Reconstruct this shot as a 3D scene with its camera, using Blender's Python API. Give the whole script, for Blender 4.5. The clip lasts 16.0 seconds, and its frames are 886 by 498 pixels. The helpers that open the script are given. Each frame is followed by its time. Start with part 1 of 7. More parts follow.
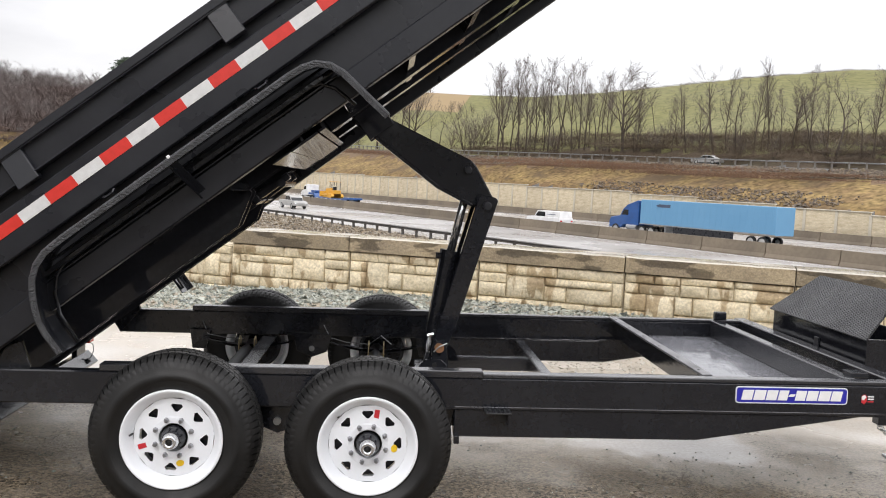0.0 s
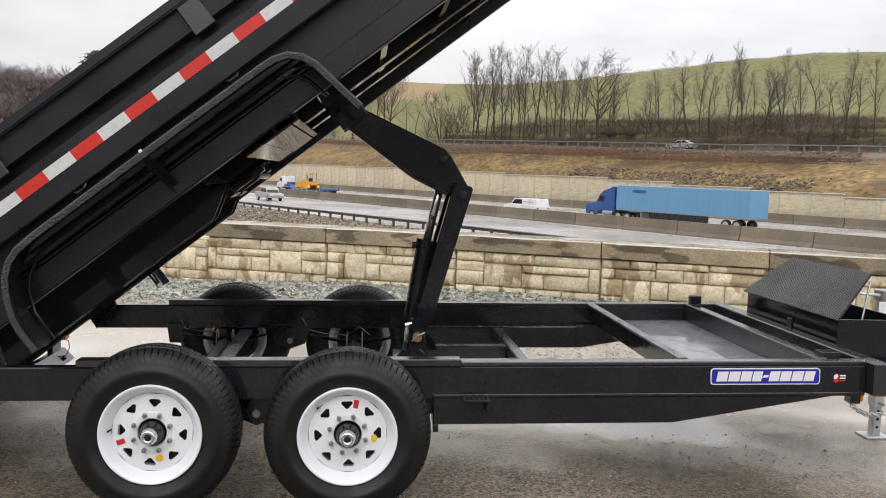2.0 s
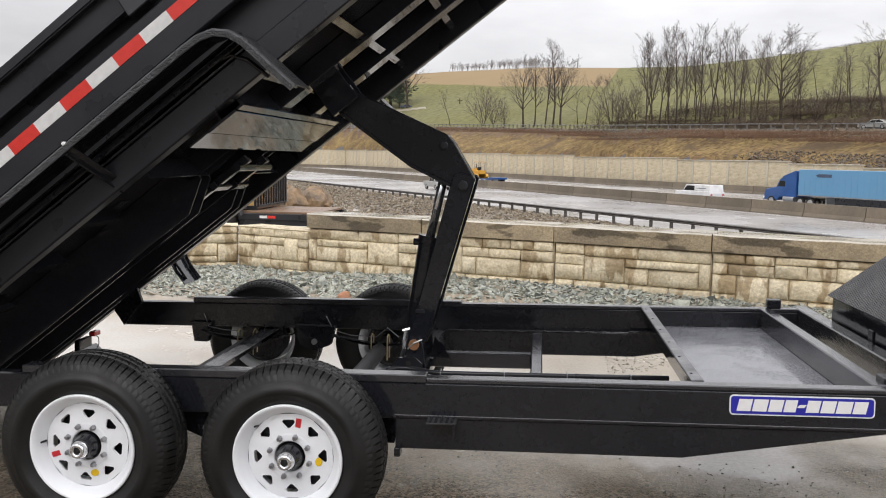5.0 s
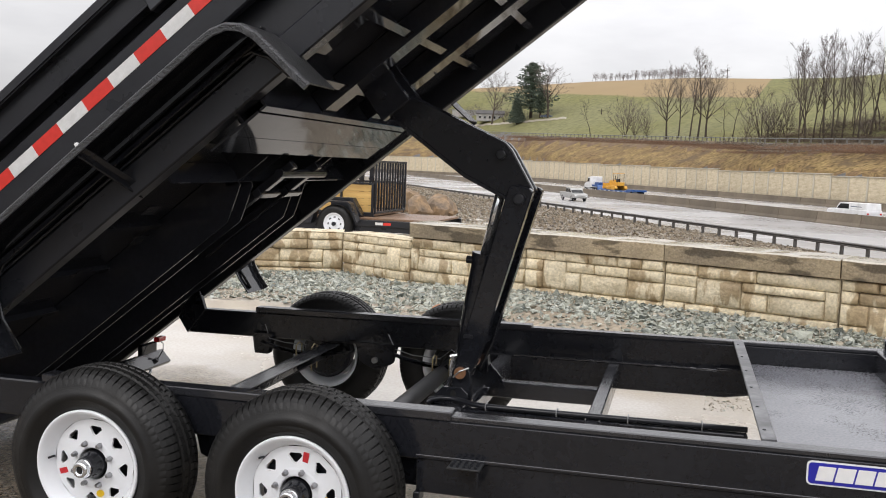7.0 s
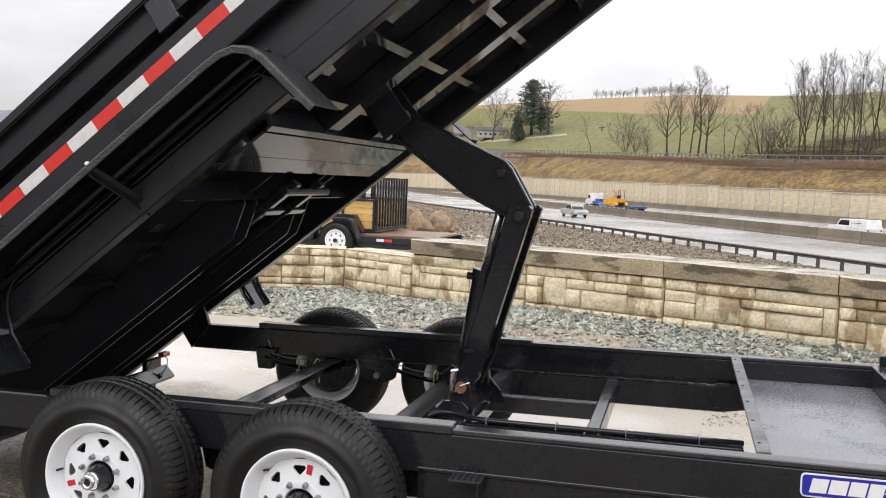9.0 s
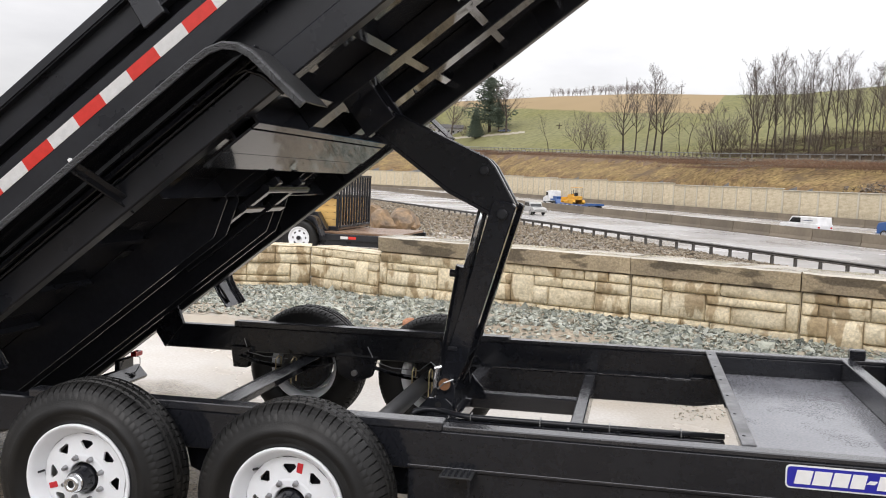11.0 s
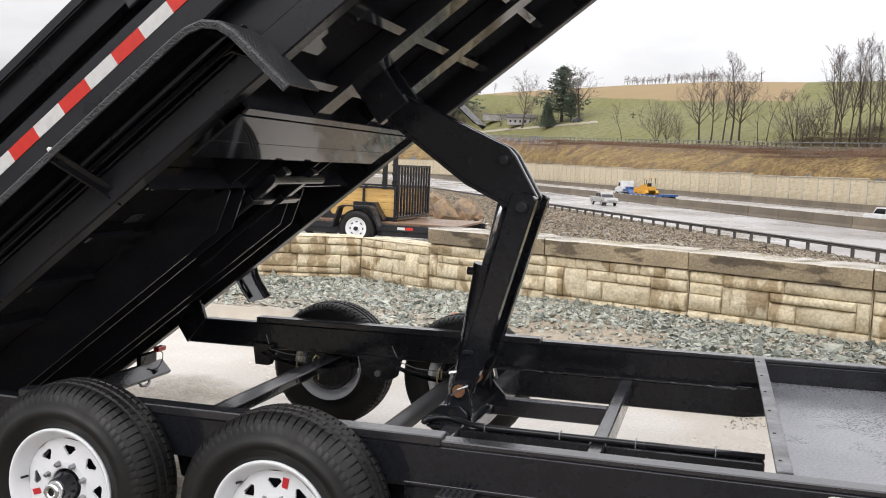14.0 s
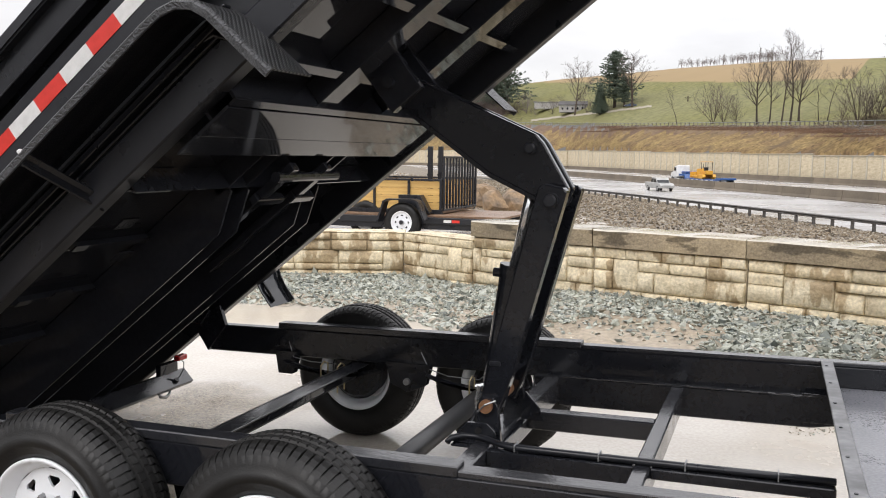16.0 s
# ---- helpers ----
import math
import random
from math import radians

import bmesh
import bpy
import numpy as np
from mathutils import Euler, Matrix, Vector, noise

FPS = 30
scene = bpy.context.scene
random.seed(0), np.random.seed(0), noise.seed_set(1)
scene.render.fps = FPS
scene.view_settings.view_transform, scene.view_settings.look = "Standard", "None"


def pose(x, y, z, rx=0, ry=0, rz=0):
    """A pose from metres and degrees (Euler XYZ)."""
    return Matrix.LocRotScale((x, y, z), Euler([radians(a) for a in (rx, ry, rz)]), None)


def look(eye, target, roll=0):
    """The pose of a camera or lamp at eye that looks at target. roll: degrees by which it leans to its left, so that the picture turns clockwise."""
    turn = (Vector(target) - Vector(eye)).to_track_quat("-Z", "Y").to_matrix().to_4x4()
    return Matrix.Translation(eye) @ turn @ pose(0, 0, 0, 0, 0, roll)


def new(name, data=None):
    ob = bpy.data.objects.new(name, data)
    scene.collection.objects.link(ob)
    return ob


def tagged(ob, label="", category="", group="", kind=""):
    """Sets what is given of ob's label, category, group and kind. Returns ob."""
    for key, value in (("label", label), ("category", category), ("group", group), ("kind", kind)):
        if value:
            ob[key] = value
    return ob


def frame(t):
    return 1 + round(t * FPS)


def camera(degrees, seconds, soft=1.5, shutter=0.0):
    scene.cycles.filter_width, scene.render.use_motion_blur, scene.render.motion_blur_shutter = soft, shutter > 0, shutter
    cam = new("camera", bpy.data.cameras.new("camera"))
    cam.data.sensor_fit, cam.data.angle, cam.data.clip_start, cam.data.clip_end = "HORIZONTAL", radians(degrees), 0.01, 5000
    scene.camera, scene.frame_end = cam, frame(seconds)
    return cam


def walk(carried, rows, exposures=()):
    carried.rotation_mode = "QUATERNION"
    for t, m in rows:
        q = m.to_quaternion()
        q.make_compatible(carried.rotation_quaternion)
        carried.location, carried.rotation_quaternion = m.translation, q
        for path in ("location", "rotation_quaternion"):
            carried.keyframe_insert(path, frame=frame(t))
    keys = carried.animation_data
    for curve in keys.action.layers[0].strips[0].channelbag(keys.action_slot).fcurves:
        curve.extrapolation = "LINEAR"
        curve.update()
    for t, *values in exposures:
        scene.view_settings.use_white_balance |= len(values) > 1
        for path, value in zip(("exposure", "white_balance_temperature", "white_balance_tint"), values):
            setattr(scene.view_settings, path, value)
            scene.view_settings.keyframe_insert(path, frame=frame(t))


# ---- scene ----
cam = camera(53.3, 16.0, soft=1.02)
PATH = [
    (0, (0.048, -3.868, 1.539), (0.172, -1.877, 1.394), 3.0),
    (0.5, (0.035, -3.867, 1.534), (0.17, -1.878, 1.378), 3.1),
    (1, (0.037, -3.879, 1.537), (0.183, -1.89, 1.385), 2.7),
    (1.5, (0.049, -3.885, 1.537), (0.21, -1.898, 1.383), 2.4),
    (2, (0.056, -3.88, 1.54), (0.231, -1.895, 1.373), 2.0),
    (2.5, (0.086, -3.854, 1.536), (0.246, -1.869, 1.352), 1.0),
    (3, (0.228, -3.79, 1.533), (0.3, -1.8, 1.342), 0.6),
    (3.5, (0.452, -3.718, 1.549), (0.444, -1.727, 1.357), 1.1),
    (3.7, (0.511, -3.67, 1.553), (0.492, -1.68, 1.363), 1.2),
    (5.8, (1.126, -3.119, 1.566), (0.811, -1.158, 1.337), 1.3),
    (6, (1.133, -3.061, 1.563), (0.81, -1.101, 1.328), 1.5),
    (6.5, (1.165, -2.906, 1.568), (0.778, -0.956, 1.341), 1.7),
    (7, (1.282, -2.859, 1.577), (0.763, -0.937, 1.385), 2.2),
    (7.5, (1.416, -2.843, 1.582), (0.803, -0.949, 1.39), 2.6),
    (8, (1.457, -2.844, 1.581), (0.811, -0.961, 1.385), 2.3),
    (8.5, (1.423, -2.868, 1.579), (0.815, -0.972, 1.399), 2.6),
    (9, (1.3, -2.931, 1.584), (0.777, -1.007, 1.429), 2.2),
    (11.5, (1.188, -2.971, 1.581), (0.759, -1.024, 1.419), 2.3),
    (12, (1.192, -2.966, 1.583), (0.763, -1.021, 1.409), 2.1),
    (12.5, (1.195, -2.96, 1.579), (0.772, -1.014, 1.397), 1.9),
    (13, (1.209, -2.916, 1.577), (0.765, -0.975, 1.39), 1.7),
    (13.5, (1.289, -2.764, 1.583), (0.767, -0.842, 1.4), 1.9),
    (14, (1.354, -2.614, 1.591), (0.769, -0.71, 1.405), 2.3),
    (14.5, (1.3, -2.466, 1.584), (0.709, -0.563, 1.406), 1.9),
    (15, (1.241, -2.314, 1.601), (0.644, -0.412, 1.439), 1.4),
    (15.5, (1.292, -2.227, 1.601), (0.647, -0.343, 1.417), 1.3),
    (16, (1.362, -2.211, 1.596), (0.661, -0.349, 1.386), 0.6),
]
EXPOSURES = [(t, e, 6500, 12.5) for t, e in [(0, 0.55), (1.5, 0.38), (2.5, 0.28), (3.5, 0.26), (6, 0.32), (7, 0.36), (8.5, 0.51), (12.5, 0.46), (14.5, 0.49), (16, 0.51)]]
walk(cam, [(t, look(eye, target, roll)) for t, eye, target, roll in PATH], EXPOSURES)

# ---- world and light: a bright overcast, drizzly day ----
world = bpy.data.worlds.new("overcast_sky")
scene.world = world
world.use_nodes = True
wn, wl = world.node_tree.nodes, world.node_tree.links
wn.clear()
w_out = wn.new("ShaderNodeOutputWorld")
w_bg = wn.new("ShaderNodeBackground")
w_sky = wn.new("ShaderNodeTexSky")
w_sky.sky_type = "NISHITA"
w_sky.sun_disc = False
w_sky.sun_elevation, w_sky.sun_rotation = radians(38), radians(200)
w_dim = wn.new("ShaderNodeMix")
w_dim.data_type = "RGBA"
w_dim.blend_type = "MULTIPLY"
w_dim.inputs[0].default_value = 1.0
w_dim.inputs[7].default_value = (0.09, 0.09, 0.09, 1)
w_co = wn.new("ShaderNodeTexCoord")
w_map = wn.new("ShaderNodeMapping")
w_map.inputs["Scale"].default_value = (1.6, 1.6, 5.5)
w_noise = wn.new("ShaderNodeTexNoise")
w_noise.inputs["Scale"].default_value = 1.7
w_noise.inputs["Detail"].default_value = 6
w_noise.inputs["Roughness"].default_value = 0.55
w_ramp = wn.new("ShaderNodeValToRGB")
w_ramp.color_ramp.elements[0].position, w_ramp.color_ramp.elements[0].color = 0.34, (0.775, 0.775, 0.785, 1)
w_ramp.color_ramp.elements[1].position, w_ramp.color_ramp.elements[1].color = 0.60, (1.0, 1.0, 1.0, 1)
w_mix = wn.new("ShaderNodeMix")
w_mix.data_type = "RGBA"
w_mix.inputs[0].default_value = 0.9
wl.new(w_co.outputs["Generated"], w_map.inputs["Vector"])
wl.new(w_map.outputs["Vector"], w_noise.inputs["Vector"])
wl.new(w_noise.outputs["Fac"], w_ramp.inputs["Fac"])
wl.new(w_sky.outputs["Color"], w_dim.inputs[6])
wl.new(w_dim.outputs[2], w_mix.inputs[6])
wl.new(w_ramp.outputs["Color"], w_mix.inputs[7])
w_sep = wn.new("ShaderNodeSeparateXYZ")
w_lift = wn.new("ShaderNodeMapRange")          # an overcast sky is about three times brighter overhead
w_lift.inputs[1].default_value, w_lift.inputs[2].default_value, w_lift.inputs[3].default_value, w_lift.inputs[4].default_value = 0.0, 1.0, 0.66, 2.05
wl.new(w_co.outputs["Generated"], w_sep.inputs[0])
wl.new(w_sep.outputs["Z"], w_lift.inputs[0])
w_east = wn.new("ShaderNodeMapRange")          # the cloud thins towards the east
w_east.inputs[1].default_value, w_east.inputs[2].default_value, w_east.inputs[3].default_value, w_east.inputs[4].default_value = -0.55, 0.25, 0.84, 1.03
w_both = wn.new("ShaderNodeMath")
w_both.operation = "MULTIPLY"
wl.new(w_sep.outputs["X"], w_east.inputs[0])
wl.new(w_lift.outputs[0], w_both.inputs[0])
wl.new(w_east.outputs[0], w_both.inputs[1])
wl.new(w_both.outputs[0], w_bg.inputs["Strength"])
wl.new(w_mix.outputs[2], w_bg.inputs["Color"])
wl.new(w_bg.outputs["Background"], w_out.inputs["Surface"])

sun = new("sun", bpy.data.lights.new("sun", "SUN"))
sun.data.energy, sun.data.angle, sun.data.color = 0.7, radians(25), (1.0, 0.97, 0.93)
sun.rotation_euler = (radians(50), 0, radians(-20))


# ---- materials ----
def mat(name, base, rough=0.5, metal=0.0, var=(), bump=0.0, bump_scale=60.0, scale=3.0, fine=40.0, rough_var=0.0, coat=0.0,
        spec=0.5, per_object=0.0, wet=0.0, coord="Object", stretch=(1, 1, 1), grain=0.1, stain=(), stain_scale=(5, 5, 0.8), stain_at=0.54, stain_edge=0.09, stain_mode="MIX"):
    """A surface with variation at two scales. var: a second colour that mottles the base. wet: how far patches turn smooth."""
    m = bpy.data.materials.new(name)
    m.use_nodes = True
    n, l = m.node_tree.nodes, m.node_tree.links
    p = n["Principled BSDF"]
    p.inputs["Roughness"].default_value, p.inputs["Metallic"].default_value = rough, metal
    p.inputs["Coat Weight"].default_value, p.inputs["Specular IOR Level"].default_value = coat, spec
    p.inputs["Coat Roughness"].default_value = 0.08
    co = n.new("ShaderNodeTexCoord")
    mp = n.new("ShaderNodeMapping")
    mp.inputs["Scale"].default_value = stretch
    l.new(co.outputs[coord], mp.inputs["Vector"])

    def tex(sc, detail):
        t = n.new("ShaderNodeTexNoise")
        t.inputs["Scale"].default_value, t.inputs["Detail"].default_value = sc, detail
        l.new(mp.outputs["Vector"], t.inputs["Vector"])
        return t

    def mixed(fac, a, b, mode="MIX"):
        x = n.new("ShaderNodeMix")
        x.data_type, x.blend_type = "RGBA", mode
        if isinstance(fac, float):
            x.inputs[0].default_value = fac
        else:
            l.new(fac, x.inputs[0])
        for i, v in ((6, a), (7, b)):
            if isinstance(v, tuple):
                x.inputs[i].default_value = (*v, 1)
            else:
                l.new(v, x.inputs[i])
        return x.outputs[2]

    def ranged(src, a, b, c, d):
        r = n.new("ShaderNodeMapRange")
        for i, v in enumerate((a, b, c, d)):
            r.inputs[i + 1].default_value = v
        l.new(src, r.inputs[0])
        return r.outputs[0]

    big, small = tex(scale, 5), tex(fine, 3)
    other = var or tuple(min(1, c * 0.75) for c in base)
    colour = mixed(ranged(big.outputs["Fac"], 0.36, 0.66, 0, 1), tuple(base), tuple(other))
    speckle = ranged(small.outputs["Fac"], 0.3, 0.7, 1 - grain, 1 + grain)
    g = n.new("ShaderNodeCombineColor")
    for i in range(3):
        l.new(speckle, g.inputs[i])
    colour = mixed(1.0, colour, g.outputs[0], "MULTIPLY")
    if per_object:
        oi = n.new("ShaderNodeObjectInfo")
        v = ranged(oi.outputs["Random"], 0, 1, 1 - per_object, 1 + per_object)
        g2 = n.new("ShaderNodeCombineColor")
        for i in range(3):
            l.new(v, g2.inputs[i])
        colour = mixed(1.0, colour, g2.outputs[0], "MULTIPLY")
    if stain:
        sm = n.new("ShaderNodeMapping")
        sm.inputs["Scale"].default_value = stain_scale
        geo = n.new("ShaderNodeNewGeometry")
        l.new(geo.outputs["Position"], sm.inputs["Vector"])
        st = n.new("ShaderNodeTexNoise")
        st.inputs["Scale"].default_value, st.inputs["Detail"].default_value = 1.0, 7
        l.new(sm.outputs["Vector"], st.inputs["Vector"])
        colour = mixed(ranged(st.outputs["Fac"], stain_at, stain_at + stain_edge, 0, 0.9), colour, tuple(stain), stain_mode)
    l.new(colour, p.inputs["Base Color"])
    if rough_var or wet:
        w = tex(scale * 0.7, 4)
        l.new(ranged(w.outputs["Fac"], 0.4, 0.6, rough - wet, rough + rough_var), p.inputs["Roughness"])
    if bump:
        b = n.new("ShaderNodeBump")
        b.inputs["Strength"].default_value, b.inputs["Distance"].default_value = min(1, bump), 0.02
        bt = tex(bump_scale, 4)
        l.new(bt.outputs["Fac"], b.inputs["Height"])
        l.new(b.outputs["Normal"], p.inputs["Normal"])
    return m


M_BLACK = mat("black_gloss_paint", (0.0105, 0.0113, 0.0145), 0.055, var=(0.014, 0.015, 0.0185), rough_var=0.10, scale=5, bump=0.05, bump_scale=30, spec=0.5)
M_BLACK_DULL = mat("black_satin_paint", (0.0115, 0.0124, 0.016), 0.27, var=(0.0155, 0.0166, 0.0205), rough_var=0.12, scale=6, bump=0.025, bump_scale=30, spec=0.42)
M_UNDER = mat("black_underbody_paint", (0.021, 0.0222, 0.027), 0.035, var=(0.025, 0.0265, 0.032), rough_var=0.03, scale=5, bump=0.006, bump_scale=5, spec=0.34)
# base raised to grey to hold the sky's reflection on the wet black tray
M_TRAY_SHEEN = mat("wet_black_plate_sky_sheen", (0.165, 0.168, 0.186), 0.12, var=(0.125, 0.128, 0.143), rough_var=0.08, wet=0.07, scale=3, fine=90, spec=0.7, grain=0.2)
M_RUBBER = mat("tyre_rubber", (0.0075, 0.0074, 0.0074), 0.40, var=(0.0125, 0.012, 0.0115), scale=9, fine=120, rough_var=0.2, bump=0.08, bump_scale=160, spec=0.34)
M_RIM = mat("white_rim_enamel", (0.81, 0.83, 0.86), 0.25, var=(0.79, 0.81, 0.84), scale=7, coat=0.4, grain=0.01)
M_CHROME = mat("polished_steel", (0.82, 0.83, 0.85), 0.14, 0.9, var=(0.74, 0.75, 0.77), scale=9, grain=0.03)
# this grey includes the light reflected by the wet lip
M_LIP = mat("grey_lip_wet_sheen", (0.22, 0.223, 0.232), 0.4, 0.3, var=(0.09, 0.09, 0.095), scale=8, grain=0.2)
M_STEEL = mat("bare_grey_steel", (0.42, 0.43, 0.44), 0.38, 0.9, var=(0.3, 0.3, 0.31), scale=12)
M_ZINC = mat("galvanised_steel", (0.30, 0.305, 0.31), 0.5, 0.5, var=(0.22, 0.225, 0.23), scale=3)
M_BRASS = mat("copper_pin_end", (0.50, 0.25, 0.14), 0.4, 0.7, var=(0.36, 0.2, 0.1), scale=30)
M_GOLD = mat("gold_zinc_bolt", (0.60, 0.50, 0.30), 0.35, 0.8, scale=20)
M_RED_TAPE = mat("red_reflective_tape", (0.62, 0.035, 0.025), 0.35, var=(0.55, 0.03, 0.02), scale=30, fine=300, grain=0.03)
M_WHITE_TAPE = mat("white_reflective_tape", (0.66, 0.66, 0.65), 0.35, var=(0.58, 0.58, 0.57), scale=30, fine=300, grain=0.03)
M_BLUE = mat("blue_decal_film", (0.02, 0.022, 0.30), 0.3, var=(0.025, 0.025, 0.34), grain=0.03)
M_WHITE = mat("white_decal_film", (0.8, 0.8, 0.8), 0.35, var=(0.76, 0.76, 0.76), grain=0.03)
M_RED = mat("red_decal_film", (0.6, 0.03, 0.04), 0.35)
M_GALV = mat("bright_galvanised_steel", (0.62, 0.64, 0.64), 0.4, 0.35, var=(0.5, 0.52, 0.52), scale=12)
M_YELLOW = mat("yellow_sticker_film", (0.85, 0.55, 0.02), 0.4)
M_CLEAR = mat("grey_sticker_film", (0.25, 0.26, 0.27), 0.4)
M_TREADPLATE = mat("diamond_tread_plate", (0.014, 0.0145, 0.016), 0.28, var=(0.024, 0.025, 0.027), scale=6, fine=160, rough_var=0.15, spec=0.5)
M_CONCRETE = mat("wet_concrete_pad", (0.53, 0.49, 0.435), 0.26, var=(0.42, 0.375, 0.315), scale=0.8, fine=45, wet=0.19, rough_var=0.2, grain=0.09)
M_STONE = mat("cast_stone_face", (0.70, 0.615, 0.445), 0.6, var=(0.56, 0.47, 0.315), scale=4.0, fine=35, bump=0.9, bump_scale=14, per_object=0.12, rough_var=0.2, grain=0.22, stain=(0.54, 0.465, 0.375), stain_scale=(4.2, 4.2, 1.5), stain_at=0.53, stain_edge=0.035, stain_mode="MULTIPLY")
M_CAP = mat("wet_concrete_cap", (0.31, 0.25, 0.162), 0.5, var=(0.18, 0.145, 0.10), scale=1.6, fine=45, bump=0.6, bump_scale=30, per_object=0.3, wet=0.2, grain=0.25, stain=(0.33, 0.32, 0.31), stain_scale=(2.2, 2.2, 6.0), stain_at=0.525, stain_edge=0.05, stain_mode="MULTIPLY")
# wet top, paler than the cap's faces: reflected sky is put into the colour
M_CAP_TOP = mat("wet_cap_top_sky_sheen", (0.50, 0.46, 0.39), 0.2, var=(0.40, 0.365, 0.30), scale=2.0, fine=40, per_object=0.12, wet=0.1, grain=0.15, spec=0.7)
M_JOINT = mat("sandy_wall_joint", (0.50, 0.43, 0.31), 0.8, scale=5, bump=0.3)
M_GRAVEL = mat("green_grey_crushed_stone", (0.35, 0.36, 0.30), 0.6, var=(0.24, 0.25, 0.21), scale=2.0, fine=30, bump=0.2, grain=0.25)
M_GRAVEL_B = mat("brown_roadside_gravel", (0.19, 0.158, 0.112), 0.7, var=(0.12, 0.098, 0.072), scale=5.0, fine=14, bump=1.0, bump_scale=9, grain=0.55)
M_MUD = mat("muddy_gravel_ground", (0.36, 0.305, 0.235), 0.4, var=(0.26, 0.215, 0.16), scale=0.8, fine=20, bump=0.4, bump_scale=30, wet=0.3, grain=0.25)
M_ROAD = mat("wet_highway_concrete", (0.43, 0.42, 0.41), 0.30, var=(0.36, 0.35, 0.34), scale=0.12, fine=3, wet=0.12, stretch=(1, 1, 1))
M_ASPHALT = mat("asphalt", (0.06, 0.06, 0.06), 0.5, var=(0.08, 0.08, 0.08), scale=0.3)
M_BARRIER = mat("stained_barrier_concrete", (0.185, 0.15, 0.108), 0.7, var=(0.135, 0.11, 0.08), scale=0.35, fine=4, per_object=0.14)
M_SOUND = mat("buff_stone_panel", (0.60, 0.52, 0.375), 0.75, var=(0.46, 0.385, 0.26), scale=1.1, fine=5, per_object=0.07, bump=0.6, bump_scale=3, stretch=(1, 1, 14), grain=0.2)
M_POST = mat("pale_concrete_post", (0.52, 0.475, 0.385), 0.7, scale=1)
M_GRASS = mat("green_field_grass", (0.150, 0.145, 0.052), 0.9, var=(0.165, 0.160, 0.075), scale=0.02, fine=0.6, spec=0.2, grain=0.25)
M_FIELD = mat("tan_stubble_field", (0.30, 0.22, 0.115), 0.9, var=(0.26, 0.185, 0.095), scale=0.02, fine=0.5, spec=0.2)
M_BANK = mat("dry_brown_bank_grass", (0.245, 0.175, 0.075), 0.95, var=(0.16, 0.105, 0.055), scale=0.25, fine=1.4, bump=0.5, bump_scale=1.6, spec=0.2, grain=0.5, stain=(0.115, 0.082, 0.052), stain_scale=(0.16, 0.16, 0.4), stain_at=0.52, stain_edge=0.16)
M_RUST = mat("russet_brush_ground", (0.13, 0.085, 0.062), 0.95, var=(0.19, 0.135, 0.085), scale=0.12, fine=1.0, bump=0.6, bump_scale=1.2, spec=0.2, grain=0.25)
M_SCREE = mat("grey_rock_ledge", (0.155, 0.13, 0.105), 0.8, var=(0.11, 0.085, 0.066), scale=0.7, fine=2.5, bump=0.8, bump_scale=1.5, grain=0.3)
M_WOODFLOOR = mat("leaf_litter_ground", (0.105, 0.082, 0.058), 0.95, var=(0.08, 0.066, 0.043), scale=0.1, fine=1.0, spec=0.2, grain=0.25)
M_BARK = mat("grey_brown_bark", (0.085, 0.068, 0.055), 0.9, var=(0.055, 0.044, 0.036), scale=1.0, fine=8, spec=0.2, per_object=0.2)
M_TWIG = mat("bare_twigs", (0.155, 0.132, 0.118), 0.95, var=(0.12, 0.10, 0.09), scale=0.5, spec=0.1, per_object=0.2)
# far twigs and saplings carry the distance haze in their base colour
M_TWIG_FAR = mat("haze_tinted_far_twigs", (0.195, 0.168, 0.160), 0.95, var=(0.15, 0.125, 0.118), scale=0.3, spec=0.1, per_object=0.15)
M_WEST = mat("hazy_brown_saplings", (0.150, 0.118, 0.108), 0.95, var=(0.115, 0.090, 0.082), scale=0.1, spec=0.1, per_object=0.25)
M_BRUSH = mat("brown_brush", (0.115, 0.088, 0.068), 0.95, var=(0.15, 0.116, 0.08), scale=0.3, spec=0.1, per_object=0.2)
# green lightened to include the haze over the far pines
M_NEEDLE = mat("hazed_pine_needles", (0.070, 0.092, 0.066), 0.8, var=(0.10, 0.122, 0.095), scale=0.6, spec=0.2)
M_WOOD = mat("yellow_new_pine_board", (0.60, 0.39, 0.13), 0.5, var=(0.48, 0.29, 0.09), scale=3, fine=30, per_object=0.12, stretch=(0.3, 1, 6))
M_DECK = mat("brown_wet_deck_board", (0.23, 0.14, 0.085), 0.4, var=(0.16, 0.10, 0.065), scale=3, per_object=0.15)
M_BOULDER = mat("ochre_boulder", (0.27, 0.175, 0.092), 0.7, var=(0.13, 0.095, 0.065), scale=2.6, fine=12, bump=1.0, bump_scale=5, per_object=0.25, grain=0.25)
M_GLASS = mat("dark_vehicle_glass", (0.012, 0.015, 0.018), 0.06, scale=1)
M_TRUCK_BLUE = mat("royal_blue_truck_paint", (0.012, 0.075, 0.26), 0.3, coat=0.4, scale=1, grain=0.03)
M_BOX_BLUE = mat("light_blue_trailer_panel", (0.11, 0.27, 0.44), 0.45, var=(0.12, 0.285, 0.455), scale=0.5, grain=0.03)
M_CAR_WHITE = mat("white_car_paint", (0.75, 0.75, 0.75), 0.3, coat=0.5, scale=1, grain=0.03)
M_CAR_SILVER = mat("silver_car_paint", (0.42, 0.415, 0.40), 0.3, 0.4, coat=0.5, scale=1, grain=0.03)
M_CAR_BLUE = mat("blue_car_paint", (0.05, 0.075, 0.13), 0.3, coat=0.4, scale=1)
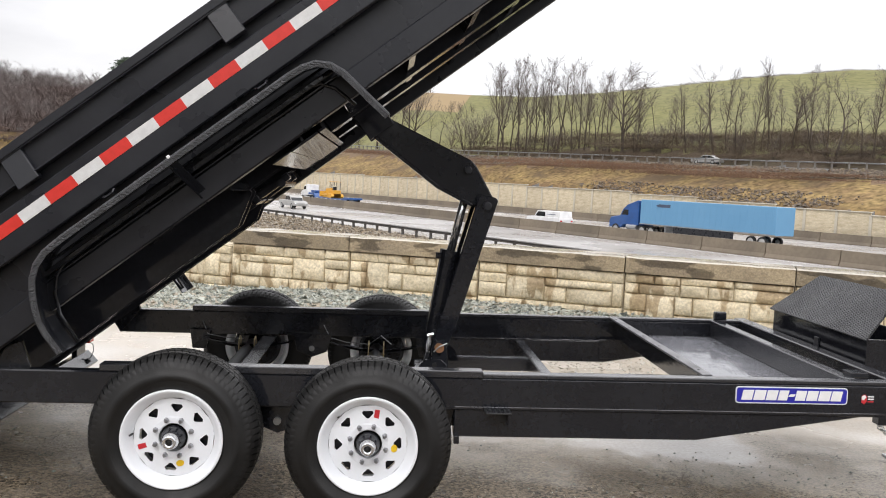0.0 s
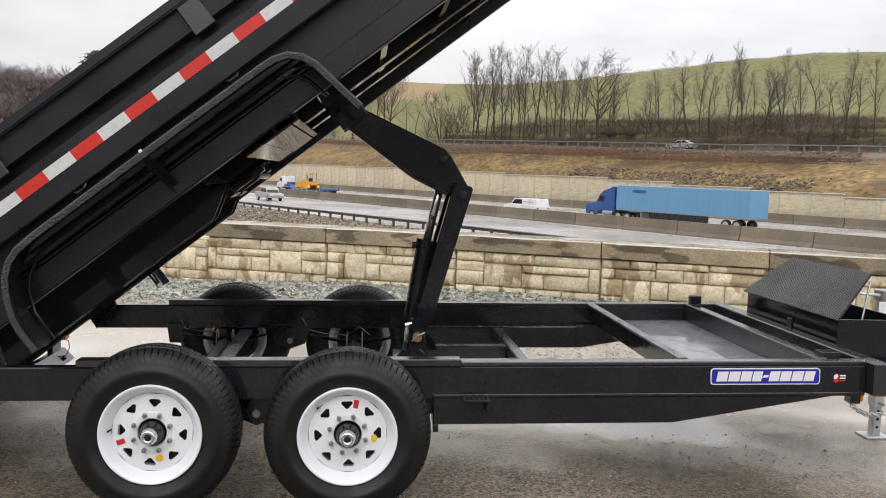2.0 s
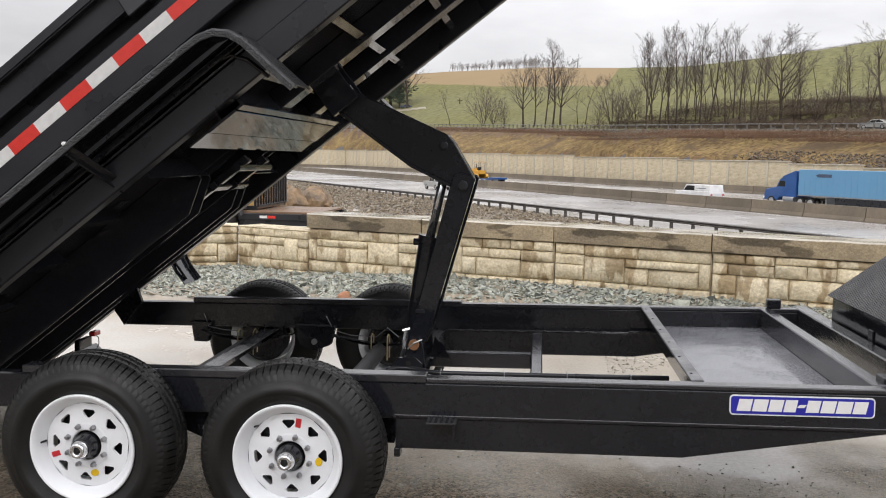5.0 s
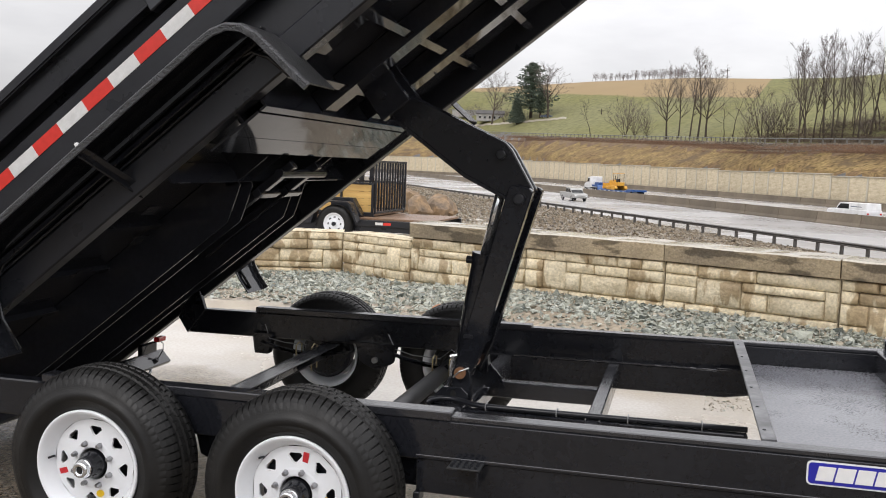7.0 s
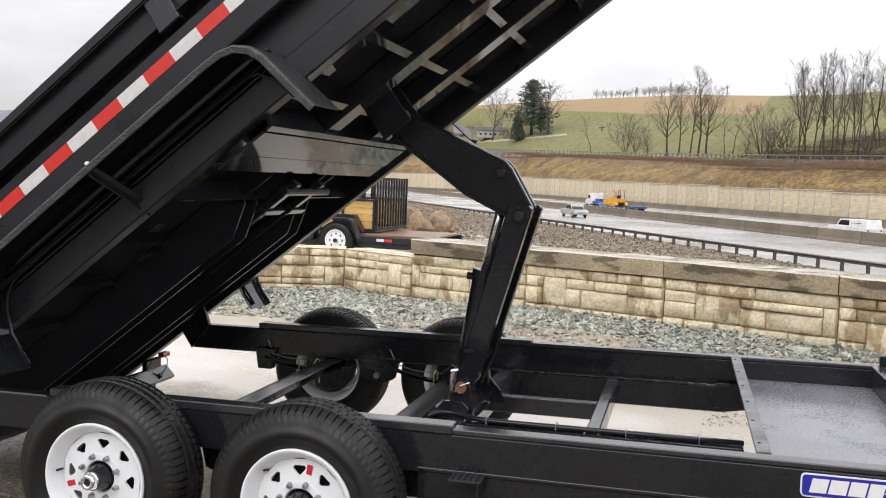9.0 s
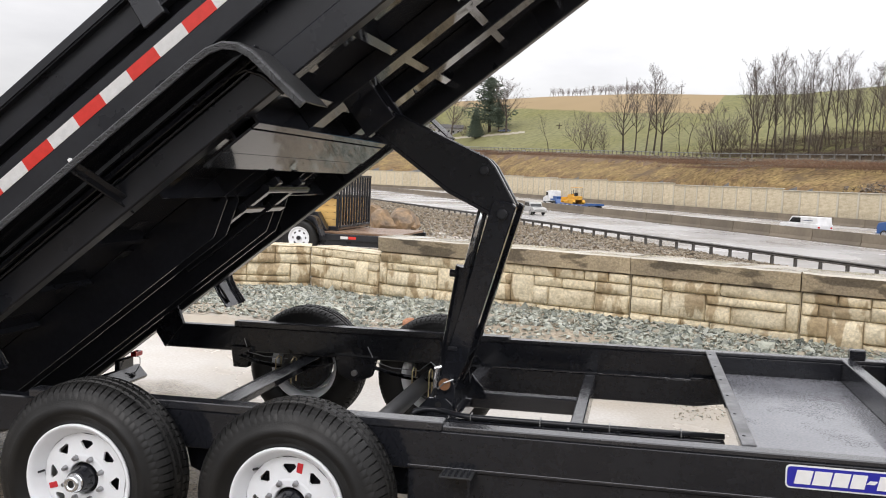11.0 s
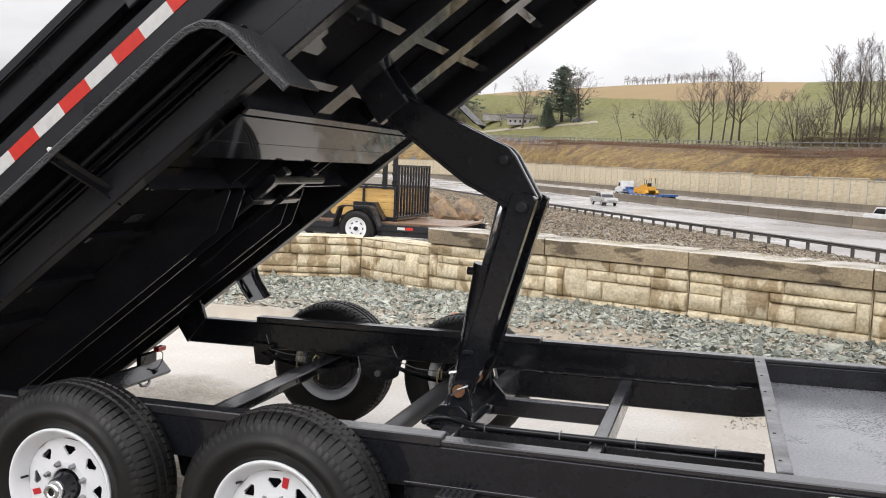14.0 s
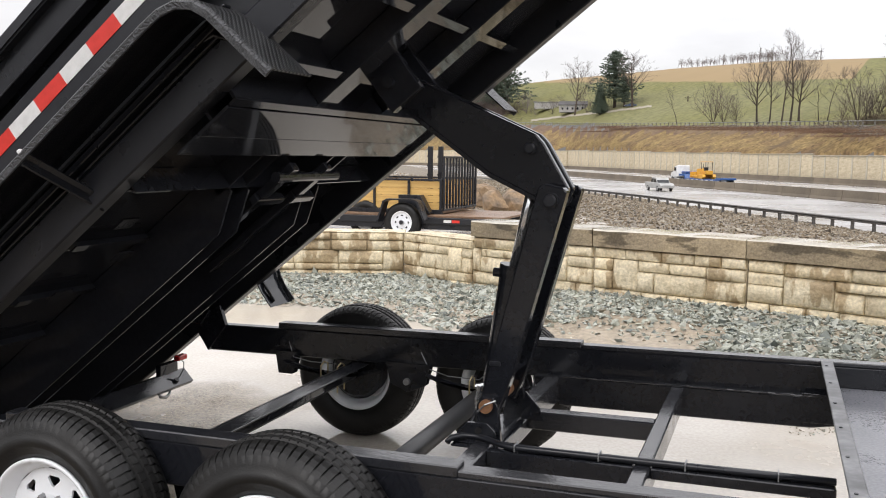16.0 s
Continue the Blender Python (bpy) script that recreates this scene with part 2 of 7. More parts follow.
M_SIDING = mat("white_house_siding", (0.36, 0.35, 0.335), 0.6, scale=0.5, fine=5)
M_ROOF = mat("dark_roof_shingle", (0.09, 0.085, 0.085), 0.85, scale=0.5, fine=6)
M_LAMP_RED = mat("red_lens", (0.5, 0.02, 0.02), 0.2, coat=0.5)
M_AMBER = mat("amber_lens", (0.6, 0.2, 0.02), 0.2, coat=0.5)


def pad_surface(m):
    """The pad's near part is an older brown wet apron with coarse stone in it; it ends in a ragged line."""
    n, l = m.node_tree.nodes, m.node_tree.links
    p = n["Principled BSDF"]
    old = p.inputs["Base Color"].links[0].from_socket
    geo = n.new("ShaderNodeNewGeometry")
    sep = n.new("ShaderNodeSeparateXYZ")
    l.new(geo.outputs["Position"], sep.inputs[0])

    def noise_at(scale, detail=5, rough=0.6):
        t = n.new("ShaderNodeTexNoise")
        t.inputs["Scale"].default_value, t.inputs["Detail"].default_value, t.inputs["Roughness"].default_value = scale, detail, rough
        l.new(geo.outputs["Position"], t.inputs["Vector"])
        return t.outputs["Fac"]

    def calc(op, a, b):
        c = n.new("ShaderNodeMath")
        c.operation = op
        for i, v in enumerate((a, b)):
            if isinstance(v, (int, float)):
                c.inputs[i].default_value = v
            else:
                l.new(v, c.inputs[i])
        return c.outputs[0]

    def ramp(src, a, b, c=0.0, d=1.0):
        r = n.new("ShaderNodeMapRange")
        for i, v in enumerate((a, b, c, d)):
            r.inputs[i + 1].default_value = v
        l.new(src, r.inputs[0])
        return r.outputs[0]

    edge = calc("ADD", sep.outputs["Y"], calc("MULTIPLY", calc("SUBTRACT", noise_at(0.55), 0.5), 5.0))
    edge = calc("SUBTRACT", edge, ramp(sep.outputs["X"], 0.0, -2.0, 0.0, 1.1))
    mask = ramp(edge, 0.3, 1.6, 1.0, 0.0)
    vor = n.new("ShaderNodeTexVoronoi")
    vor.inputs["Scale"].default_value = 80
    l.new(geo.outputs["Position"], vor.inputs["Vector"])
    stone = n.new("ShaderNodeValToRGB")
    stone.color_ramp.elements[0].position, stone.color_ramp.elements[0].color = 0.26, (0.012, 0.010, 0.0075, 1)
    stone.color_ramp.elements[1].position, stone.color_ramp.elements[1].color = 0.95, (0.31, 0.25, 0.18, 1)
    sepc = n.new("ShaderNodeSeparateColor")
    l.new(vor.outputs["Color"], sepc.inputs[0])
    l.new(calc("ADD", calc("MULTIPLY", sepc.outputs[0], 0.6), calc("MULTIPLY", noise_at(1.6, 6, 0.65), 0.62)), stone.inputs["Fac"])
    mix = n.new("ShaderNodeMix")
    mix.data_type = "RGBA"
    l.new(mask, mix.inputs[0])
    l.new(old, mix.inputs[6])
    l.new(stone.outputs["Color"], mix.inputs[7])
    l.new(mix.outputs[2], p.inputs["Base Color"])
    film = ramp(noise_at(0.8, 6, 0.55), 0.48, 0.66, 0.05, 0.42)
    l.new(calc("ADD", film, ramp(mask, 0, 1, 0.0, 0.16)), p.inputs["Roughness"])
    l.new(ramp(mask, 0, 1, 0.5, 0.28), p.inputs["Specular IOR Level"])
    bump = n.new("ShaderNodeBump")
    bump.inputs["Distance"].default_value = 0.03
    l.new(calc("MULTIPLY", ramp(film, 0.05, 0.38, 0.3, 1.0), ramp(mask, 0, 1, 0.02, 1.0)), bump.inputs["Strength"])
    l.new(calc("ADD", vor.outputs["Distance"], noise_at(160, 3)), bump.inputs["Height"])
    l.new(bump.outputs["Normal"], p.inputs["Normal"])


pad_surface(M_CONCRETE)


def hill_cover(m, tan, tan_b):
    """Stubble on the hill's upper part, grass below, parted by a soft uneven line."""
    n, l = m.node_tree.nodes, m.node_tree.links
    p = n["Principled BSDF"]
    grass = p.inputs["Base Color"].links[0].from_socket
    geo, sep, big = n.new("ShaderNodeNewGeometry"), n.new("ShaderNodeSeparateXYZ"), n.new("ShaderNodeTexNoise")
    big.inputs["Scale"].default_value, big.inputs["Detail"].default_value = 0.035, 6
    l.new(geo.outputs["Position"], sep.inputs[0])
    l.new(geo.outputs["Position"], big.inputs["Vector"])

    def calc(op, a, b=0.0):
        c = n.new("ShaderNodeMath")
        c.operation = op
        for i, v in enumerate((a, b)):
            if isinstance(v, (int, float)):
                c.inputs[i].default_value = v
            else:
                l.new(v, c.inputs[i])
        return c.outputs[0]

    x, y, z = sep.outputs
    far = calc("SQRT", calc("ADD", calc("MULTIPLY", x, x), calc("MULTIPLY", y, y)))
    rise = calc("DIVIDE", calc("SUBTRACT", z, 1.55), far)
    edge = calc("ADD", 0.0825, calc("MULTIPLY", 1.4, calc("MAXIMUM", 0.0, calc("SUBTRACT", calc("DIVIDE", x, y), 0.072))))
    over = calc("ADD", calc("SUBTRACT", rise, edge), calc("MULTIPLY", calc("SUBTRACT", big.outputs["Fac"], 0.5), 0.006))
    part_at = n.new("ShaderNodeMapRange")
    part_at.inputs[1].default_value, part_at.inputs[2].default_value = -0.0006, 0.0008
    l.new(over, part_at.inputs[0])
    stub, mix = n.new("ShaderNodeMix"), n.new("ShaderNodeMix")
    stub.data_type = mix.data_type = "RGBA"
    stub.inputs[6].default_value, stub.inputs[7].default_value = (*tan, 1), (*tan_b, 1)
    l.new(big.outputs["Fac"], stub.inputs[0])
    l.new(part_at.outputs[0], mix.inputs[0])
    l.new(grass, mix.inputs[6])
    l.new(stub.outputs[2], mix.inputs[7])
    l.new(mix.outputs[2], p.inputs["Base Color"])


hill_cover(M_GRASS, (0.29, 0.21, 0.115), (0.25, 0.185, 0.10))


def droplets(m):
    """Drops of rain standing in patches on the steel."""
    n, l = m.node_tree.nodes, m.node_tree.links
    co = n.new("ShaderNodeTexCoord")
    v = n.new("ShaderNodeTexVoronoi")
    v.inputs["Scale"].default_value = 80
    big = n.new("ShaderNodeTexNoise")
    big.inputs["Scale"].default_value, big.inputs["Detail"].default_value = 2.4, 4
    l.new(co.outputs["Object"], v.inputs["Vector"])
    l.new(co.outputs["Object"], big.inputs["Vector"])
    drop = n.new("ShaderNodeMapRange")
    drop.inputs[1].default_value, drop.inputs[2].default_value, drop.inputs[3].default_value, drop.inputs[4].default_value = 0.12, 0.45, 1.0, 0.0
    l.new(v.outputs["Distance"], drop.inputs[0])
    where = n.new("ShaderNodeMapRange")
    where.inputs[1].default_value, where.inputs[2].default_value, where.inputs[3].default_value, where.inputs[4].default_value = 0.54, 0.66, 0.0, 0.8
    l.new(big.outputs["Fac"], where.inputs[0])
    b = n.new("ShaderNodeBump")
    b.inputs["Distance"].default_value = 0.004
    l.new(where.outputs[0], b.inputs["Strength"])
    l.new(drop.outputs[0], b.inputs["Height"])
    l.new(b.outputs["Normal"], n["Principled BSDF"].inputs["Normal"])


droplets(M_TRAY_SHEEN)
M_WET = mat("rain_wet_black_paint", (0.018, 0.019, 0.023), 0.12, var=(0.024, 0.0245, 0.028), rough_var=0.14, scale=7, fine=90, bump=0.08, bump_scale=70, spec=0.75, coat=0.25)
M_AXLE = mat("satin_black_axle_tube", (0.03, 0.031, 0.034), 0.42, var=(0.022, 0.0225, 0.025), scale=6, spec=0.5)
# black edge with its wet highlights painted in as a paler base
M_LIP_EDGE = mat("rough_rolled_edge_glints", (0.05, 0.052, 0.057), 0.30, var=(0.03, 0.031, 0.034), scale=30, fine=120, bump=1.0, bump_scale=75, spec=0.6)
def rope_edge(m):
    """Slanting ridges of the tread plate, rolled over the edge."""
    n, l = m.node_tree.nodes, m.node_tree.links
    co, mp, w, b = n.new("ShaderNodeTexCoord"), n.new("ShaderNodeMapping"), n.new("ShaderNodeTexWave"), n.new("ShaderNodeBump")
    mp.inputs["Rotation"].default_value = (0, 0, radians(38))
    w.inputs["Scale"].default_value, w.inputs["Distortion"].default_value, w.inputs["Detail"].default_value, w.inputs["Detail Scale"].default_value = 17, 9.0, 4, 4
    b.inputs["Strength"].default_value, b.inputs["Distance"].default_value = 1.0, 0.0045
    l.new(co.outputs["UV"], mp.inputs["Vector"])
    l.new(mp.outputs["Vector"], w.inputs["Vector"])
    l.new(w.outputs["Fac"], b.inputs["Height"])
    l.new(b.outputs["Normal"], n["Principled BSDF"].inputs["Normal"])


rope_edge(M_LIP_EDGE)
M_RUSSET = mat("russet_brush", (0.15, 0.088, 0.062), 0.95, var=(0.20, 0.135, 0.085), scale=0.3, spec=0.1, per_object=0.2)


# ---- building helpers ----
def mesh_of(name, bm, material, smooth=False):
    me = bpy.data.meshes.new(name)
    bm.to_mesh(me)
    bm.free()
    for m in material if isinstance(material, (list, tuple)) else [material]:
        me.materials.append(m)
    if smooth:
        me.polygons.foreach_set("use_smooth", [True] * len(me.polygons))
    return me


def thing(name, label, category, m=None, group="", kind="", bm=None, material=None, smooth=False):
    ob = new(name, mesh_of(name, bm, material, smooth) if bm else None)
    if m is not None:
        ob.matrix_basis = m
    return tagged(ob, label, category, group, kind)


def part(name, bm, material, parent, label="", m=None, smooth=False):
    me = bm if isinstance(bm, bpy.types.Mesh) else mesh_of(name, bm, material, smooth)
    ob = new(name, me)
    ob.parent = parent
    if m is not None:
        ob.matrix_basis = m
    return tagged(ob, label)


def solid(bm, verts, faces, index=0):
    vs = [bm.verts.new(v) for v in verts]
    out = []
    for f in faces:
        fc = bm.faces.new([vs[i] for i in f])
        fc.material_index = index
        out.append(fc)
    return out


def box(x0, x1, y0, y1, z0, z1, bevel=0.0, bm=None, segments=1):
    own = bm or bmesh.new()
    t = bmesh.new() if (bm and bevel) else own
    solid(t, [(x0, y0, z0), (x1, y0, z0), (x1, y1, z0), (x0, y1, z0), (x0, y0, z1), (x1, y0, z1), (x1, y1, z1), (x0, y1, z1)],
          [(0, 3, 2, 1), (4, 5, 6, 7), (0, 1, 5, 4), (1, 2, 6, 5), (2, 3, 7, 6), (3, 0, 4, 7)])
    if bevel:
        bmesh.ops.bevel(t, geom=t.edges[:], offset=bevel, segments=segments, affect="EDGES")
        if t is not own:
            merge(own, t)
    return own


def merge(into, bm):
    me = bpy.data.meshes.new("scrap")
    bm.to_mesh(me)
    bm.free()
    into.from_mesh(me)
    bpy.data.meshes.remove(me)


def prism(profile, y0, y1, bevel=0.0):
    """A plate with the given outline in x and z, from y0 to y1."""
    bm = bmesh.new()
    k = len(profile)
    vs = [(x, y0, z) for x, z in profile] + [(x, y1, z) for x, z in profile]
    solid(bm, vs, [tuple(range(k)), tuple(range(2 * k - 1, k - 1, -1))] + [(i, i + k, (i + 1) % k + k, (i + 1) % k) for i in range(k)])
    bmesh.ops.recalc_face_normals(bm, faces=bm.faces[:])
    if bevel:
        bmesh.ops.bevel(bm, geom=bm.edges[:], offset=bevel, segments=1, affect="EDGES")
    return bm


def sweep(points, radius, sides=8, bm=None, caps=True, radii=None):
    """A round bar along points."""
    bm = bm or bmesh.new()
    pts = [Vector(p) for p in points]
    rings = []
    for i, p in enumerate(pts):
        d = (pts[min(i + 1, len(pts) - 1)] - pts[max(i - 1, 0)]).normalized()
        a = d.orthogonal().normalized() if i == 0 else (a - a.dot(d) * d).normalized()
        b = d.cross(a)
        r = radii[i] if radii else radius
        rings.append([bm.verts.new(p + r * (math.cos(2 * math.pi * j / sides) * a + math.sin(2 * math.pi * j / sides) * b)) for j in range(sides)])
    for r0, r1 in zip(rings, rings[1:]):
        for j in range(sides):
            bm.faces.new([r0[j], r0[(j + 1) % sides], r1[(j + 1) % sides], r1[j]])
    if caps:
        bm.faces.new(rings[0][::-1])
        bm.faces.new(rings[-1])
    return bm


def lathe(profile, steps=48, bm=None):
    """Turns a closed or open outline of (radius, y) about the y axis."""
    bm = bm or bmesh.new()
    rings = []
    for i in range(steps):
        a = 2 * math.pi * i / steps
        rings.append([bm.verts.new((r * math.cos(a), y, r * math.sin(a))) for r, y in profile])
    for i in range(steps):
        q, w = rings[i], rings[(i + 1) % steps]
        for j in range(len(profile) - 1):
            bm.faces.new([q[j], q[j + 1], w[j + 1], w[j]])
    return bm


def hexa(bm, bottom, top, index=0):
    """A block from four bottom and four top corners."""
    solid(bm, list(bottom) + list(top), [(0, 3, 2, 1), (4, 5, 6, 7), (0, 1, 5, 4), (1, 2, 6, 5), (2, 3, 7, 6), (3, 0, 4, 7)], index)
    return bm


def lerp_table(x, table):
    for (a, b), (c, d) in zip(table, table[1:]):
        if x <= c:
            return b if x <= a else b + (d - b) * (x - a) / (c - a)
    return table[-1][1]


# ---- the land: pad, highway cutting, bank, upper road and hills in one sheet ----
HW = (0.883, 0.4695)            # across the highway, away from the pad
HU = (0.4695, -0.883)           # along the highway
ROAD_Z = -2.6
S_BARRIER, S_BARRIER2, S_WALL = 52.5, 84.5, 85.8
UPPER_R = [(-180, 170), (-60, 110), (-40, 116), (-29, 124), (-20, 138), (-5, 176), (9.8, 310), (12, 350), (15, 400), (25, 460), (60, 470), (180, 170)]
CREST_E = [(-180, 0.08), (-60, 0.11), (-33, 0.138), (-28, 0.140), (-22, 0.131), (-19, 0.124), (-14, 0.113), (-9, 0.104), (-5, 0.1026), (0, 0.103), (6, 0.097), (13, 0.0864),
           (16.5, 0.079), (18.0, 0.076), (21, 0.072), (24, 0.066), (40, 0.05), (60, 0.045), (180, 0.08)]
WALL_E = [(-60, -0.018), (-40, -0.012), (-28, -0.007), (-22.7, -0.0036), (-14, 0.0023), (-5, 0.0045), (10, 0.007), (30, 0.01)]
EYE_Z = 1.55
RAIL_E = [(-180, 0.046), (-29.4, 0.0459), (-24.2, 0.0449), (-14.4, 0.0438), (-3.9, 0.0408), (4, 0.0392), (10, 0.0384), (180, 0.0384)]


def azimuth(x, y):
    return math.degrees(math.atan2(-x, y))


def wall_r(az):
    """Distance of the foot of the bank: straight beside the highway, then round its bend."""
    if 12.5 < az < 120:
        return lerp_table(az, [(12.5, 334), (16, 352), (25, 425), (60, 440)])
    return (S_WALL + 3.4) / max(0.02, HW[0] * -math.sin(radians(az)) + HW[1] * math.cos(radians(az)))


def wall_top(az):
    d = (-math.sin(radians(az)), math.cos(radians(az)))
    r = wall_r(az) - 12.7 if az > 12.5 else S_WALL / max(0.12, HW[0] * d[0] + HW[1] * d[1])
    return min(4.0, EYE_Z + lerp_table(az, WALL_E) * r)


def upper(az):
    r = lerp_table(az, UPPER_R)
    return r, EYE_Z + lerp_table(az, RAIL_E) * r - 0.85


def land(x, y):
    """Height of the ground and the kind of its cover."""
    s, r, az = HW[0] * x + HW[1] * y, math.hypot(x, y), azimuth(x, y)
    if s < 7 or r < 12:
        return 0.0, 0
    ru, zu = upper(az)
    if r < wall_r(az) and r < max(ru - 6, 60):
        z = lerp_table(s, [(7, 0), (13, -0.32), (20.5, -1.34), (23.2, -1.45), (25.2, -1.75), (28.6, ROAD_Z), (S_WALL, ROAD_Z)])
        return z, 1 if s < 28 else 2
    rw = min(wall_r(az), ru - 8)
    if r < ru:
        f = min(1, max(0, (r - rw) / (ru - rw)))
        zt = wall_top(az) - 0.15
        z = zt + (zu - zt) * (0.92 * f ** 0.9 + 0.08 * f ** 6)
        return z + 0.25 * noise.noise((x * 0.11, y * 0.11, 1)), (3 if f < 0.72 else 8) if f < 0.93 else (4 if az < -9 else 8)
    if r < ru + 9:
        return zu, 5
    rc = lerp_table(az, [(-180, 330), (-14, 330), (-4, 520), (15, 560), (25, 700), (180, 330)])
    zc = EYE_Z + lerp_table(az, CREST_E) * rc
    f = (r - ru - 9) / max(10, rc - ru - 9)
    bank = 1.5 * min(1, max(0, (-6 - az) / 6)) * min(1, (r - ru - 9) / 11)
    if f <= 1:
        z = zu + bank + (zc - zu - bank) * (f ** 0.95) * (1 + 0.25 * math.sin(math.pi * f))
        z = min(z, EYE_Z + (zc - EYE_Z) / rc * r)
    else:
        z = zc - (r - rc) * 0.10
    if az > 17.5:
        kind = 7
    elif az < -8 and r < ru + 16 + 4 * noise.noise((az * 0.8, 0, 3)):
        kind = 7
    elif az > -9.5 and z > EYE_Z + r * (lerp_table(az, [(-9.5, 0.0995), (-5, 0.089), (-3, 0.083), (5.8, 0.0845), (10, 0.082), (15, 0.08), (17, 0.078)])):
        kind = 6
    else:
        kind = 9
    return z, kind


def spot_at(az, base_e, least=8):
    """The distance at which the far slope shows at that rise."""
    q = upper(az)[0] + least
    while q < 700:
        if land(-math.sin(radians(az)) * q, math.cos(radians(az)) * q)[0] >= EYE_Z + base_e * q:
            return q
        q += 2
    return 500


def build_land():
    mats = [M_CONCRETE, M_GRAVEL_B, M_ASPHALT, M_BANK, M_SCREE, M_ASPHALT, M_GRASS, M_WOODFLOOR, M_RUST, M_GRASS]
    azs = [-180 + 4 * i for i in range(34)] + [-44 + 0.45 * i for i in range(191)] + [42 + 4 * i for i in range(35)]
    rs = [0.6, 1.5, 3, 5, 7] + [9 * 1.024 ** i for i in range(212)]
    rows = []
    for az in azs:
        sa, ca = -math.sin(radians(az)), math.cos(radians(az))
        rows.append([(r * sa, r * ca, land(r * sa, r * ca)[0]) for r in rs])
    verts = [(0, 0, 0)] + [v for row in rows for v in row]
    k, faces, index = len(rs), [], []
    for i in range(len(azs)):
        j = (i + 1) % len(azs)
        a0, b0 = 1 + i * k, 1 + j * k
        faces.append((0, b0, a0))
        index.append(0)
        for q in range(k - 1):
            faces.append((a0 + q, b0 + q, b0 + q + 1, a0 + q + 1))
            p, w = verts[a0 + q], verts[b0 + q + 1]
            index.append(land((p[0] + w[0]) / 2, (p[1] + w[1]) / 2)[1])
    me = bpy.data.meshes.new("ground")
    me.from_pydata(verts, [], faces)
    for m in mats:
        me.materials.append(m)
    me.polygons.foreach_set("material_index", index)
    me.polygons.foreach_set("use_smooth", [True] * len(faces))
    return tagged(new("ground", me), "wet concrete pad with roadside bank and hills", "ground", kind="structure")


build_land()


def strip(name, s0, s1, z, a0, a1, material, label, category, steps=60):
    bm = bmesh.new()
    for i in range(steps):
        q0, q1 = a0 + (a1 - a0) * i / steps, a0 + (a1 - a0) * (i + 1) / steps
        c = [(s0, q0), (s1, q0), (s1, q1), (s0, q1)]
        f = bm.faces.new([bm.verts.new((HW[0] * s + HU[0] * a, HW[1] * s + HU[1] * a, z)) for s, a in c])
    bmesh.ops.remove_doubles(bm, verts=bm.verts[:], dist=0.001)
    bmesh.ops.recalc_face_normals(bm, faces=bm.faces[:])
    return thing(name, label, category, kind="structure", bm=bm, material=material)


def along(s, a, z):
    return Vector((HW[0] * s + HU[0] * a, HW[1] * s + HU[1] * a, z))


HW_TURN = math.degrees(math.atan2(HU[1], HU[0]))
strip("road", 28.6, S_BARRIER, ROAD_Z + 0.03, -520, 60, M_ROAD, "wet grey concrete highway lanes", "road")
strip("road", S_BARRIER, S_BARRIER2, ROAD_Z + 0.03, -520, 60, M_ROAD, "wet grey concrete highway lanes", "road")
for s_line in (31.0, 51.2, 54.2, 83.0):
    strip("lane_line", s_line, s_line + 0.15, ROAD_Z + 0.036, -520, 60, M_WHITE, "painted white edge line on road", "road marking")


# ---- the dump trailer ----
def plate_material():
    """Black chequer plate with raised lozenges."""
    m = M_TREADPLATE
    n, l = m.node_tree.nodes, m.node_tree.links
    p = n["Principled BSDF"]
    co = n.new("ShaderNodeTexCoord")
    heights = []
    for turn in (45, -45):
        mp = n.new("ShaderNodeMapping")
        mp.inputs["Rotation"].default_value = (0, 0, radians(turn))
        w = n.new("ShaderNodeTexWave")
        w.inputs["Scale"].default_value = 21
        l.new(co.outputs["UV"], mp.inputs["Vector"])
        l.new(mp.outputs["Vector"], w.inputs["Vector"])
        heights.append(w.outputs["Fac"])
    mul = n.new("ShaderNodeMath")
    mul.operation = "MULTIPLY"
    l.new(heights[0], mul.inputs[0])
    l.new(heights[1], mul.inputs[1])
    b = n.new("ShaderNodeBump")
    b.inputs["Strength"].default_value, b.inputs["Distance"].default_value = 1.0, 0.006
    l.new(mul.outputs[0], b.inputs["Height"])
    l.new(b.outputs["Normal"], p.inputs["Normal"])


def lay_uv(me, where):
    """Lays the plate's pattern: where() gives its place in metres for a vertex."""
    uv = me.uv_layers.new(name="plate")
    for lp in me.loops:
        uv.data[lp.index].uv = where(me.vertices[lp.vertex_index].co, lp.vertex_index)


plate_material()
YC = 1.147                                     # the trailer's middle
trailer = thing("dump_trailer", "black tandem-axle dump trailer with its bed raised", "trailer")
CH = pose(0, 0, 0, 0, -1.1, 0)                 # the chassis stands slightly nose-up


def tilt_point(x, y, z):
    return CH @ Vector((x, y, z))


